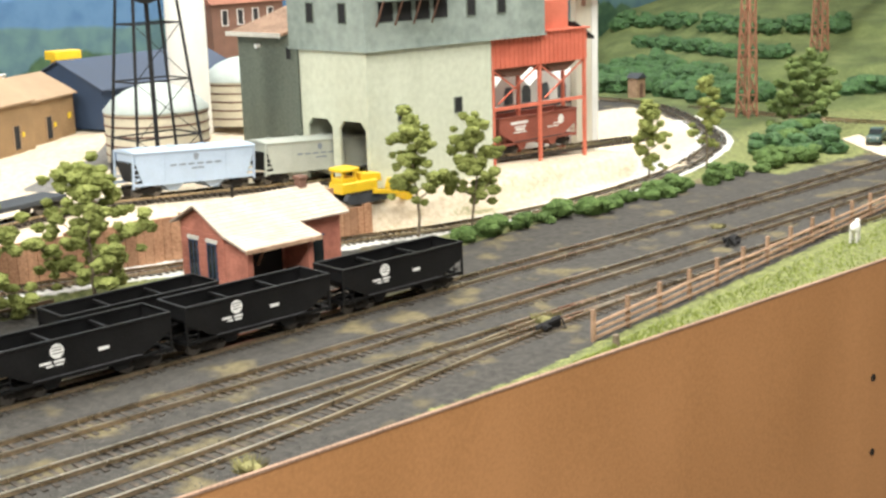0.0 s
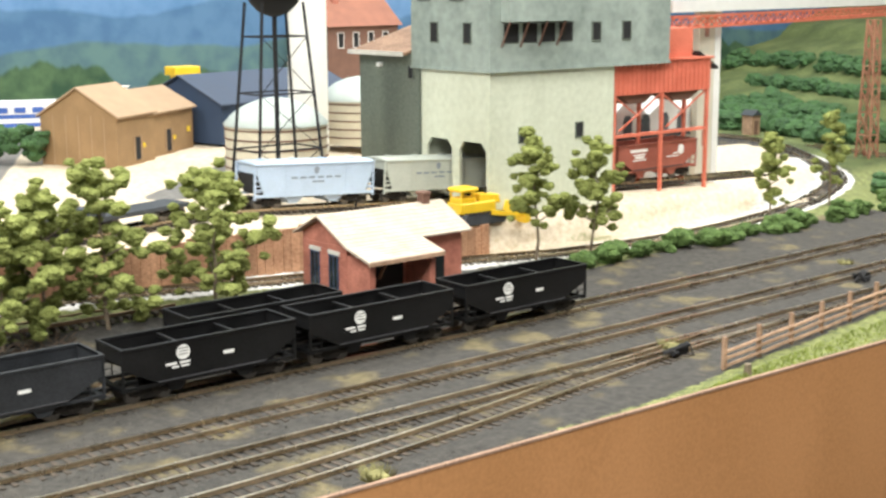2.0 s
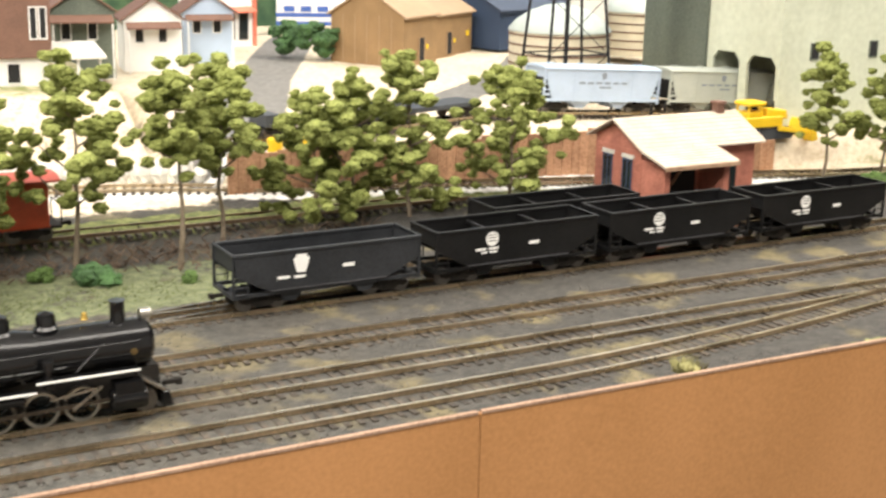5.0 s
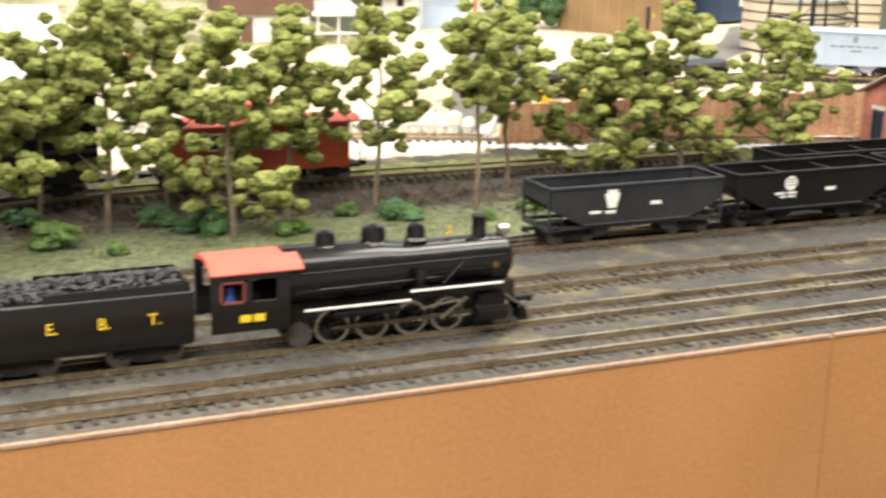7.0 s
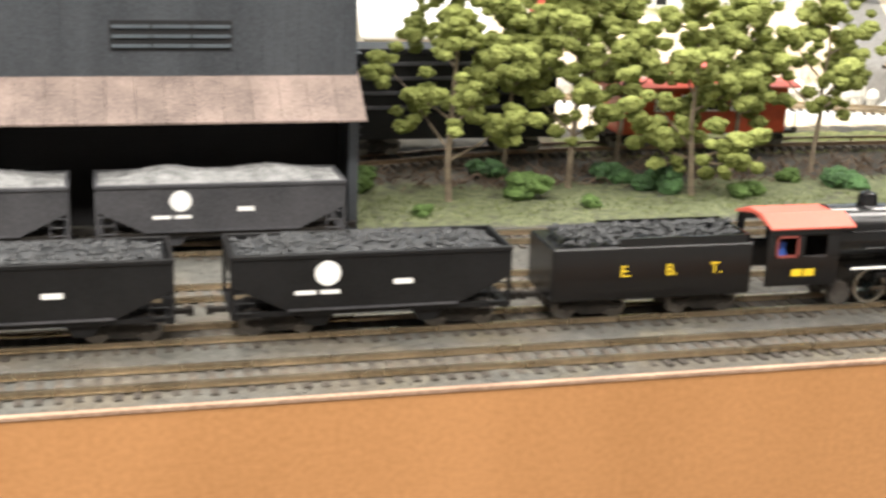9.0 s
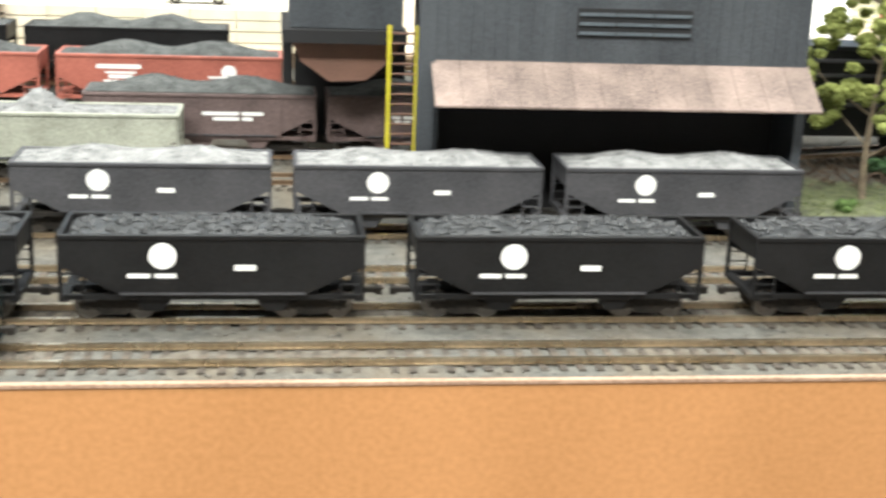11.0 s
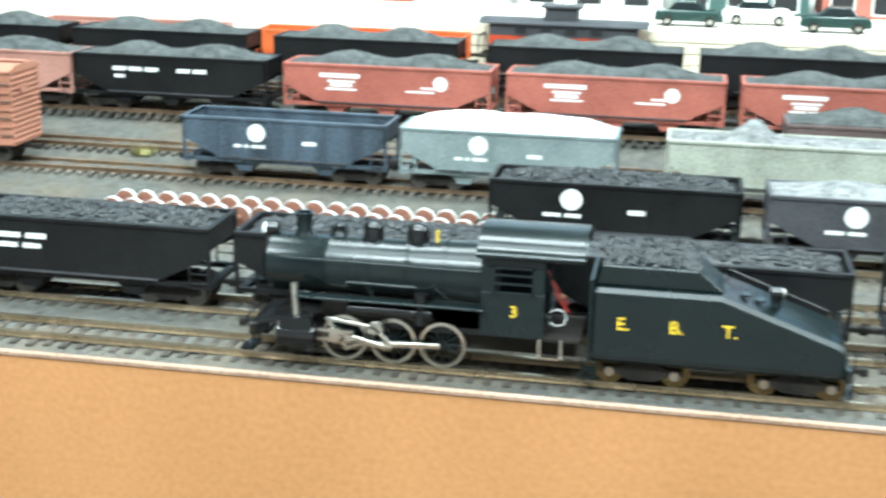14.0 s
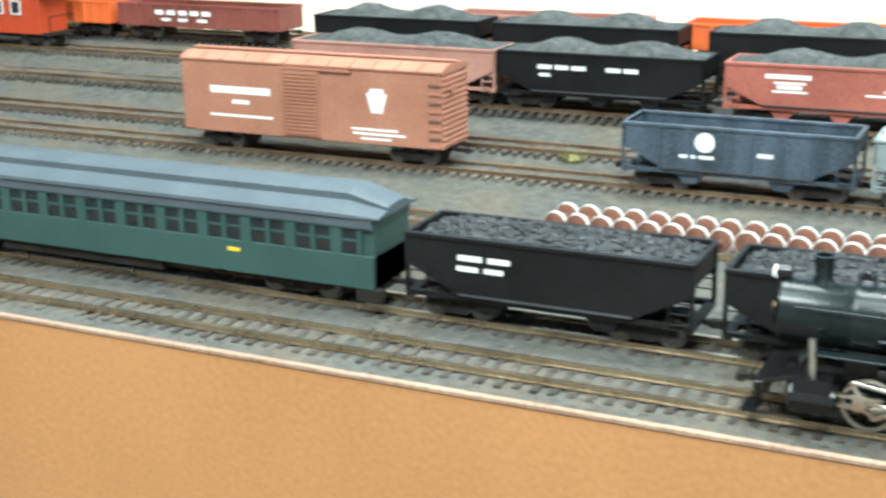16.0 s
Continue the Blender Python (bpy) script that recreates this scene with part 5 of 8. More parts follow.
def slope_tender(x_front, y, z):
    """The engine's tender, with a sloping back."""
    ob = thing("locomotive_tender", "green-black slope-backed tender with yellow letters", "tender", x_front, y, z)
    W = 15.8
    side = [(0, 9.5), (0, 36.2), (0.8, 37), (45, 37), (86, 22.5), (88.5, 20.5), (88.5, 9.5)]
    part("tank", G().prism(side, "y", -W, W), M_LOCO, ob, "satin green-black tank", bevel=1.5)
    part("coal_bunker", G().prism([(1, 37), (3, 44.5), (37, 44.5), (46, 37)], "y", -11.5, 11.5), M_LOCO, ob, bevel=0.5)
    part("tank_seam", G().box(0.3, 88, -W - 0.25, -W + 0.1, 12.2, 12.7), M_LOCO, ob)
    rng = random.Random(8)
    g = G()
    for k in range(420):
        u, w = rng.uniform(4, 37), rng.uniform(-10.5, 10.5)
        g.lump((u, w, 44.6 + 2.6 * (1 - (w / 11) ** 2) * (1 - ((u - 20) / 18) ** 2) * rng.uniform(0.5, 1)), rng.uniform(0.6, 1.6), rng)
    part("coal", g, M_COAL, ob, "heaped glossy coal")
    lamp = part("backup_lamp", G().lathe([(0, 2.2), (4.2, 2.4), (4.6, 1.6)], (62, 0, 35.2), "x", 16).box(62.5, 66, -1.2, 1.2, 29, 33.5), M_LOCO2, ob, smooth=True)
    part("lens", G().lathe([(4.4, 1.9), (4.9, 1.8)], (62, 0, 35.2), "x", 16), M_STEEL, lamp, "clear lamp lens")
    part("handrail", G().rod((48, 12.5, 39), (84, 12.5, 26), 0.3).rod((48, 12.5, 39), (48, 12.5, 35), 0.3).rod((84, 12.5, 26), (84, 12.5, 22), 0.3).rod((66, 12.5, 32.5), (66, 12.5, 29), 0.3), M_LOCO2, ob)
    for k in range(3):
        part("slope_step", G().box(52 + 5 * k, 55 + 5 * k, -6.5, -1.5, 34.9 - 1.77 * k, 35.6 - 1.77 * k), M_LOCO, ob)
    part("front_plate", G().box(-0.6, 0.4, -W, W, 9.5, 40), M_LOCO, ob)
    part("underframe", G().box(0, 88, -6, 6, 6, 9.5), M_UNDER, ob)
    part("rear_beam", G().box(88.5, 90.5, -15.5, 15.5, 9, 14).box(89, 92, -15, 15, 3, 4), M_LOCO, ob, bevel=0.2)
    part("rear_grab_rail", G().rod((91, -15, 20), (91, -15, 4), 0.35).rod((91, 15, 20), (91, 15, 4), 0.35), M_LOCO, ob)
    part("front_step", G().box(-2.5, 3, -W, -W + 3, 2.5, 3.4).box(-2.5, -1.8, -W, -W + 0.8, 3, 10).box(2.3, 3, -W, -W + 0.8, 3, 10).box(-2.5, 3, -W, -W + 3, 6, 6.7), M_LOCO, ob)
    for x in (19, 73):
        truck(ob, x, WHEEL_BRASS, 23, M_UNDER)
    for x in (19, 73):
        for s in (-1, 1):
            for d in (-11.5, 11.5):
                part("axle_box", G().lathe([(-0.6, 1.7), (0.6, 1.7)], (x + d, s * 13.4, 5.6), "y", 10), M_STEEL, ob)
    coupler(ob, 89, 1)
    for ch, x in (("E.", 11.5), ("B.", 30.0), ("T.", 48.5)):
        text_mesh(ch, 6.6, M_YELLOW, "letter", ob, Matrix.Translation((x * 0.001, -W * 0.001 - 0.00005, 0.0243)) @ pose(0, 0, 0, 90, 0, 0))
    return ob


switcher(-807, T1, RAIL)
slope_tender(-807 + 129.5, T1, RAIL)


def road_engine(x_front, y, z):
    """The long engine of the standing train; drawn from its front at +x."""
    ob = thing("steam_locomotive", "glossy black steam locomotive with red cab roof and silver-edged boards", "steam locomotive", x_front, y, z)
    bc, br = 31.0, 11.2
    part("boiler", G().lathe([(-8, br - 1.5), (-9, br), (-60, br), (-72, br + 2.0), (-118, br + 2.2)], (0, 0, bc), "x", 32), M_LOCO2, ob, "glossy black boiler", smooth=True)
    sb = part("smokebox_front", G().lathe([(-5.5, 3), (-6.4, 8), (-8, 10), (-8.6, 9)], (0, 0, bc), "x", 24), M_LOCO2, ob, smooth=True)
    part("builder_plate", G().lathe([(-0.3, 1.6), (0.3, 1.6)], (-17, -br - 0.1, bc - 1), "y", 14), M_BRASSY, sb, "round brass plate")
    part("smokestack", G().lathe([(-2, 4.5), (0.6, 3.4), (8.6, 3.4), (9.4, 3.9), (9.4, 2.8)], (-21, 0, bc + br), "z", 16), M_LOCO2, ob, smooth=True)
    part("headlight", G().lathe([(0, 2.6), (-5, 2.6), (-5.5, 1)], (-6, 0, bc + br + 1.6), "x", 14).box(-11, -7, -2, 2, bc + br - 3, bc + br), M_STEEL, ob, smooth=True)
    part("bell", G().lathe([(0, 1.9), (0.8, 1.5), (3, 1.2), (3.4, 0.3)], (-36, 0, bc + br + 2.2), "z", 12), M_GOLD, ob, "brass bell", smooth=True)
    for x, r, h in ((-53, 4.4, 8.6), (-74, 5.6, 9.6), (-97, 4.6, 8.4)):
        part("dome", G().lathe([(0.5, r + 1.2), (1.8, r), (h * 0.6, r), (h * 0.85, r * 0.8), (h, 0.4)], (x, 0, bc + br), "z", 20), M_LOCO2, ob, "glossy black dome", smooth=True)
    for s in (-1, 1):
        rb = part("running_board", G().box(-62, -16, s * 14.5 - 2.5, s * 14.5 + 2.5, 22.6, 23.4).box(-112, -62, s * 14.5 - 2.5, s * 14.5 + 2.5, 18.6, 19.4), M_LOCO2, ob)
        part("silver_edge", G().box(-62, -16, s * 17.2 - 0.3, s * 17.2 + 0.3, 22.7, 23.6).box(-112, -62, s * 17.2 - 0.3, s * 17.2 + 0.3, 18.7, 19.6), M_HOUSEWHITE, rb, "silver-painted board edge")
        part("cylinder", G().lathe([(-13, 3), (-13.5, 5.2), (-29, 5.2), (-29.5, 3)], (0, s * 14.4, 9.5), "x", 16).box(-28, -15, s * 14.4 - 4, s * 14.4 + 4, 10, 18), M_LOCO2, ob, smooth=True)
        g = bar(G(), (-40, 9), (-98, 8), *sorted((s * 12.2, s * 13.2)), 1.6)
        part("side_rod", g, M_RODDARK, ob, bevel=0.2)
        g = bar(G(), (-30, 10), (-78, 8.5), *sorted((s * 13.6, s * 14.4)), 1.6)
        part("main_rod", g, M_RODDARK, ob)
        part("air_tank", G().lathe([(-66, 1), (-67, 2.6), (-98, 2.6), (-99, 1)], (0, s * 13.6, 15.5), "x", 12), M_LOCO2, ob, smooth=True)
        for xx in (-41, -59, -78, -97):
            driver_wheel(ob, xx, s * 8.9, 8.2, s)
        part("boiler_rail", G().rod((-14, s * (br + 0.8), bc + 4), (-112, s * (br + 2.6), bc + 4), 0.3), M_LOCO2, ob)
        part("piping", G().rod((-30, s * 10.6, bc + 5), (-44, s * 12.4, bc - 7), 0.4).rod((-78, s * 12, bc + 6), (-66, s * 13.4, bc - 8), 0.4).rod((-48, s * 12.0, bc - 4), (-104, s * 13.6, bc - 4), 0.45), M_LOCO2, ob)
        part("air_pump", G().lathe([(20, 2.6), (25, 2.6), (25, 1.5), (27.5, 1.5), (27.5, 2.8), (32, 2.8)], (-56, s * 14.0, 0), "z", 14), M_LOCO2, ob, smooth=True)
        part("valve_gear", bar(bar(G(), (-33, 17), (-46, 8), *sorted((s * 14.6, s * 15.2)), 1.3), (-34, 16.5), (-56, 14), *sorted((s * 14.6, s * 15.2)), 1.1), M_STEEL, ob, "dull steel valve gear")
        for xx in (-12, -112):
            w = new("wheel", WHEEL_DARK)
            w.parent = ob
            w.matrix_basis = mm(xx, s * 8.9, 5.2)
        part("pilot_deck", G().prism([(-2, 9), (-14, 17.5), (-14, 16.3), (-2, 8)], "y", *sorted((s * 1, s * 13))), M_STEEL, ob)
    part("frame", G().box(-118, -4, -5.5, 5.5, 6, 20), M_UNDER, ob)
    part("pilot", G().prism([(0, 2), (-2, 9.5), (-5, 9.5), (-5, 2)], "y", -14, 14), M_LOCO2, ob, bevel=0.3)
    coupler(ob, -1, 1)
    g = G()
    for s in (-1, 1):
        a, b = sorted((s * 15.6, s * 14.8))
        g.box(-153, -118, a, b, 12, 25.5).box(-153, -118, a, b, 35, 38).box(-124, -118, a, b, 25, 35).box(-138, -135, a, b, 25, 35).box(-153, -149, a, b, 25, 35)
    g.box(-119, -118, -15, 15, 12, 38)
    part("cab", g, M_LOCO2, ob, bevel=0.15)
    part("cab_window_frame", G().box(-149, -138, -15.9, -15.5, 25, 26.2).box(-149, -138, -15.9, -15.5, 34, 35).box(-149, -148, -15.9, -15.5, 25, 35).box(-139, -138, -15.9, -15.5, 25, 35), M_FRAMERED, ob, "dull red window frame")
    part("cab_roof", G().prism([(-17.5, 38), (-17.5, 39), (-6, 43.2), (6, 43.2), (17.5, 39), (17.5, 38), (0, 41.5)], "x", -153, -112), M_REDROOF, ob, "plain orange-red cab roof", bevel=0.2)
    bars(ob, [(-138, 18, 5, 3.2), (-132, 18, 5, 3.2)], M_YELLOW, -15.75)
    ten = thing("locomotive_tender", "glossy black coal tender with yellow letters", "tender", x_front - 160, y, z)
    part("tank", G().box(-92, 0, -16, 16, 9.5, 33), M_LOCO2, ten, bevel=0.8)
    part("coal_bunker", G().box(-62, -2, -15.5, -14.5, 33, 36.5).box(-62, -2, 14.5, 15.5, 33, 36.5).box(-3, -2, -15.5, 15.5, 33, 36.5), M_LOCO2, ten)
    rng = random.Random(9)
    g = G()
    for k in range(700):
        u, w = rng.uniform(-86, -4), rng.uniform(-13.5, 13.5)
        g.lump((u, w, 33 + 5.5 * (1 - (w / 15) ** 2) * rng.uniform(0.5, 1)), rng.uniform(0.8, 1.9), rng)
    part("coal", g, M_COAL, ten, "heaped coal")
    part("underframe", G().box(-92, 0, -6, 6, 6, 9.5), M_UNDER, ten)
    for x in (-20, -72):
        truck(ten, x, None, 22)
    coupler(ten, -92, -1)
    for ch, x in (("E.", -59), ("B.", -38), ("T.", -17)):
        text_mesh(ch, 7.0, M_YELLOW, "letter", ten, Matrix.Translation((x * 0.001, -0.0161, 0.022)) @ pose(0, 0, 0, 90, 0, 0))
    solid("engineer_figure", G().lathe([(0, 2.0), (4, 2.3), (7, 1.2), (7.4, 1.5), (9.5, 1.4), (10, 0.4)], (0, 0, 0), "z", 10), M_BLUEFIG, "tiny plain blue figure in the cab window", "figurine", x_front - 143, y - 10, z + 21, smooth=True)


road_engine(89, T2, RAIL)


# ---- buildings ----
def planks(parent, name, material, x0, x1, w, y, z0, z1, t=1.2, seed=1, along="x"):
    """Upright boards side by side, each a part."""
    rng = random.Random(seed)
    n = int(abs(x1 - x0) / w)
    for k in range(n):
        a, b = x0 + (x1 - x0) * k / n, x0 + (x1 - x0) * (k + 1) / n
        d = rng.uniform(-0.25, 0.25)
        g = G()
        lo, hi = min(a, b) + 0.12, max(a, b) - 0.12
        if along == "x":
            g.box(lo, hi, y - t + d, y + t + d, z0, z1 + rng.uniform(-0.8, 0.8))
        else:
            g.box(y - t + d, y + t + d, lo, hi, z0, z1 + rng.uniform(-0.8, 0.8))
        part(name, g, material, parent)


def retaining_wall():
    ob = thing("retaining_wall", "brown vertical-plank retaining wall below the quarry", "retaining wall", 0, 0, 0, kind="structure")
    rng = random.Random(4)
    x, k = 247.0, 0
    while x < 770:
        w = rng.uniform(7, 10)
        y = 430 - 0.03 * (x - 250)
        part("plank", G().box(x + 0.15, x + w - 0.15, y - 1.4 + rng.uniform(-0.3, 0.3), y + 1.4, -8, (43.0 if x < 722 else 21.0) + rng.uniform(-1.5, 1.0)), M_WOODWALL, ob)
        x += w
    ob2 = thing("boulder_wall", "row of pale boulders along the track", "boulders", 0, 0, 0, kind="stuff")
    rng = random.Random(6)
    g = G()
    x = -120.0
    while x < 250:
        r = rng.uniform(5, 9)
        cy = float(np.interp(x, CURVE_XY[:, 0], CURVE_XY[:, 1])) + 34
        g.blob((x, cy, 16 + r * 0.4), r, r * 0.8, r * 1.25, rng, 0.2)
        x += r * 1.3
    part("boulder", g, M_RUBBLE, ob2)


def brick_house():
    ob = thing("brick_house", "small red brick house with tan shingle roof over a porch", "house", 516, 322, -8)
    L, az, t = 122.0, 76.5, 1.5

    def roof_z(y):
        return az - 0.5 * abs(y) if y > -38 else az - 19 - 0.25 * (-38 - y)

    wall = [(-31, 0), (-31, roof_z(-31) - 0.6), (0, az - 0.6), (27, roof_z(27) - 0.6), (27, 0)]
    part("wall", G().prism(wall, "x", 6, L - 5), M_BRICK, ob)
    part("roof", G().prism([(0, az), (0, az + t), (33, roof_z(33) + t), (33, roof_z(33))], "x", 0, L), M_SHINGLE, ob, bevel=0.2)
    part("roof", G().prism([(0, az), (-38, roof_z(-38)), (-38, roof_z(-38) + t), (0, az + t)], "x", 0, L), M_SHINGLE, ob, bevel=0.2)
    part("porch_roof", G().prism([(-38.1, az - 19), (-67, roof_z(-67)), (-67, roof_z(-67) + t), (-38.1, az - 19 + t)], "x", 0, 71), M_SHINGLE, ob, "tan porch roof in one sweep with the main roof", bevel=0.2)
    part("fascia", G().box(0.2, 70.8, -67.6, -67.0, roof_z(-67) - 1.6, roof_z(-67) + t), M_FENCE, ob)
    part("porch_wall", G().box(6, 11, -60, -31.2, 0, roof_z(-60) - 0.8), M_BRICK, ob)
    part("porch_wall", G().box(62, 67, -60, -31.2, 0, roof_z(-60) - 0.8), M_BRICK, ob)
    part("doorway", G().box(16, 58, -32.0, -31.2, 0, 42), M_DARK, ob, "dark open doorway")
    part("porch_brace", G().rod((24, -58, 50), (34, -33, 30), 1.1, 4), M_FENCE, ob)
    part("floor_slab", G().box(4, 70, -64, -31.3, -1, 1.6), M_RUBBLE, ob)
    for y in (-15, 10):
        w = part("window", G().box(5.1, 5.7, y - 5, y + 5, 16, 48), M_GLASSDARK, ob)
        part("frame", G().box(4.6, 6, y - 6, y - 5, 15, 49).box(4.6, 6, y + 5, y + 6, 15, 49).box(4.6, 6, y - 6, y + 6, 48, 49.2).box(4.8, 6, y - 0.5, y + 0.5, 16, 48), M_NAVY, w, "blue-grey frame")
        part("sill", G().box(3.8, 6, y - 7, y + 7, 13.4, 15), M_BRICK, w)
        part("lintel", G().box(5.0, 6.1, y - 7.5, y + 7.5, 49.4, 52.4), M_RUBBLE, w, "pale stone lintel")
    w = part("window", G().box(88, 99, -31.7, -31.1, 18, 42), M_GLASSDARK, ob)
    part("frame", G().box(87, 100, -32.2, -31.0, 42, 43.4).box(87, 100, -32.2, -31.0, 16.6, 18), M_NAVY, w)
    part("chimney", G().box(100, 107, -4, 4, az - 5, az + 9).box(99, 108, -5, 5, az + 7, az + 9.5), M_HOUSEBROWN, ob, "sooty brown chimney", bevel=0.3)
    part("stove_pipe", G().lathe([(0, 1.2), (11, 1.2), (11, 1.7), (12.5, 1.7)], (40, 4, az - 3), "z", 8), M_UNDER, ob)
    rng = random.Random(2)
    for k in range(15):
        y1 = -(k + 1) * 4.4
        x1 = L if y1 > -38 else 71
        a = 0.0
        while a < x1 - 1:
            b = min(x1, a + rng.uniform(7, 13))
            z0, z1 = roof_z(y1) + t, roof_z(y1 + 4.6) + t
            part("shingle", G().prism([(y1, z0 - 0.1), (y1, z0 + 0.45), (y1 + 4.6, z1 + 0.12), (y1 + 4.6, z1 - 0.2)], "x", a + 0.08, b - 0.08), M_SHINGLE, ob)
            a = b
    for k in range(11):
        part("brick_course", G().box(5.65, 6, -31, 27, 3 + 5.0 * k, 6.6 + 5.0 * k), M_BRICK, ob)


def coal_loader():
    """The grey building over the storage track."""
    ob = thing("coal_loader", "dark grey sided coal loader with rusty tin awning", "industrial building", 0, 0, 0)
    x0, x1, yf, yb = -409, -216, 232, 335
    g = G().box(x0, x1, yf, yf + 3, 74, 270).box(x1 - 3, x1, yf + 3, yb, -8, 270).box(x0, x0 + 3, yf + 3, yb, -8, 270).box(x0, x1, yb - 3, yb, -8, 270).box(x0, x1, yf, yb, 267, 270)
    part("wall", g, M_BLDGREY, ob)
    for k in range(32):
        x = x0 + (x1 - x0) * k / 32
        part("siding_board", G().box(x + 0.1, x + (x1 - x0) / 32 - 0.1, yf - 0.5, yf, 77, 262), M_BLDGREY, ob)
    n = 14
    for k in range(n):
        a = x0 - 2 + (x1 - x0 + 3) * k / n
        b = a + (x1 - x0 + 3) / n
        part("awning_sheet", G().prism([(234, 78.5), (234, 79.7), (207, 59.2), (207, 58.2)], "x", a + 0.1, b - 0.1), M_AWNING, ob)
    # near-black wall and soffit close the recess behind the awning
    part("pit_wall", G().box(x0 + 3, x1 - 3, 262, 265, -8, 74), M_DARK, ob, "near-black inner wall")
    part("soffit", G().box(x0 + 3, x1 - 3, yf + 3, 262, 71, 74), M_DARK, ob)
    v = part("louvre", G().box(-338, -279, yf - 0.9, yf - 0.5, 90.4, 105.2), M_DARK, ob, "dark louvre panel")
    for r in range(3):
        for c in range(3):
            a = -337 + 19.4 * c
            part("slat", G().box(a, a + 18.4, yf - 1.9, yf - 0.9, 92.0 + 4.7 * r, 93.5 + 4.7 * r), M_COACHROOF, v, "pale grey slat")
    part("corner_post", G().box(x0 - 8, x0, yf - 2, yf + 6, -8, 270), M_BLDGREY, ob)
    part("corner_post", G().box(x1 - 4, x1 + 1, yf - 3, yf + 3, -8, 74), M_BLDGREY, ob)
    b = thing("loading_bin", "grey steel loading bin with dark chute over the track", "loading bin", 0, 0, 0)
    part("bin", G().box(-480, -419, 296, 372, 84, 270), M_BLDGREY, b, bevel=0.5)
    part("apron", G().box(-484, -417, 290, 376, 77, 84), M_DARK, b)
    part("chute", G().prism([(-479, 77), (-420, 77), (-424, 68), (-438, 56), (-458, 55), (-474, 66)], "y", 300, 364), M_HOUSEBROWN, b, "rusty chute")
    for x in (-480, -421):
        part("post", G().box(x - 3, x + 3, 368, 374, -8, 80), M_DARK, b)
    # dark sheet added behind the chute as the shadow below the bin
    part("shadow_sheet", G().box(-476, -410, 369, 372, 0, 77), M_DARK, b)
    lad = thing("ladder", "yellow ladder leaning against the loading bin", "ladder", 0, 0, 0)
    for x in (-427, -412):
        p, q = Vector((x, 285, -7)), Vector((x, 287.5, 88))
        part("rail", G().rod(p, q, 1.35, 4), M_LADDER, lad)
    for k in range(17):
        t = (k + 0.7) / 17.5
        part("rung", G().rod((-427, 285 + 2.5 * t, -7 + 95 * t), (-412, 285 + 2.5 * t, -7 + 95 * t), 0.7, 5), M_HOUSEBROWN, lad)


def window_unit(parent, axis, a, b, z0, z1, depth, mat_frame=None):
    """A dark opening with a thin frame on a face of constant x or y."""
    def bx(p, q, r, s, lo, hi):
        return (lo, hi, p, q, r, s) if axis == "x" else (p, q, lo, hi, r, s)
    w = part("window", G().box(*bx(a, b, z0, z1, depth - 0.6, depth - 0.1)), M_DARK, parent)
    f = G()
    for p, q, r, s in ((a - 1, b + 1, z1, z1 + 1), (a - 1, b + 1, z0 - 1, z0), (a - 1, a, z0, z1), (b, b + 1, z0, z1)):
        f.box(*bx(p, q, r, s, depth - 1.0, depth))
    part("frame", f, mat_frame or M_CONCSHADE, w)


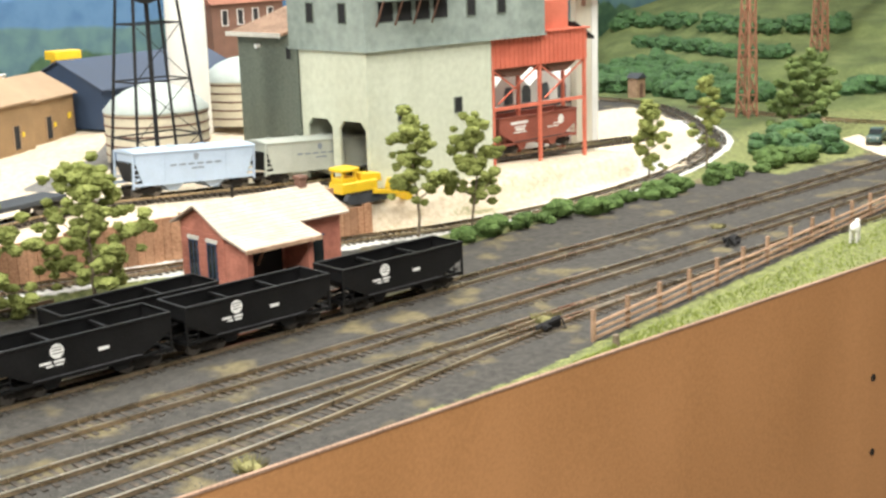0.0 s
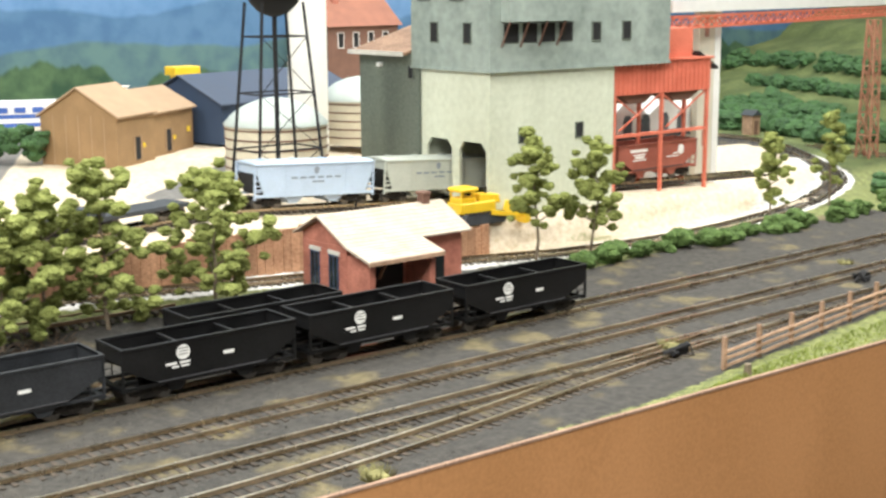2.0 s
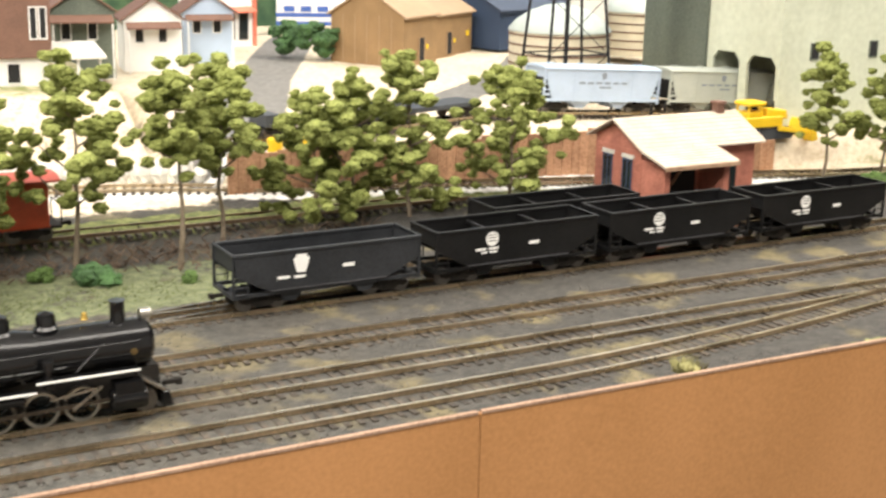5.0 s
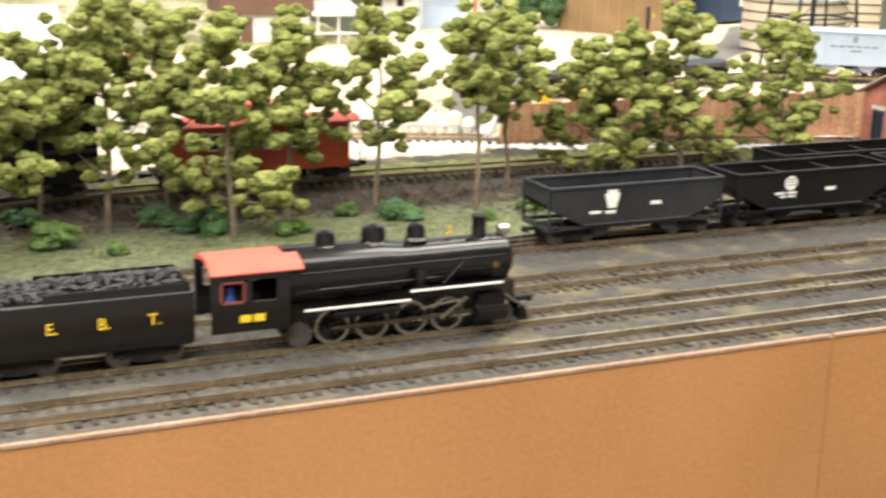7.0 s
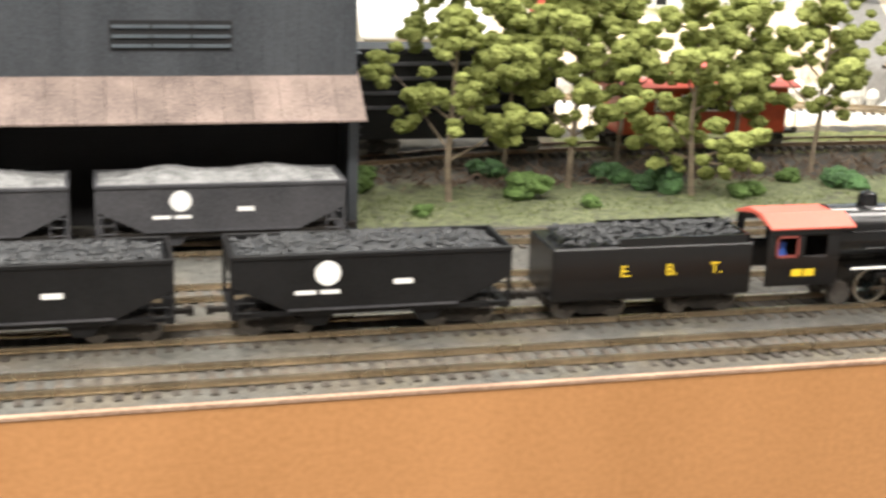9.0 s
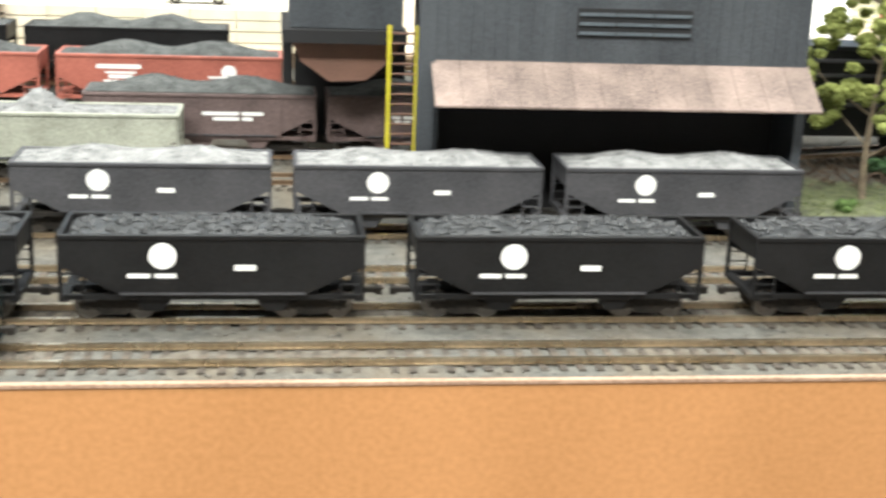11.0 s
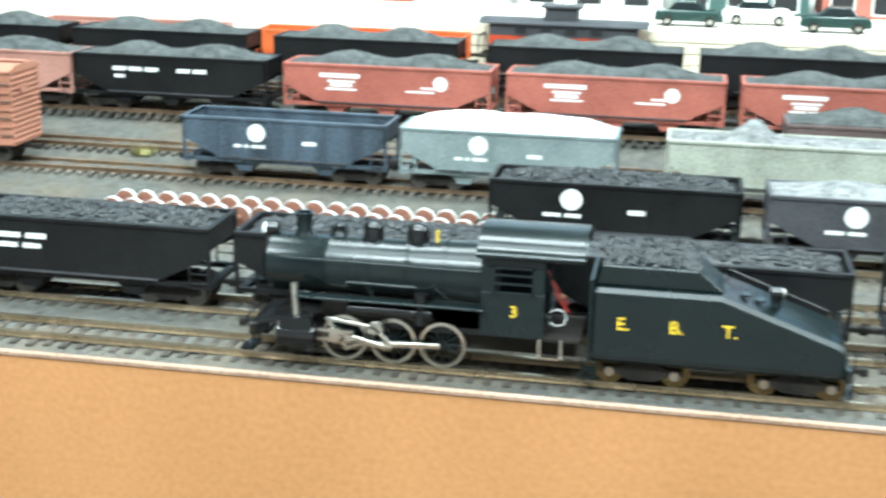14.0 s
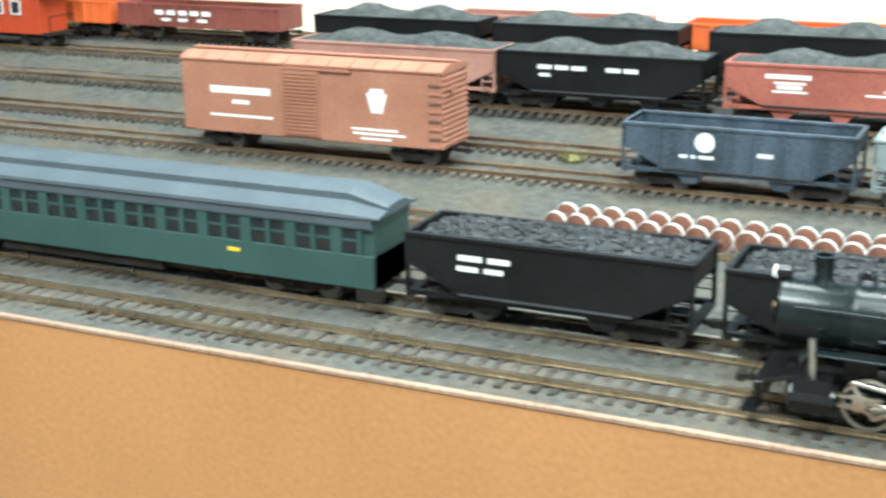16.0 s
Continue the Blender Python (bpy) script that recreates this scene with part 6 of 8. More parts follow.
def tower():
    ob = thing("concrete_tower", "tall green-grey concrete coal tower with weathered upper storey", "industrial building", 0, 0, 0)
    x0, x1, y0, y1, zl, zt = 797, 966, 444, 548, 160, 420
    # lower block with two arched portals for the track in its end wall
    pale = "pale green-grey lower wall"
    for y in (y0, y1 - 3):
        part("lower_wall", G().box(x0, x1, y, y + 3, 0, zl), M_CONC, ob, pale)
    part("lower_wall", G().box(x0, x0 + 3, y0 + 3, y1 - 3, 91, zl), M_CONC, ob, pale)
    for a, b in ((y0 + 3, 449), (489, 500), (539, y1 - 3)):
        part("portal_pier", G().box(x0, x0 + 3, a, b, 0, 91), M_CONC, ob)
    for a, b in ((449, 489), (500, 539)):
        part("portal_haunch", G().prism([(a, 91), (a, 83), (a + 7, 91)], "x", x0, x0 + 3), M_CONC, ob)
        part("portal_haunch", G().prism([(b, 91), (b - 7, 91), (b, 83)], "x", x0, x0 + 3), M_CONC, ob)
    part("lower_wall", G().box(x1 - 3, x1, 505, y1 - 3, 0, zl), M_CONC, ob, pale)
    part("lower_wall", G().box(x1 - 3, x1, y0 + 3, 455, 0, zl), M_CONC, ob, pale)
    part("lower_wall", G().box(x1 - 3, x1, 455, 505, 91, zl), M_CONC, ob, pale)
    part("portal_shade", G().box(x0 + 96, x0 + 98, y0 + 3, y1 - 3, 30, 91), M_DARK, ob)
    part("upper_wall", G().box(x0 - 3, 1046, y0 - 3, y1 + 12, zl, zt), M_CONCDARK, ob, "weathered grey-green upper wall")
    part("ledge", G().box(x0 - 4, 1047, y0 - 4, y1 + 13, zl - 1.5, zl + 1), M_CONCDARK, ob)
    bay = part("bay", G().box(808, 900, y0 - 16, y0 - 3, 206, zt), M_CONCDARK, ob)
    for k in range(4):
        x = 812 + 24 * k
        part("hatch", G().box(x, x + 18, y0 - 3.8, y0 - 3.0, 186, 204), M_DARK, bay)
        part("bracket", G().rod((x - 3, y0 - 15, 206), (x - 3, y0 - 3, 182), 1.0, 4), M_HOUSEBROWN, bay)
    for x in (930, 974):
        window_unit(ob, "y", x, x + 11, 186, 203, y0 - 3)
    for x in (820, 865, 930):
        window_unit(ob, "y", x, x + 11, 232, 248, y0 - (16 if x < 900 else 3))
    for y in (468, 518):
        window_unit(ob, "x", y, y + 10, 186, 204, x0 - 3)
        window_unit(ob, "x", y + 12, y + 30, 226, 262, x0 - 3)
    for x in (835, 912):
        window_unit(ob, "y", x, x + 9, 90, 104, y0)
    # annex walls take the siding darkened for their shaded side
    wing = thing("tower_annex", "olive sided annex with shade in its colour and a low shed roof", "industrial building", 0, 0, 0)
    part("wall", G().box(795, 900, 549, 650, 40, 172), M_CONCSHADE, wing)
    part("roof", G().prism([(787, 171), (787, 174), (900, 208), (900, 205)], "y", 562, 654), M_ANNEXROOF, wing, "brown shed roof", bevel=0.3)
    part("eave_board", G().box(784, 785, 562, 656, 170, 174.5), M_RUBBLE, wing, "pale eave board")
    window_unit(wing, "x", 558, 566, 148, 160, 795)
    w = part("wall_lamp", G().lathe([(-3, 2.4), (2, 2.4), (3, 1.2)], (793, 612, 160), "x", 10), M_HOUSEWHITE, wing, "small white wall lamp")
    bins = thing("loading_trestle", "orange-red timber loading bins on a braced trestle", "trestle", 0, 0, 0)
    part("bin", G().box(969, 1123, 448, 484, 127, 161), M_BINRED, bins, bevel=0.5)
    part("bin_cap", G().box(967, 1125, 445, 486, 161, 163), M_BINRED, bins)
    for k in range(22):
        x = 969 + 153 * k / 22
        part("batten", G().box(x + 0.4, x + 1.6, 446.8, 448, 127, 161), M_BINRED, bins)
    part("head_house", G().box(1047, 1096, 452, 484, 163, 194), M_BINRED, bins, "red block below the conveyor")
    part("lean_roof", G().prism([(1106, 166), (1138, 148), (1138, 151), (1106, 169)], "y", 450, 484), M_DARK, bins)
    for x in (973, 1046, 1120):
        for y in (450, 482):
            part("post", G().box(x - 1.7, x + 1.7, y - 1.7, y + 1.7, 12, 127), M_BINRED, bins)
    for x in (975, 1048):
        part("bin_mouth", G().prism([(x + 6, 127), (x + 64, 127), (x + 46, 117), (x + 24, 117)], "y", 453, 479), M_HOUSEBROWN, bins, "rusty bin mouth")
        part("beam", G().box(x, x + 70, 448.5, 451.5, 83, 86.5), M_BINRED, bins)
        part("brace", G().rod((x + 2, 450, 124), (x + 34, 450, 104), 1.0, 4), M_BINRED, bins)
        part("brace", G().rod((x + 69, 450, 126), (x + 6, 450, 90), 1.0, 4), M_BINRED, bins)
    # the whitewashed shed seen between the posts
    shed = thing("whitewashed_shed", "whitewashed shed with arched openings behind the trestle", "shed", 0, 0, 0)
    part("wall", G().prism([(1000, 14), (1236, 14), (1236, 92), (1206, 112), (1176, 92), (1148, 112), (1118, 92), (1086, 116), (1056, 92), (1028, 112), (1000, 92)], "y", 532, 560), M_HOUSEWHITE, shed)
    for x in (1022, 1050, 1082, 1112, 1144, 1174, 1206):
        part("arch", G().prism([(x - 7, 74), (x + 7, 74), (x + 7, 88), (x + 4, 94), (x - 4, 94), (x - 7, 88)], "y", 531, 532), M_COACHROOF, shed, "grey arched opening")
    part("string_course", G().box(1000, 1236, 529.5, 532, 66, 70), M_BLDGREY, shed)
    pier = thing("white_pier", "tall whitewashed pier beside the loading bins", "pier", 0, 0, 0)
    part("shaft", G().box(1188, 1216, 520, 529, 0, 330), M_CREAMWALL, pier)
    part("pilaster", G().box(1219, 1230, 522, 530, 0, 330), M_HOUSEWHITE, pier)
    for k in range(4):
        part("slit", G().box(1198, 1205, 519.4, 520, 52 + 64 * k, 70 + 64 * k), M_PINKCAR, pier, "faded red slit")
    conv = thing("conveyor_bridge", "orange-red truss conveyor gallery with white panels", "conveyor", 0, 0, 0)
    p, q = Vector((1096, 482, 204)), Vector((2350, 780, 208))
    d = (q - p)
    for off, zz in ((0, 0), (0, -12), (22, 0), (22, -12)):
        part("chord", G().rod(p + Vector((0, off, zz)), q + Vector((0, off, zz)), 1.7, 4), M_BINRED, conv)
    n = 60
    for k in range(n):
        a, b = p + d * (k / n), p + d * ((k + 1) / n)
        up = Vector((0, 0, -12))
        part("lattice", G().rod(a, b + up, 0.9, 4).rod(a + up, b, 0.9, 4).rod(a, a + up, 1.0, 4), M_BINRED, conv)
    part("gallery", G().prism([(p.x, p.y), (q.x, q.y), (q.x, q.y + 22), (p.x, p.y + 22)], "z", 209.5, 223), M_HOUSEWHITE, conv, "white gallery panel")
    for x, y, h in ((1651, 590, 200), (2036, 702, 150)):
        zb = level1(x, y)
        m = thing("lattice_tower", "rust-red lattice tower carrying the conveyor", "lattice tower", x, y, zb, group="conveyor towers")
        h = 190 - zb
        w0, w1 = 11, 6.5
        for sx in (-1, 1):
            for sy in (-1, 1):
                part("leg", G().rod((sx * w0, sy * w0, -6), (sx * w1, sy * w1, h), 1.7, 4), M_TOWERRUST, m)
        for k in range(6):
            t0, t1 = k / 6, (k + 1) / 6
            a, b = w0 + (w1 - w0) * t0, w0 + (w1 - w0) * t1
            for sy in (-1, 1):
                for p0, p1 in (((-a, sy * a, h * t0), (b, sy * b, h * t1)), ((a, sy * a, h * t0), (-b, sy * b, h * t1)), ((-b, sy * b, h * t1), (b, sy * b, h * t1)),
                               ((sy * a, -a, h * t0), (sy * b, b, h * t1)), ((sy * b, -b, h * t1), (sy * b, b, h * t1))):
                    part("brace", G().rod(p0, p1, 0.9, 4), M_TOWERRUST, m)


def covered_hopper(label, material, x, L, group="covered hoppers"):
    ob = thing("covered_hopper", label, "hopper car", 0, 0, 0, group=group)
    down = (siding(x + 20) - siding(x - 20)).normalized()
    ob.matrix_basis = mm(x, siding(x).y, siding(x).z) @ Matrix.Rotation(-math.asin(down.z), 4, "Y")
    h, W = L / 2, 34
    g = G()
    g.prism([(-h + 2, 40), (h - 2, 40), (h - 3, 31), (h - 10, 13), (-h + 10, 13), (-h + 3, 31)], "y", -W / 2, W / 2)
    part("body", g, material, ob)
    part("roof", G().prism([(-W / 2 - 1, 40), (-W / 2 - 1, 41), (-8, 43), (8, 43), (W / 2 + 1, 41), (W / 2 + 1, 40)], "x", -h, h), material, ob, bevel=0.2)
    for k in range(4):
        part("hatch", G().lathe([(0, 4), (1.2, 4)], (-h + L * (k + 0.5) / 4, 0, 43), "z", 10), material, ob)
    for s in (-1, 1):
        for q in (-1, 1):
            part("corner_post", G().box(s * h - (1.5 if s > 0 else 0), s * h + (1.5 if s < 0 else 0), q * 16 - 1, q * 16 + 1, 9, 40), material, ob)
            for k in range(6):
                a, b = sorted((s * h, s * (h - 7)))
                part("rung", G().box(a, b, q * 16.5 - 0.4, q * 16.5 + 0.4, 11 + 5 * k, 12 + 5 * k), material, ob)
        truck(ob, s * (h - 18))
        coupler(ob, s * h, s)
    for xx in (-22, 22):
        part("bay", G().prism([(xx - 12, 11), (xx + 12, 11), (xx + 4, 4.5), (xx - 4, 4.5)], "y", -13, 13), material, ob)
    part("centre_sill", G().box(-h, h, -4, 4, 8, 11), M_UNDER, ob)
    for q in (-1, 1):
        part("side_sill", G().box(-h, h, q * 16.4 - 0.7, q * 16.4 + 0.7, 11, 13.6), material, ob)
        for s in (-1, 1):
            part("end_rail", G().box(*sorted((s * (h - 9), s * h)), q * 16.6 - 0.4, q * 16.6 + 0.4, 17.5, 18.6), material, ob)
    for s in (-1, 1):
        # end slopes get near-black colour for the shade under the car ends
        part("end_slope", G().prism([(s * (h - 1.6), 31), (s * (h - 9), 13), (s * (h - 10), 13), (s * (h - 3), 32)], "y", -W / 2 + 0.8, W / 2 - 0.8), M_DARK, ob, "slope sheet coloured near-black for its shade")
    for k in range(1, 4):
        part("side_seam", G().box(-h + L * k / 4 - 0.25, -h + L * k / 4 + 0.25, -W / 2 - 0.25, -W / 2, 13.6, 39.6), material, ob)
    bars(ob, [(-24 + 9.5 * i, 28, 6.5, 1.7) for i in range(6)] + [(2, 24, 13, 1.6)], M_GREYLETTER, -W / 2 - 0.1)
    badge(ob, 0, 34.5, 3.0, -W / 2 - 0.2, M_GREYLETTER, "key")
    return ob


def tan_house():
    ob = thing("tan_building", "plain tan card building with gabled roof", "building", 597, 823, 46, 34)
    D, ez, az = 94.0, 57.0, 86.0
    part("wall", G().box(0, 80, 0, D, 0, ez).prism([(0, ez), (D, ez), (D / 2, az)], "x", 0, 80), M_TANWALL, ob)
    for y0, sg in ((0, -1), (D, 1)):
        part("roof", G().prism([(D / 2, az), (D / 2, az + 2.4), (y0 + sg * 4, ez - 0.2), (y0 + sg * 4, ez - 2.6)], "x", -3, 83), M_TANROOF, ob, "paler tan roof", bevel=0.3)
    part("wing_wall", G().box(80, 186, 6, 88, 0, ez - 3).prism([(6, ez - 3), (88, ez - 3), (47, az - 10)], "x", 80, 186), M_TANWALL, ob)
    for y0, sg in ((6, -1), (88, 1)):
        part("wing_roof", G().prism([(47, az - 10), (47, az - 8), (y0 + sg * 4, ez - 3.6), (y0 + sg * 4, ez - 6)], "x", 83, 190), M_TANROOF, ob, bevel=0.3)
    for x, y in ((36, 0), (118, 6)):
        d = part("door", G().box(x, x + 12, y - 0.8, y + 0.2, 6, 31), M_DARK, ob, "narrow dark doorway")
        part("door_frame", G().box(x - 1.2, x, y - 1.2, y, 6, 32).box(x + 12, x + 13.2, y - 1.2, y, 6, 32), M_TANROOF, d)
        part("notice", G().box(x + 18, x + 22, y - 1.0, y + 0.2, 18, 23), M_YELLOW, ob, "small yellow notice")
    part("notice", G().box(170, 176, 4.6, 6, 24, 30), M_YELLOW, ob, "small yellow notice")
    for k in range(1, 6):
        part("wall_seam", G().box(-0.3, 0, D * k / 6 - 0.3, D * k / 6 + 0.3, 0, ez), M_TANROOF, ob)
    for x in (20, 58):
        part("roof_vent", G().lathe([(0, 3.5), (6, 3.5), (8, 6), (9, 6)], (x + 62, 58, az - 14), "z", 10), M_HOUSEWHITE, ob, "white roof vent")


def far_town():
    nb = thing("navy_building", "long navy blue metal building with low gable roof", "building", 772, 905, 52, 14)
    part("wall", G().box(0, 250, 0, 140, 0, 50).prism([(0, 50), (140, 50), (70, 80)], "x", 0, 250), M_NAVY, nb)
    for y0, sg in ((0, -1), (140, 1)):
        part("roof", G().prism([(70, 80), (70, 82), (y0 + sg * 6, 49), (y0 + sg * 6, 46.5)], "x", -5, 255), M_NAVYROOF, nb, "slate blue roof", bevel=0.3)
    for x in (34, 150):
        part("window", G().box(x, x + 10, -0.7, 0.1, 18, 36), M_HOUSEWHITE, nb)
    sl = thing("silo", "tall plain white silo", "silo", 828, 800, 50)
    part("shell", G().lathe([(0, 23), (330, 23), (336, 20)], (0, 0, 0), "z", 28), M_SILO, sl, smooth=True)
    for x, y, r, zb in ((714, 690, 53.5, 46), (922, 828, 50, 52)):
        tk = thing("domed_tank", "cream storage tank with bands and grey-green dome", "storage tank", x, y, zb, group="domed tanks")
        part("shell", G().lathe([(0, r), (52, r)], (0, 0, 0), "z", 36), M_TANKSIDE, tk, smooth=True)
        for k in range(5):
            part("band", G().lathe([(8 + 10 * k, r + 0.9), (9.6 + 10 * k, r + 0.9)], (0, 0, 0), "z", 36), M_HOUSEBROWN, tk, "dark steel band")
        part("dome", G().lathe([(52, r + 1.5), (54, r + 1), (63, r * 0.86), (72, r * 0.6), (78, r * 0.3), (80, 2)], (0, 0, 0), "z", 36), M_TANKDOME, tk, smooth=True)
    wt = thing("water_tower", "black steel water tower on four braced legs", "water tower", 634, 560, 38)
    for sx in (-1, 1):
        for sy in (-1, 1):
            part("leg", G().rod((sx * 38, sy * 25, 0), (sx * 22, sy * 15, 187), 1.5, 6), M_DARK, wt)
    for z, w in ((52, 33.6), (104, 29.1), (156, 24.7)):
        g = G()
        for s in (-1, 1):
            g.rod((-w, s * w * 0.66, z), (w, s * w * 0.66, z), 1.0, 4).rod((s * w, -w * 0.66, z), (s * w, w * 0.66, z), 1.0, 4)
        part("girt", g, M_DARK, wt)
    part("riser", G().rod((0, 0, 0), (0, 0, 184), 2.2, 8), M_DARK, wt)
    for z0, z1, w0, w1 in ((2, 52, 38, 33.6), (52, 104, 33.6, 29.1), (104, 156, 29.1, 24.7)):
        for sg in (-1, 1):
            part("cross_brace", G().rod((-sg * w0, -0.66 * w0, z0), (sg * w1, -0.66 * w1, z1), 0.45, 4), M_DARK, wt)
    part("tank", G().lathe([(174, 4), (178, 14), (186, 22), (192, 25), (254, 25), (276, 3)], (0, 0, 0), "z", 24), M_DARK, wt, smooth=True)
    part("balcony", G().lathe([(191, 29), (192.5, 29)], (0, 0, 0), "z", 24), M_DARK, wt)
    fh = thing("factory_house", "brown brick mill with a brown-red roof", "building", 1118, 1180, 110, 8)
    part("wall", G().box(0, 150, 0, 90, -50, 72), M_HOUSEBROWN, fh)
    part("roof", G().prism([(-5, 70), (95, 70), (45, 118)], "x", -5, 156), M_MILLROOF, fh, "brown-red roof")
    for k in range(4):
        window_unit(fh, "y", 20 + 32 * k, 31 + 32 * k, 38, 60, 0, M_HOUSEWHITE)
    part("chimney", G().box(38, 50, 30, 42, 70, 140), M_BRICK, fh)
    tr = thing("trailer", "white and blue office trailer", "trailer", 585, 1165, level1(620, 1165) + 10, -22)
    part("body", G().box(0, 120, 0, 34, 4, 36), M_HOUSEWHITE, tr, bevel=1.5)
    part("stripe", G().box(-0.4, 120.4, -0.4, 34.4, 15, 20).box(-0.4, 120.4, -0.4, 34.4, 4, 9), M_BLUE, tr, "blue stripe")
    for k in range(5):
        part("window", G().box(10 + 22 * k, 24 + 22 * k, -0.8, 0, 22, 29), M_BLUE, tr)
    yb = thing("yellow_machine", "yellow excavator cab above the roofs", "machine", 842, 1150, 120)
    part("cab", G().box(0, 40, 0, 30, 0, 12).box(6, 34, 4, 26, -60, 0), M_DOZER, yb, bevel=1)


def store_front():
    z = level1(495, 1050)
    ob = thing("false_front_store", "white store with stepped red false front", "store", 445, 1046, z, 12)
    part("wall", G().box(0, 66, 0, 60, 0, 64), M_HOUSEWHITE, ob)
    part("false_front", G().prism([(-2, 0), (68, 0), (68, 70), (56, 70), (54, 80), (44, 84), (40, 94), (26, 94), (22, 84), (12, 80), (10, 70), (-2, 70)], "y", -3, 0), M_HOUSEWHITE, ob)
    for p, q in (((-3, 70), (10, 70)), ((10, 70), (12, 81)), ((12, 81), (22, 85)), ((22, 85), (26, 95)), ((26, 95), (40, 95)), ((40, 95), (44, 85)), ((44, 85), (54, 81)), ((54, 81), (56, 70)), ((56, 70), (69, 70)), ((-2, 0), (-2, 70)), ((68, 0), (68, 70))):
        part("red_trim", bar(G(), p, q, -5, -3, 5.0), M_BINRED, ob)
    for x in (8, 27, 46):
        part("window", G().box(x, x + 13, -3.8, -3.0, 8, 40), M_GLASSDARK, ob)
    part("canopy", G().prism([(-3, 48), (-14, 43), (-14, 41.5), (-3, 45)], "x", 0, 66), M_BINRED, ob)


def bulldozer():
    ob = thing("bulldozer", "bright yellow toy-like bulldozer on the quarry edge", "bulldozer", 744, 436, 20, -2)
    ob.scale = (0.8, 0.8, 0.78)
    part("body", G().box(2, 56, -13, 13, 14, 27), M_DOZER, ob, bevel=1.2)
    part("engine_hood", G().prism([(34, 27), (34, 36), (64, 33), (66, 22)], "y", -9, 9), M_DOZER, ob, bevel=1)
    part("seat_box", G().box(4, 28, -10, 10, 27, 33), M_DOZER, ob, bevel=1)
    for x in (6, 24):
        for s in (-1, 1):
            part("canopy_post", G().box(x - 1, x + 1, s * 10 - 1, s * 10 + 1, 27, 41), M_DOZER, ob)
    part("canopy", G().box(2, 30, -13, 13, 40, 45), M_DOZER, ob, "thick yellow canopy", bevel=1.5)
    part("exhaust", G().lathe([(0, 1.2), (9, 1.2)], (50, 0, 34), "z", 8), M_UNDER, ob)
    for s in (-1, 1):
        cr = part("crawler", G().prism([(8, 1), (2, 7), (6, 14), (62, 14), (68, 7), (63, 1)], "y", *sorted((s * 13, s * 21))), M_BLDGREY, ob, "dark grey crawler track", bevel=0.8)
        for k in range(9):
            part("crawler_pad", G().box(9 + 6 * k, 13 + 6 * k, *sorted((s * 12.5, s * 21.6)), 13.6, 14.9), M_UNDER, cr)
        part("push_arm", G().prism([(40, 12), (92, 4), (92, 9), (40, 18)], "y", *sorted((s * 22, s * 25))), M_DOZER, ob, bevel=0.5)
    part("blade", G().prism([(88, -3), (97, -1), (93, 10), (96, 20), (91, 20), (87, 9)], "y", -29, 29), M_DOZER, ob, "curved yellow blade", bevel=0.5)


def white_house(x, y, z, rz, w, d, h, wall, roof, label):
    ob = thing("town_house", label, "house", x, y, z, rz, group="town houses")
    part("wall", G().box(0, w, 0, d, -20, h).prism([(0, h), (w, h), (w / 2, h + w * 0.32)], "y", 0, d), wall, ob)
    for s in (0, 1):
        x0, sg = (0, -1) if s == 0 else (w, 1)
        part("roof", G().prism([(w / 2, h + w * 0.32), (w / 2, h + w * 0.32 + 2), (x0 + sg * 4, h - 1.5), (x0 + sg * 4, h - 3.8)], "y", -4, d + 4), roof, ob, bevel=0.3)
    for k in range(2):
        a = w * (0.2 + 0.4 * k)
        window_unit(ob, "y", a, a + 8, h * 0.4, h * 0.4 + 15, 0, M_HOUSEWHITE)
    part("porch_roof", G().prism([(-2, h * 0.9), (-14, h * 0.78), (-14, h * 0.74), (-2, h * 0.85)], "x", 2, w - 2), roof, ob)
    for a in (3, w - 4):
        part("porch_post", G().box(a, a + 1.5, -13, -11.5, -20, h * 0.76), M_HOUSEWHITE, ob)
    return ob


def brown_house():
    ob = thing("town_house", "town house with white lower storey and brown upper storey", "house", 100, 690, 44, -4, group="town houses")
    part("lower_wall", G().box(0, 78, 0, 62, 0, 45), M_HOUSEWHITE, ob, "whitewashed lower storey")
    part("upper_wall", G().box(-3, 81, -4, 66, 45, 104), M_HOUSEBROWN, ob, "dark brown upper storey", bevel=0.4)
    part("roof", G().prism([(-6, 104), (68, 104), (31, 126)], "x", -6, 84), M_HOUSEBROWN, ob, bevel=0.3)
    part("door", G().box(16, 26, -0.8, 0, 20, 42), M_HOUSEBROWN, ob)
    window_unit(ob, "y", 44, 54, 24, 40, 0, M_HOUSEWHITE)
    for x in (64, 72):
        window_unit(ob, "y", x, x + 5, 62, 88, -4, M_HOUSEWHITE)
    porch = part("porch", G().box(79, 122, -10, 40, 0, 18), M_RUBBLE, ob, "pale porch floor")
    part("porch_roof", G().prism([(-14, 44), (44, 52), (44, 54), (-14, 46)], "x", 78, 126), M_RUBBLE, porch)
    for x in (82, 101, 120):
        part("post", G().box(x, x + 2, -10, -8, 18, 44), M_HOUSEWHITE, porch)
    part("picket", G().box(80, 122, -11.5, -10.5, 28, 30), M_HOUSEWHITE, porch)


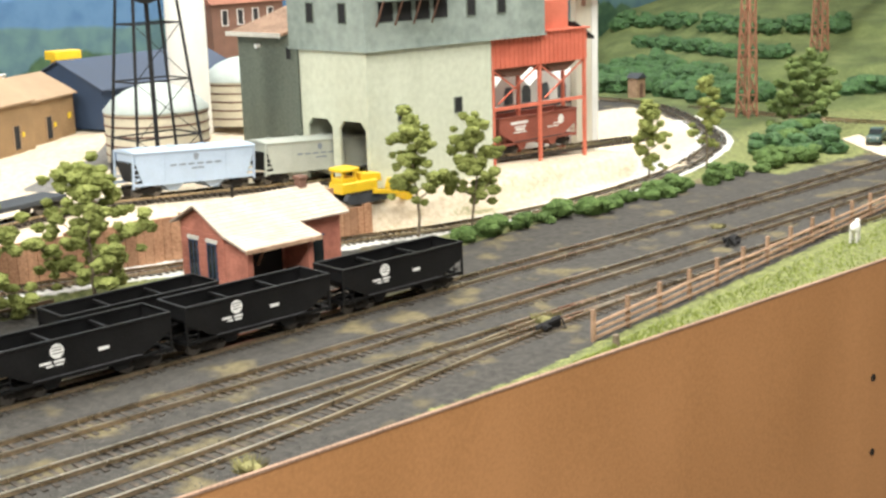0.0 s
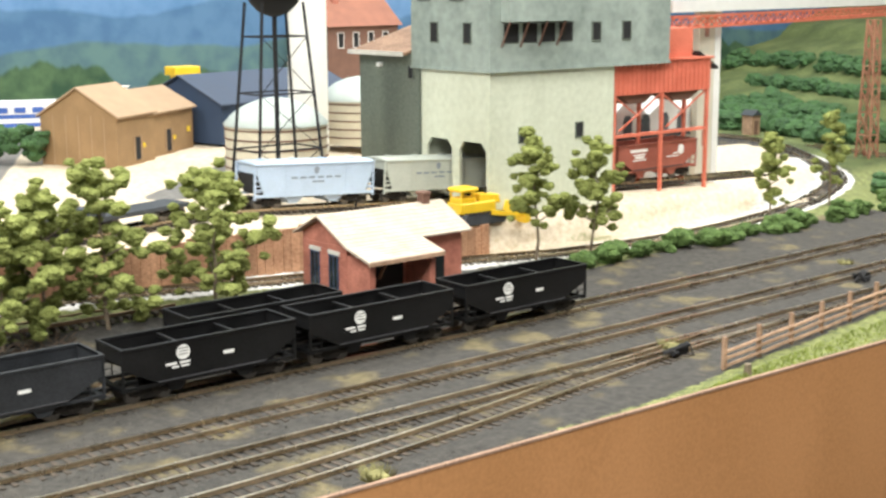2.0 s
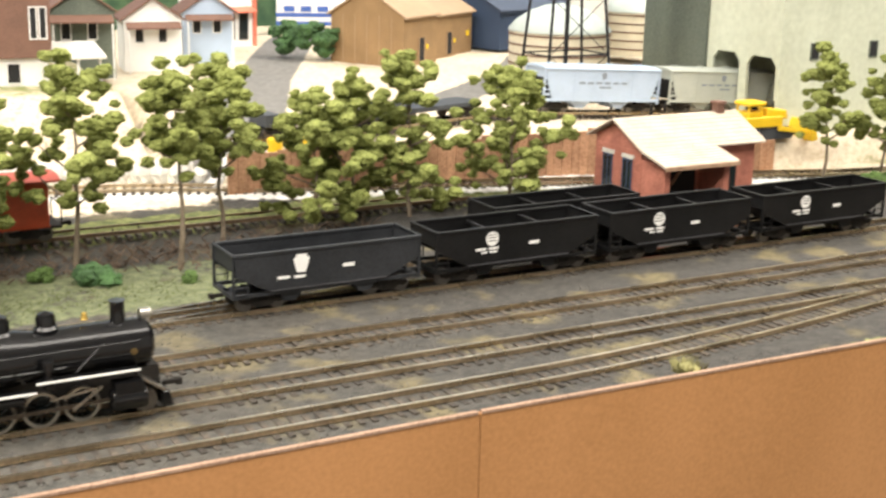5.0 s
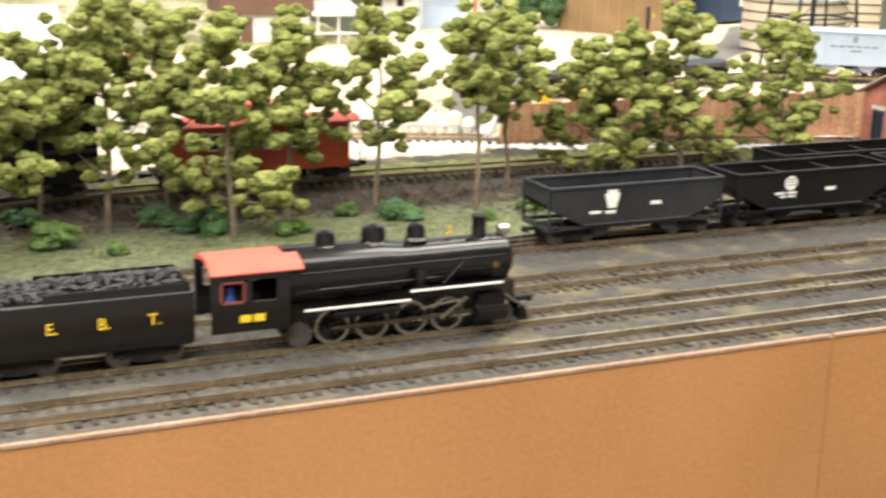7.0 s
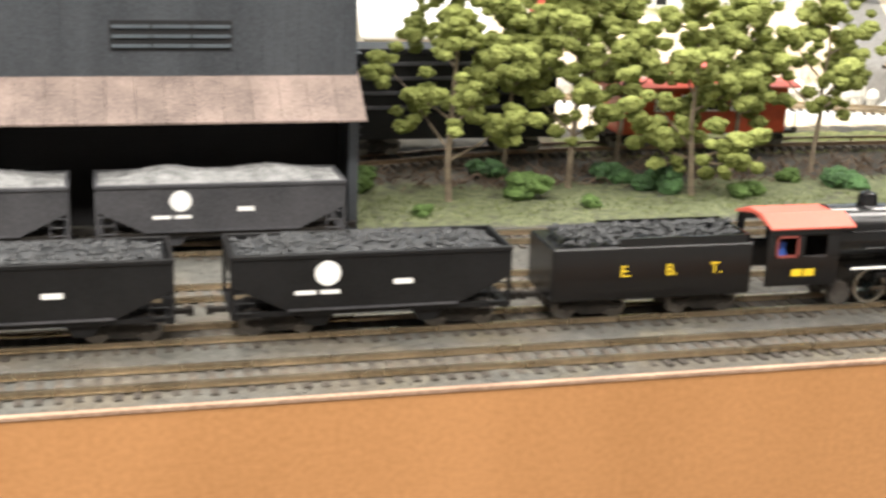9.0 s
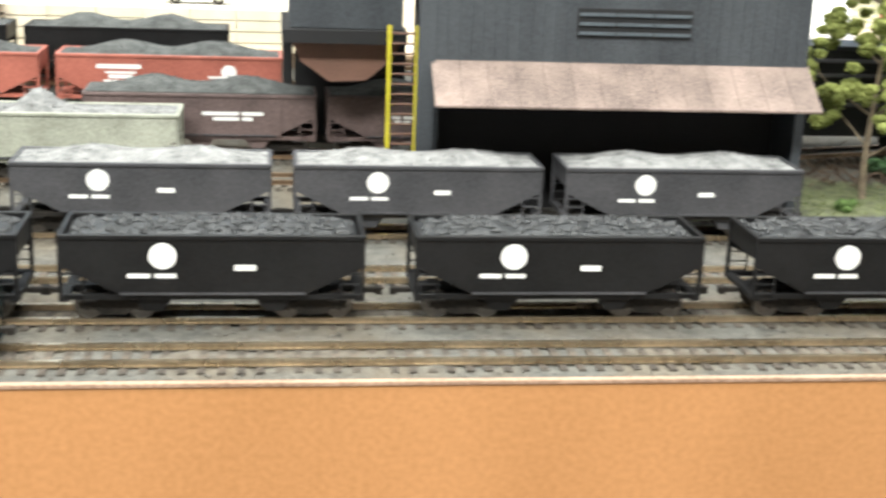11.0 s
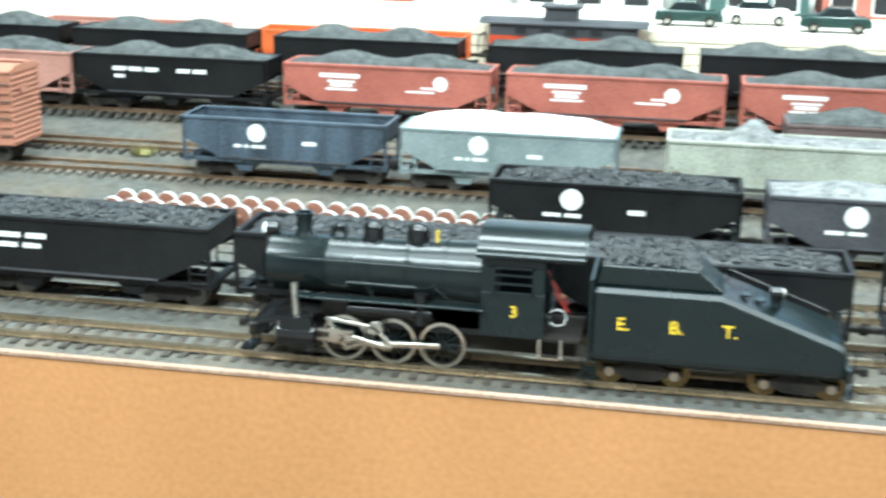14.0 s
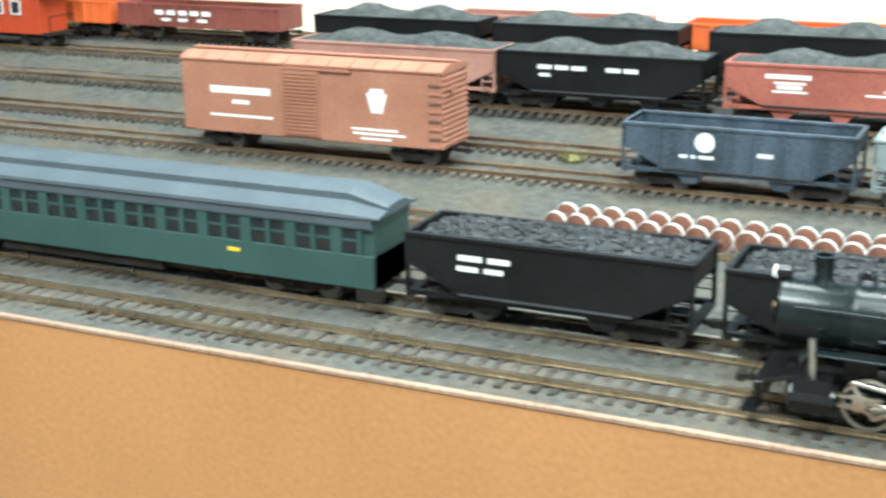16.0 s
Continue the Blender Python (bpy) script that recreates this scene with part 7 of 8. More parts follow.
def roofed_house():
    ob = thing("town_house", "low house with cream walls and bright white roof", "house", -152, 536, 40, 0, group="town houses")
    part("wall", G().box(0, 92, 0, 74, 0, 24).prism([(0, 24), (74, 24), (37, 66)], "x", 0, 92), M_CREAMWALL, ob)
    for y0, sg in ((0, -1), (74, 1)):
        part("roof", G().prism([(37, 66), (37, 69), (y0 + sg * 6, 20), (y0 + sg * 6, 17)], "x", -4, 96), M_HOUSEWHITE, ob, "bright white roof", bevel=0.3)
    part("stack", G().lathe([(0, 3), (12, 3)], (84, -2, 16), "z", 10), M_BLDGREY, ob)
    sh = thing("cream_shed", "long cream boarded shed beyond the black car", "shed", -300, 590, 40)
    part("wall", G().box(0, 138, 0, 60, 0, 95), M_CREAMWALL, sh)
    for k in range(6):
        part("board_line", G().box(0, 138, -1.2, 0, 18 + 13 * k, 19.6 + 13 * k), M_TANKSIDE if k % 2 else M_HOUSEBROWN, sh)
    solid("red_shed", G().box(0, 12, 0, 12, 0, 24).prism([(-1, 24), (13, 24), (6, 30)], "y", -1, 13), M_REDROOF, "small bright red shed beside the town street", "shed", 2, 604, 52)


retaining_wall()
brick_house()
coal_loader()
tower()
covered_hopper("pale blue-grey covered hopper car", M_COVERED, 637, 131)
covered_hopper("pale green-grey covered hopper car", M_COVERED2, 780, 131)
quarry_red = hopper("hopper_car", "oxide red hopper car below the loading bins", M_REDCAR, style="red", L=120)
settle(quarry_red, 1056, 478, 29.6)
quarry_red.matrix_basis = quarry_red.matrix_basis @ Matrix.Diagonal((1.04, 1, 1.2, 1))
for x in (455, 340):
    g = G().box(-52, 52, -15, 15, 10, 14).box(-52, -40, -15, 15, 14, 20)
    fc = thing("flat_car", "dark flat car on the quarry track", "flat car", x, siding(x).y, siding(x).z, math.degrees(math.atan2(siding(x + 36).y - siding(x - 36).y, 72)), group="flat cars")
    part("deck", g, M_BLDGREY, fc, bevel=0.3)
    for s in (-1, 1):
        truck(fc, s * 36)
tan_house()
far_town()
store_front()
bulldozer()
brown_house()
roofed_house()
white_house(205, 800, 74, -8, 62, 50, 46, M_CONCSHADE, M_HOUSEBROWN, "green-grey town house with brown roof")
white_house(300, 880, 62, -8, 60, 50, 42, M_HOUSEWHITE, M_HOUSEBROWN, "white town house with brown roof and porch")
white_house(380, 930, 66, -8, 56, 50, 40, M_COVERED, M_HOUSEBROWN, "pale blue-grey shed-roofed house")


# ---- planting ----
def leaf_clump(g, c, r, rng, n=26):
    """A pad of foam foliage: a rounded core, smaller lumps on it and a skin of small leaves."""
    g.blob(c, r * 0.85, r * 0.85, r * 0.74, rng, 0.2, 5, 8)
    for k in range(6):
        a, b = k * 1.05 + rng.uniform(-0.4, 0.4), rng.uniform(-0.3, 1.0)
        q = (c[0] + 0.72 * r * math.cos(a) * math.cos(b), c[1] + 0.72 * r * math.sin(a) * math.cos(b), c[2] + 0.55 * r * math.sin(b))
        s = r * rng.uniform(0.32, 0.5)
        g.blob(q, s, s, s * 0.8, rng, 0.25, 4, 6)
    for k in range(n):
        a, b = rng.uniform(0, 6.283), math.asin(rng.uniform(-0.6, 1))
        s = rng.uniform(0.85, 1.1)
        p = Vector((c[0] + s * r * math.cos(a) * math.cos(b), c[1] + s * r * math.sin(a) * math.cos(b), c[2] + s * r * 0.74 * math.sin(b)))
        d = Vector((rng.uniform(-1, 1), rng.uniform(-1, 1), rng.uniform(-0.6, 0.9))).normalized()
        e = d.orthogonal().normalized()
        w = rng.uniform(0.4, 0.95)
        g.add([p - d * w, p + e * w * 0.8, p + d * w, p - e * w * 0.8], [(0, 1, 2, 3)])


def make_tree(label, x, y, H, low, spread, seed, leaf, n_limbs=9, group="row of trees", pad=6.6, fill=9):
    """A wire-armature tree: thin tapered trunk, bare limbs, and pads of foliage at their ends, with gaps."""
    rng = random.Random(seed)
    z = level1(x, y)
    ob = thing("tree", label, "tree", x, y, z, group=group)
    H, low = H - z, low - z
    g = G()
    pts = [Vector((0, 0, -4))]
    for k in range(1, 7):
        pts.append(Vector((pts[-1].x + rng.uniform(-2.4, 2.4), pts[-1].y + rng.uniform(-2.4, 2.4), H * 0.9 * k / 6)))
    r0 = H * 0.0145
    for k in range(6):
        a, b = pts[k], pts[k + 1]
        ra, rb = r0 * (1 - 0.14 * k), r0 * (1 - 0.14 * (k + 1))
        d = (b - a).normalized()
        u = d.orthogonal().normalized()
        w = d.cross(u)
        vs = [e + q * (math.cos(6.2832 * i / 6) * u + math.sin(6.2832 * i / 6) * w) for e, q in ((a, ra), (b, rb)) for i in range(6)]
        g.add(vs, [(i, (i + 1) % 6, 6 + (i + 1) % 6, 6 + i) for i in range(6)])
    part("trunk", g, M_TRUNK, ob)
    ends = []
    for k in range(n_limbs):
        f = k / (n_limbs - 1)
        ze = low + (H * 0.93 - low) * f
        reach = spread * (0.72 + 0.5 * math.sin(math.pi * min(1, f * 0.9 + 0.12))) * rng.uniform(0.62, 0.95) * (1 - 0.55 * f * f)
        zs = max(H * 0.16, ze - reach * rng.uniform(0.5, 0.9))
        i = min(5, int(zs / (H * 0.9) * 6))
        p = pts[i].lerp(pts[i + 1], min(1, zs / (H * 0.9) * 6 - i))
        a = k * 2.4 + rng.uniform(-0.45, 0.45)
        q = Vector((p.x + math.cos(a) * reach, p.y + math.sin(a) * reach, ze + rng.uniform(-3, 3)))
        m = p.lerp(q, 0.55) + Vector((rng.uniform(-2, 2), rng.uniform(-2, 2), -2))
        part("limb", G().rod(p, m, 0.75, 5).rod(m, q, 0.45, 5), M_TRUNK, ob)
        ends += [(q, 1.0), (m.lerp(q, 0.5) + Vector((rng.uniform(-5, 5), rng.uniform(-5, 5), 2)), 0.95)]
        for j in range(fill):
            o = Vector((rng.uniform(-1, 1), rng.uniform(-1, 1), rng.uniform(-1.2, 1.0))) * pad * 1.8
            ends.append((p.lerp(q, rng.uniform(0.45, 1.05)) + o, rng.uniform(0.6, 1.0)))
        if f > 0.25:
            ends += [(p.lerp(q, 0.35) + Vector((rng.uniform(-4, 4), rng.uniform(-4, 4), 5)), 0.9), (p.lerp(q, 0.2) + Vector((rng.uniform(-7, 7), rng.uniform(-7, 7), rng.uniform(0, 8))), 0.8)]
    ends += [(pts[-1] + Vector((0, 0, 3)), 0.95), (pts[-1] + Vector((4, -3, -6)), 0.9), (pts[-1] + Vector((-5, 3, -4)), 0.9)]
    g = G()
    for p, f in ends:
        leaf_clump(g, p, pad * f * rng.uniform(0.75, 1.15), rng, 26)
    part("crown", g, leaf, ob, "clumped foam foliage with gaps")
    return ob


# place, height of the top, lowest foliage, half width
for k, (x, y, top, low, half) in enumerate(((-149, 290, 146, 42, 44), (-66, 318, 142, 40, 40), (4, 290, 132, 16, 38), (46, 326, 126, 46, 27), (110, 336, 128, 54, 36), (171, 312, 126, 70, 22),
                                            (214, 350, 122, 64, 28), (284, 353, 100, 22, 40), (362, 357, 120, 16, 34), (446, 352, 112, 26, 44), (-104, 336, 112, 60, 24), (-28, 340, 128, 62, 28), (318, 362, 104, 50, 24))):
    make_tree("model tree with olive-green clumped foliage and thin bare limbs" if half > 30 else "slim model tree with high olive foliage and bare trunk", x, y, top, low, half, 100 + k, M_LEAF, 12 if half > 36 else 10 if half > 26 else 8)
for k, (x, y, top, low, half) in enumerate(((779, 360, 112, 40, 22), (836, 347, 100, 34, 25), (1138, 372, 84, 20, 13), (1246, 372, 100, 24, 16))):
    make_tree("slender model tree with sparse round foliage", x, y, top, low, half, 140 + k, M_LEAF, 9 if k < 2 else 7, "trees by the curve", 6.6, 6 if k < 2 else 4)
for k, (x, y, top, low, half) in enumerate(((1525, 425, 84, 26, 40), (1600, 450, 100, 40, 36))):
    make_tree("dark green spreading model tree on the bank", x, y, top, low, half, 150 + k, M_LEAFMID, 10, "trees by the curve", 8.5, 4)


def bush(x, y, r, seed, material, label, group, tall=1.0):
    rng = random.Random(seed)
    g = G()
    for k in range(7):
        leaf_clump(g, (rng.uniform(-0.6, 0.6) * r, rng.uniform(-0.5, 0.5) * r, r * tall * rng.uniform(0.15, 0.65)), r * rng.uniform(0.4, 0.62), rng, 20)
    return solid("bush", g, material, label, "bush", x, y, level1(x, y), group=group)


for k in range(17):
    x = 800 + 33 * k
    y = 312 + 6 * math.sin(k * 2.1)
    bush(x, y, 16 + 5 * math.sin(k * 1.7), 200 + k, M_LEAFDARK, "round bright green bush beside the curved track", "hedge by the curve")
for k, (x, y, r) in enumerate(((1340, 305, 22), (1385, 335, 27), (1425, 318, 24), (1415, 370, 30), (1460, 352, 27), (1455, 400, 32), (1500, 392, 28), (1380, 382, 26), (1545, 420, 28), (1330, 345, 20))):
    bush(x, y, r, 240 + k, M_LEAFHILL if k % 3 else M_LEAFDARK, "dark green bush on the bank", "bank bushes")
for k, (x, y, r) in enumerate(((112, 300, 14), (166, 280, 7), (206, 297, 10), (-198, 310, 13), (-100, 298, 16), (-12, 303, 16), (38, 286, 10), (-68, 268, 8), (-34, 326, 14), (-112, 338, 12), (84, 318, 9), (-170, 262, 7))):
    bush(x, y, r, 260 + k, M_LEAFHILL if k in (0, 5, 8, 9) else M_LEAFDARK, "low green bush on the grassy verge", "verge bushes")
for k, (x, y, r) in enumerate(((527, 905, 25), (505, 935, 22))):
    bush(x, y, r, 290 + k, M_LEAFHILL, "dark clipped bush beside the tan building", "town bushes", 2.4)


def hill_rows():
    ob = thing("hillside_shrubs", "terraced rows of dark green shrubs on the hillside", "shrubs", kind="stuff")
    for r, (a0, a1, u0, u1, n) in enumerate(((34.8, 40.6, 2, 185, 170), (32.2, 38.4, 280, 318, 85), (30.0, 39.6, 450, 490, 105), (27.5, 30.0, 110, 150, 18), (33.0, 35.5, 60, 130, 30))):
        rng = random.Random(300 + r)
        g = G()
        for k in range(n):
            az = rng.uniform(a0, a1)
            far = 2040 + 290 * float(smooth01(33.5, 38.5, np.array(az))) + rng.uniform(u0, u1)
            x, y = far * math.cos(math.radians(az)), far * math.sin(math.radians(az)) - 520
            rad = rng.uniform(15, 27) if r not in (1, 2) else rng.uniform(11, 19)
            leaf_clump(g, (x, y, level1(x, y) + rad * rng.uniform(0.15, 0.5)), rad, rng, 16)
        part("shrub_row", g, M_LEAFHILL, ob)


hill_rows()


def brushwood():
    rng = random.Random(91)
    g = G()
    for k in range(1500):
        x, y = rng.uniform(-230, 330), rng.gauss(342, 13)
        z = level1(x, y)
        a, h = rng.uniform(0, 6.28), rng.uniform(2, 9)
        g.rod((x, y, z), (x + math.cos(a) * h, y + math.sin(a) * h * 0.6, z + h * rng.uniform(0.2, 0.9)), rng.uniform(0.3, 0.6), 3)
    solid("brushwood", g, M_TWIG, "dry brown brushwood on the ground beneath the trees", "brushwood", kind="stuff")


brushwood()


def grass_stuff(name, label, n, seed, place, h0, h1, material):
    rng = random.Random(seed)
    g = G()
    for k in range(n):
        x, y = place(rng)
        z = level1(x, y) if y > 60 else BASE + 0.4
        a, h = rng.uniform(0, 6.28), rng.uniform(h0, h1)
        dx, dy = math.cos(a) * 0.45, math.sin(a) * 0.45
        lx, ly = rng.uniform(-1, 1) * h * 0.4, rng.uniform(-1, 1) * h * 0.4
        g.add([(x - dx, y - dy, z - 0.3), (x + dx, y + dy, z - 0.3), (x + lx, y + ly, z + h)], [(0, 1, 2)])
    solid(name, g, material, label, "grass", kind="stuff")


def front_strip(r):
    x = r.uniform(420, 1250)
    f = min(1, (x - 420) / 250)
    return x, fascia_y(x) + 5 + r.random() ** 0.7 * f * (8 + 0.13 * max(0, x - 560))


grass_stuff("grass", "short yellow-green static grass along the edge", 5200, 7, front_strip, 1.2, 3.4, M_GRASSB)
grass_stuff("grass", "patchy green turf on the verge under the trees", 5200, 8, lambda r: (r.uniform(-300, 240), r.gauss(272, 16)), 0.6, 2.0, M_TURF)


def tuft(x, y, r, seed, material=None):
    rng = random.Random(seed)
    g = G()
    for k in range(160):
        a, q = rng.uniform(0, 6.28), r * rng.random() ** 0.5
        px, py = q * math.cos(a), q * math.sin(a)
        h = r * rng.uniform(0.3, 0.9)
        g.add([(px - 0.5, py, 0), (px + 0.5, py, 0), (px * 1.5, py * 1.5, h)], [(0, 1, 2)])
    g.blob((0, 0, r * 0.15), r * 0.8, r * 0.8, r * 0.3, rng, 0.3)
    solid("grass_tuft", g, material or M_TUFT, "small dull yellow-green grass tuft on the ballast", "grass tuft", x, y, level1(x, y), group="grass tufts")


tuft(345, 15, 8, 1)
tuft(648, 82, 9, 2)
tuft(-975, 330, 7, 3)
tuft(-1205, 382, 7, 4)
tuft(980, 170, 6, 5)


def ballast_stones():
    rng = random.Random(77)
    g = G()
    for k in range(5200):
        x = rng.uniform(-1100, 420)
        y = rng.choice((rng.uniform(6, 22), rng.uniform(54, 68), rng.uniform(100, 122), rng.uniform(20, 120), rng.uniform(150, 192)))
        g.lump((x, y, BASE + 0.3), rng.uniform(0.35, 0.85), rng)
    solid("ballast_stones", g, M_BALLAST, "loose grey ballast stones between the tracks", "ballast", kind="stuff")


M_BALLAST = mat("ballast_stone", (0.055, 0.052, 0.046), 0.9, 0, 0.4, 900, 200, 0.3, (0.125, 0.118, 0.104))
ballast_stones()


# ---- lineside things ----
def rail_fence():
    ob = thing("rail_fence", "weathered brown three-rail timber fence along the grass", "fence", 0, 0, 0)
    a, b = Vector((632, 26, -6)), Vector((1240, 108, -6))
    n = 14
    for k in range(n + 1):
        p = a.lerp(b, k / n)
        part("post", G().box(p.x - 1.3, p.x + 1.3, p.y - 1.3, p.y + 1.3, -10, 16), M_FENCE, ob)
    rng = random.Random(12)
    for k in range(n):
        p, q = a.lerp(b, k / n), a.lerp(b, (k + 1) / n)
        for h in (3, 8, 13):
            part("fence_rail", G().rod((p.x, p.y - 1.6, -6 + h + rng.uniform(-0.6, 0.6)), (q.x, q.y - 1.6, -6 + h + rng.uniform(-0.6, 0.6)), 1.25, 5), M_FENCE, ob)
    solid("stump", G().lathe([(-4, 2.8), (7, 2.3), (7.4, 1.5)], (0, 0, 0), "z", 8), M_TRUNK, "short dark stump at the fence end", "stump", 636, 10, -6)


def cow(x, y):
    rng = random.Random(3)
    g = G()
    g.blob((0, 0, 13), 10, 4.6, 4.8, rng, 0.05, 6, 12).blob((-12, 0, 16), 3.6, 2.4, 2.6, rng, 0.05, 5, 8)
    for sx in (-6, 6):
        for sy in (-2.6, 2.6):
            g.rod((sx, sy, 0), (sx, sy, 12), 1.1, 6)
    solid("cow_figure", g, M_COW, "tiny plain white and dark cow model on the grass", "figurine", x, y, -6, 200, smooth=True)


M_COW = mat("cow_paint", (0.75, 0.74, 0.70), 0.7, 0, 0.1, 900, 90, 0.0)
rail_fence()
cow(1004, 46)


def scrap(x, y, seed):
    rng = random.Random(seed)
    ob = thing("scrap_heap", "heap of black scrap metal beside the track", "scrap heap", x, y, BASE, group="scrap heaps")
    for k in range(7):
        part("scrap_piece", G().rod((rng.uniform(-13, 13), rng.uniform(-6, 6), rng.uniform(0.5, 5)), (rng.uniform(-13, 13), rng.uniform(-6, 6), rng.uniform(1, 9)), rng.uniform(0.7, 2.2), 6), M_DARK, ob)
    part("scrap_piece", G().lathe([(0, 5), (3, 5)], (4, 0, 3), "y", 12), M_DARK, ob)


scrap(636, 66, 1)
scrap(930, 118, 2)


def hut():
    ob = thing("lineside_hut", "small red-brown wooden hut with dark roof", "hut", 1768, 888, level1(1768, 888))
    part("wall", G().box(-11, 11, -10, 10, 0, 34), M_FENCE, ob)
    part("roof", G().prism([(-14, 33), (14, 33), (0, 42)], "y", -13, 13), M_BLDGREY, ob, bevel=0.3)
    part("door", G().box(-4, 4, -10.6, -10, 0, 24), M_HOUSEBROWN, ob)


hut()


def motor_car(x, y, z, rz, material, label):
    ob = thing("motor_car", label, "car", x, y, z, rz, group="parked cars")
    part("body", G().prism([(-26, 4), (-26, 10), (-22, 12.5), (22, 12.5), (26, 9), (26, 4)], "y", -9, 9), material, ob, bevel=1.2, smooth=True)
    part("cabin", G().prism([(-16, 12.5), (-11, 18.5), (6, 18.5), (13, 12.5)], "y", -7.8, 7.8), M_GLASSDARK, ob, "dark glazed cabin", bevel=0.8)
    part("roof", G().box(-11, 6, -7.9, 7.9, 18, 19.2), material, ob, bevel=0.6)
    for sx in (-16, 16):
        for sy in (-1, 1):
            w = part("wheel", G().lathe([(-1.5, 4.2), (1.5, 4.2)], (sx, sy * 8.2, 4.2), "y", 14), M_UNDER, ob, smooth=True)
            part("hub", G().lathe([(-1.7, 1.9), (1.7, 1.9)], (sx, sy * 8.2, 4.2), "y", 10), M_STEEL, w)
    for sy in (-5.5, 5.5):
        part("headlight", G().lathe([(0, 1.3), (1, 1.3)], (25.6, sy, 9), "x", 8), M_STEEL, ob)


motor_car(1525, 312, BASE, 200, M_COACH, "dark green parked model car on the road")


# ---- behind the yard ----
def caboose(x, y, z, material, label, L=100.0, roof=None, upper=None, top=40.0):
    ob = thing("caboose", label, "caboose", x, y, z, group="cabooses")
    h = L / 2
    part("body", G().box(-h + 8, h - 8, -16, 16, 10, 26 if upper else top), material, ob, bevel=0.4)
    if upper:
        part("upper_body", G().box(-h + 8, h - 8, -15.8, 15.8, 26, top), upper, ob, "grey upper half")
    part("roof", G().prism([(-18, top), (-18, top + 1), (-8, top + 3.5), (8, top + 3.5), (18, top + 1), (18, top)], "x", -h, h), roof or M_GREYCAR, ob)
    part("cupola", G().box(-14, 10, -10, 10, top + 3, top + 12), roof or M_GREYCAR, ob, bevel=0.4)
    part("cupola_roof", G().box(-17, 13, -12, 12, top + 12, top + 13.5), roof or M_GREYCAR, ob)
    for k in range(4):
        window_unit(ob, "y", -34 + 18 * k, -26 + 18 * k, top - 6.5 if upper else 26, top - 1.5 if upper else 35, -16, M_HOUSEWHITE if not upper else M_GREYCAR)
    for s in (-1, 1):
        part("platform", G().box(*sorted((s * (h - 8), s * h)), -15, 15, 9, 11), M_UNDER, ob)
        part("railing", G().rod((s * h, -14, 11), (s * h, -14, 24), 0.5).rod((s * h, 14, 11), (s * h, 14, 24), 0.5).rod((s * h, -14, 24), (s * h, 14, 24), 0.5), M_UNDER, ob)
        truck(ob, s * (h - 20))
        coupler(ob, s * h, s)


caboose(-740, 547, level1(-740, 547) + RAIL - BASE, M_REDPAINT, "grey and red caboose on the rear track", 122, None, M_GREYCAR, 34)
caboose(40, 373, level1(40, 373) + RAIL - BASE, M_REDPAINT, "bright red caboose half hidden by trees", 136, M_REDROOF)
caboose(-1502, T9, level1(-1500, T9) + RAIL - BASE, M_REDPAINT, "bright red caboose at the yard's end", 110)


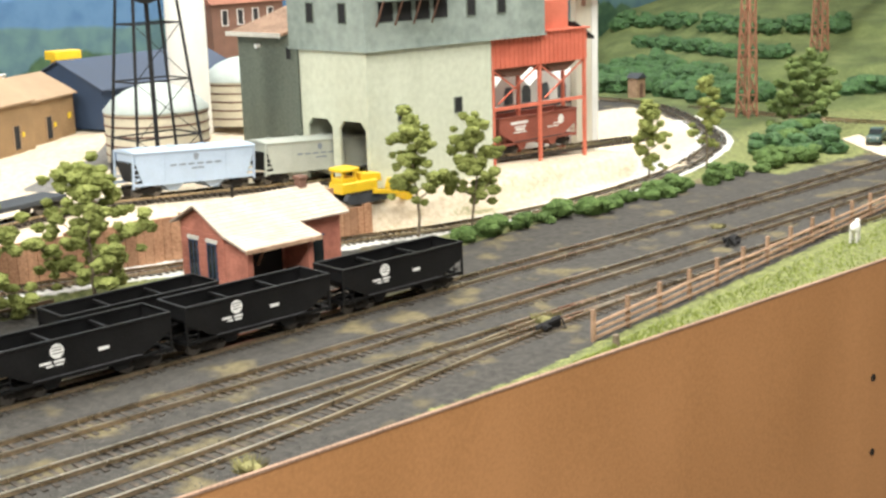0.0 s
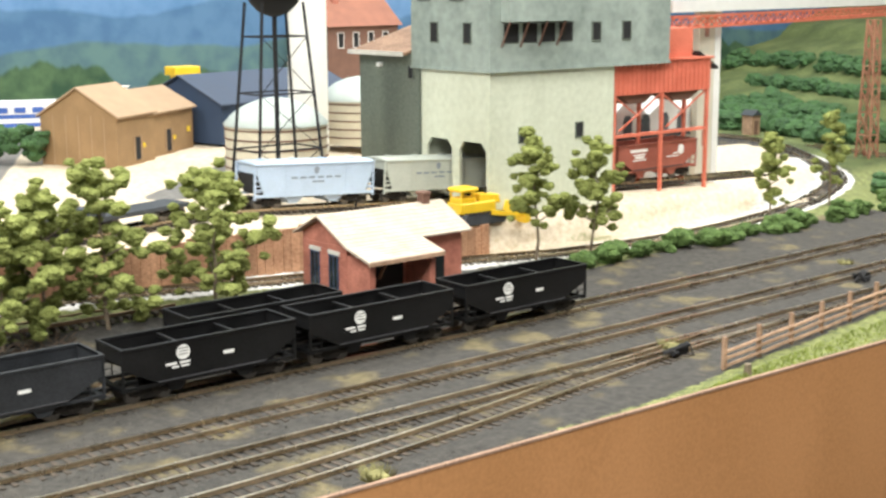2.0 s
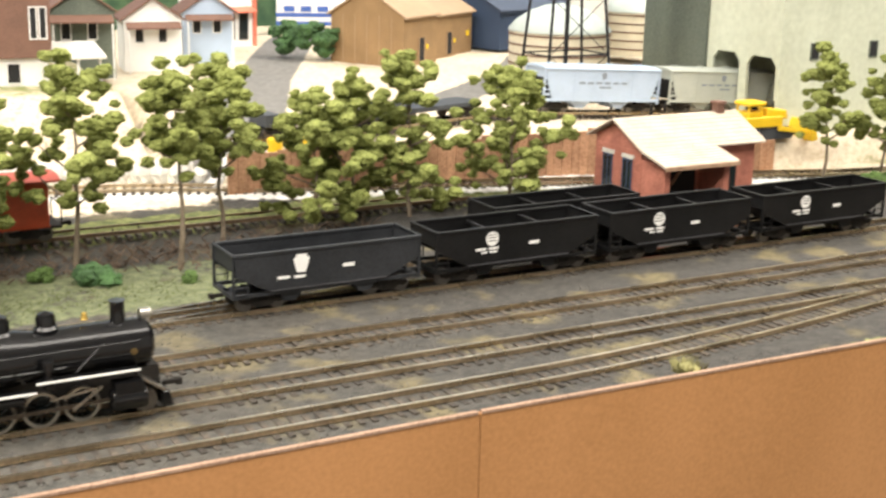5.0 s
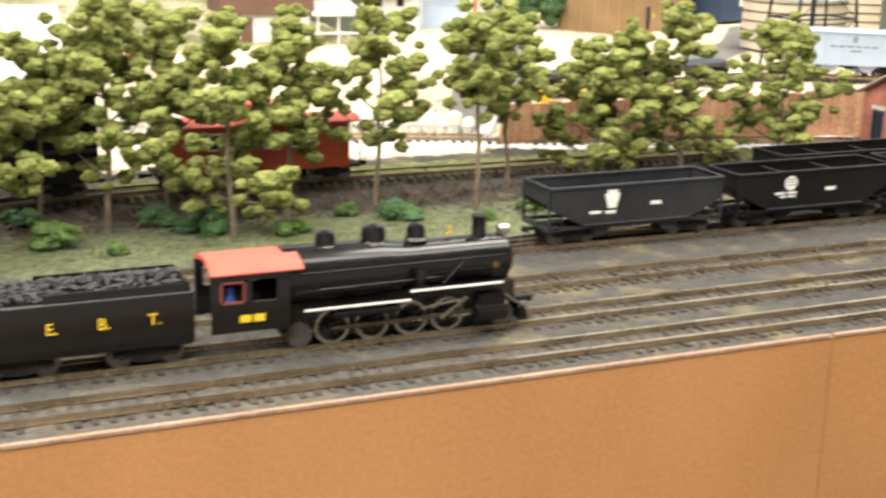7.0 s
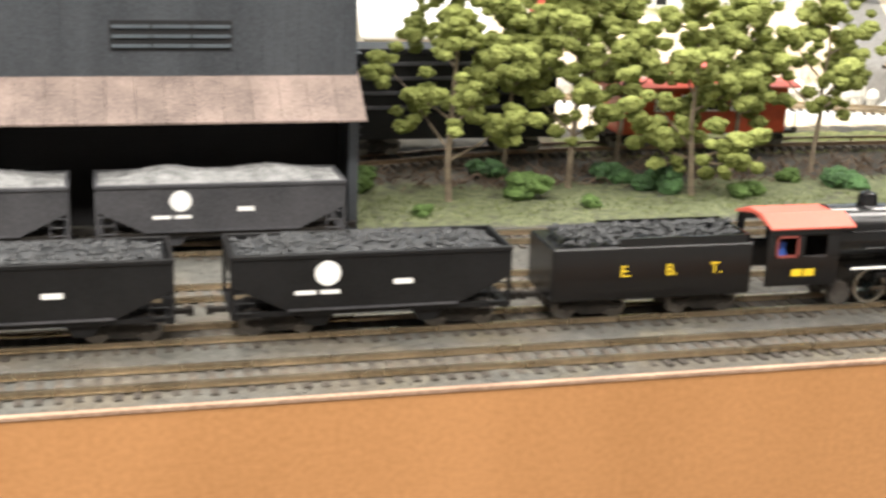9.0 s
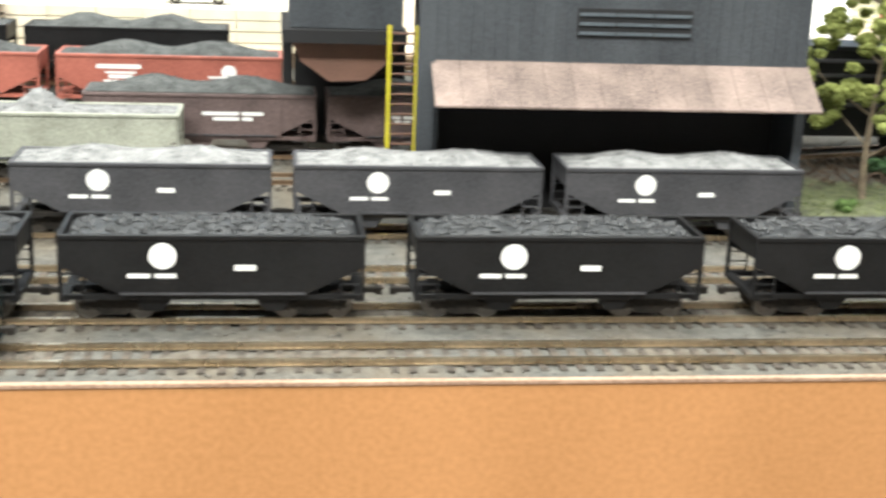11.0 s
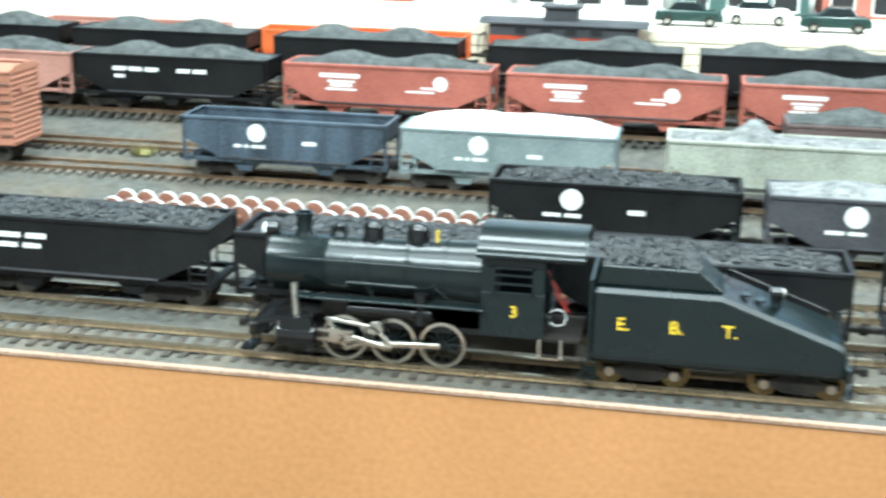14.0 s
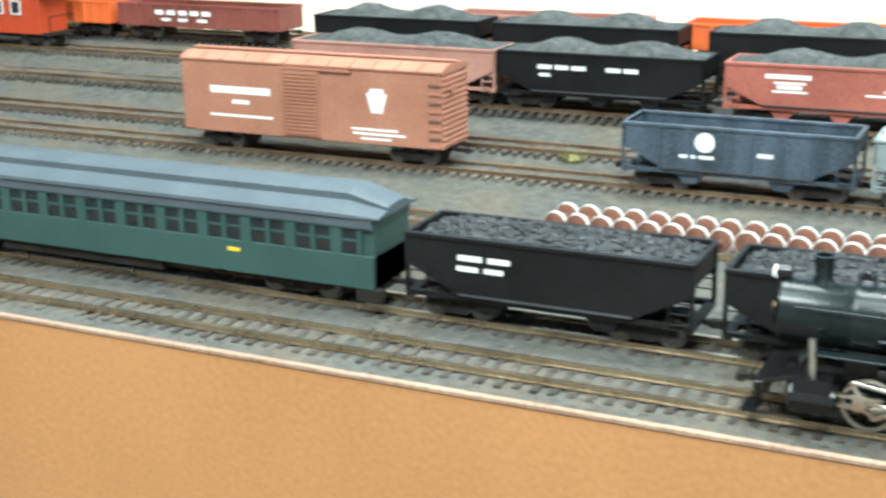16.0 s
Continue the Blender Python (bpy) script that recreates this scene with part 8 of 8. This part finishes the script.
def tall_box(x, y):
    ob = thing("box_car", "tall black steel car behind the trees", "box car", x, y, level1(x, y) + RAIL - BASE, group="black cars behind the trees")
    part("body", G().box(-68, 68, -16, 16, 11, 64), M_BLACK, ob, bevel=0.5)
    for k in range(4):
        part("rib", G().box(-67, 67, -17.6, -16, 30 + 9 * k, 32 + 9 * k), M_GREYCAR, ob, "greyish side rib")
    for k in range(9):
        part("rung", G().box(-66, -57, -18.2, -17.4, 14 + 5 * k, 15 + 5 * k), M_GREYCAR, ob)
    part("cornice", G().box(-69, 69, -17, 17, 64, 67), M_BLACK, ob)
    for s in (-1, 1):
        truck(ob, s * 46)
        coupler(ob, s * 68, s)


tall_box(-132, 370)
tall_box(-262, 349)


def street():
    z0 = 64.0
    tagged(new("pavement", G().box(-1250, -440, 572, 1000, 0, z0).mesh("pavement", M_PALESTREET)), "pale gravel street above the yard", "pavement", kind="structure")
    w = thing("street_wall", "cream timber wall holding up the street", "retaining wall", 0, 0, 0, kind="structure")
    for r in range(5):
        for k in range(12):
            a = -850 + 33.5 * k
            part("timber", G().box(a + 0.3, a + 33.2, 566.5 - 0.4 * (k % 2), 571, 24 + 8.2 * r, 31.4 + 8.2 * r), M_TANKSIDE, w)
    motor_car(-652, 612, z0, 0, M_CARGREEN, "black vintage car parked on the street")
    motor_car(-545, 605, z0, 180, M_CARGREEN, "dark green vintage car parked on the street")
    motor_car(-600, 640, z0, 0, M_HOUSEWHITE, "white car parked on the street")
    for x, wd, m, label in ((-960, 70, M_REDCAR, "red-fronted store with plain bands"), (-880, 74, M_HOUSEWHITE, "white store front with dark doors"), (-795, 120, M_HOUSEWHITE, "plain white store front with dark doors"), (-665, 110, M_COACH, "green-fronted store with white cornice"), (-545, 100, M_REDCAR, "red-fronted store with white cornice")):
        s = thing("store", label, "store", x, 715, z0, group="row of stores")
        part("wall", G().box(0, wd, 0, 80, 0, 110), m, s)
        part("cornice", G().box(-1, wd + 1, -4, 0, 100, 108), M_HOUSEWHITE, s)
        for k in range(3):
            a = wd * (k + 0.2) / 3
            window_unit(s, "y", a, a + wd * 0.18, 4, 34, 0, M_HOUSEWHITE)
            window_unit(s, "y", a, a + wd * 0.16, 58, 84, 0, M_HOUSEWHITE)


M_PALESTREET = mat("pale_street", (0.70, 0.66, 0.58), 0.9, 0, 0.1, 500, 30, 0.2)
street()


def yellow_drums():
    for x in (292, 322):
        g = G().lathe([(0, 6), (10, 6), (10.6, 5.2)], (0, 0, 0), "z", 14)
        solid("drum", g, M_DOZER, "bright yellow drum above the plank wall", "drum", x, 448, 38.5, group="yellow drums", smooth=True)


yellow_drums()
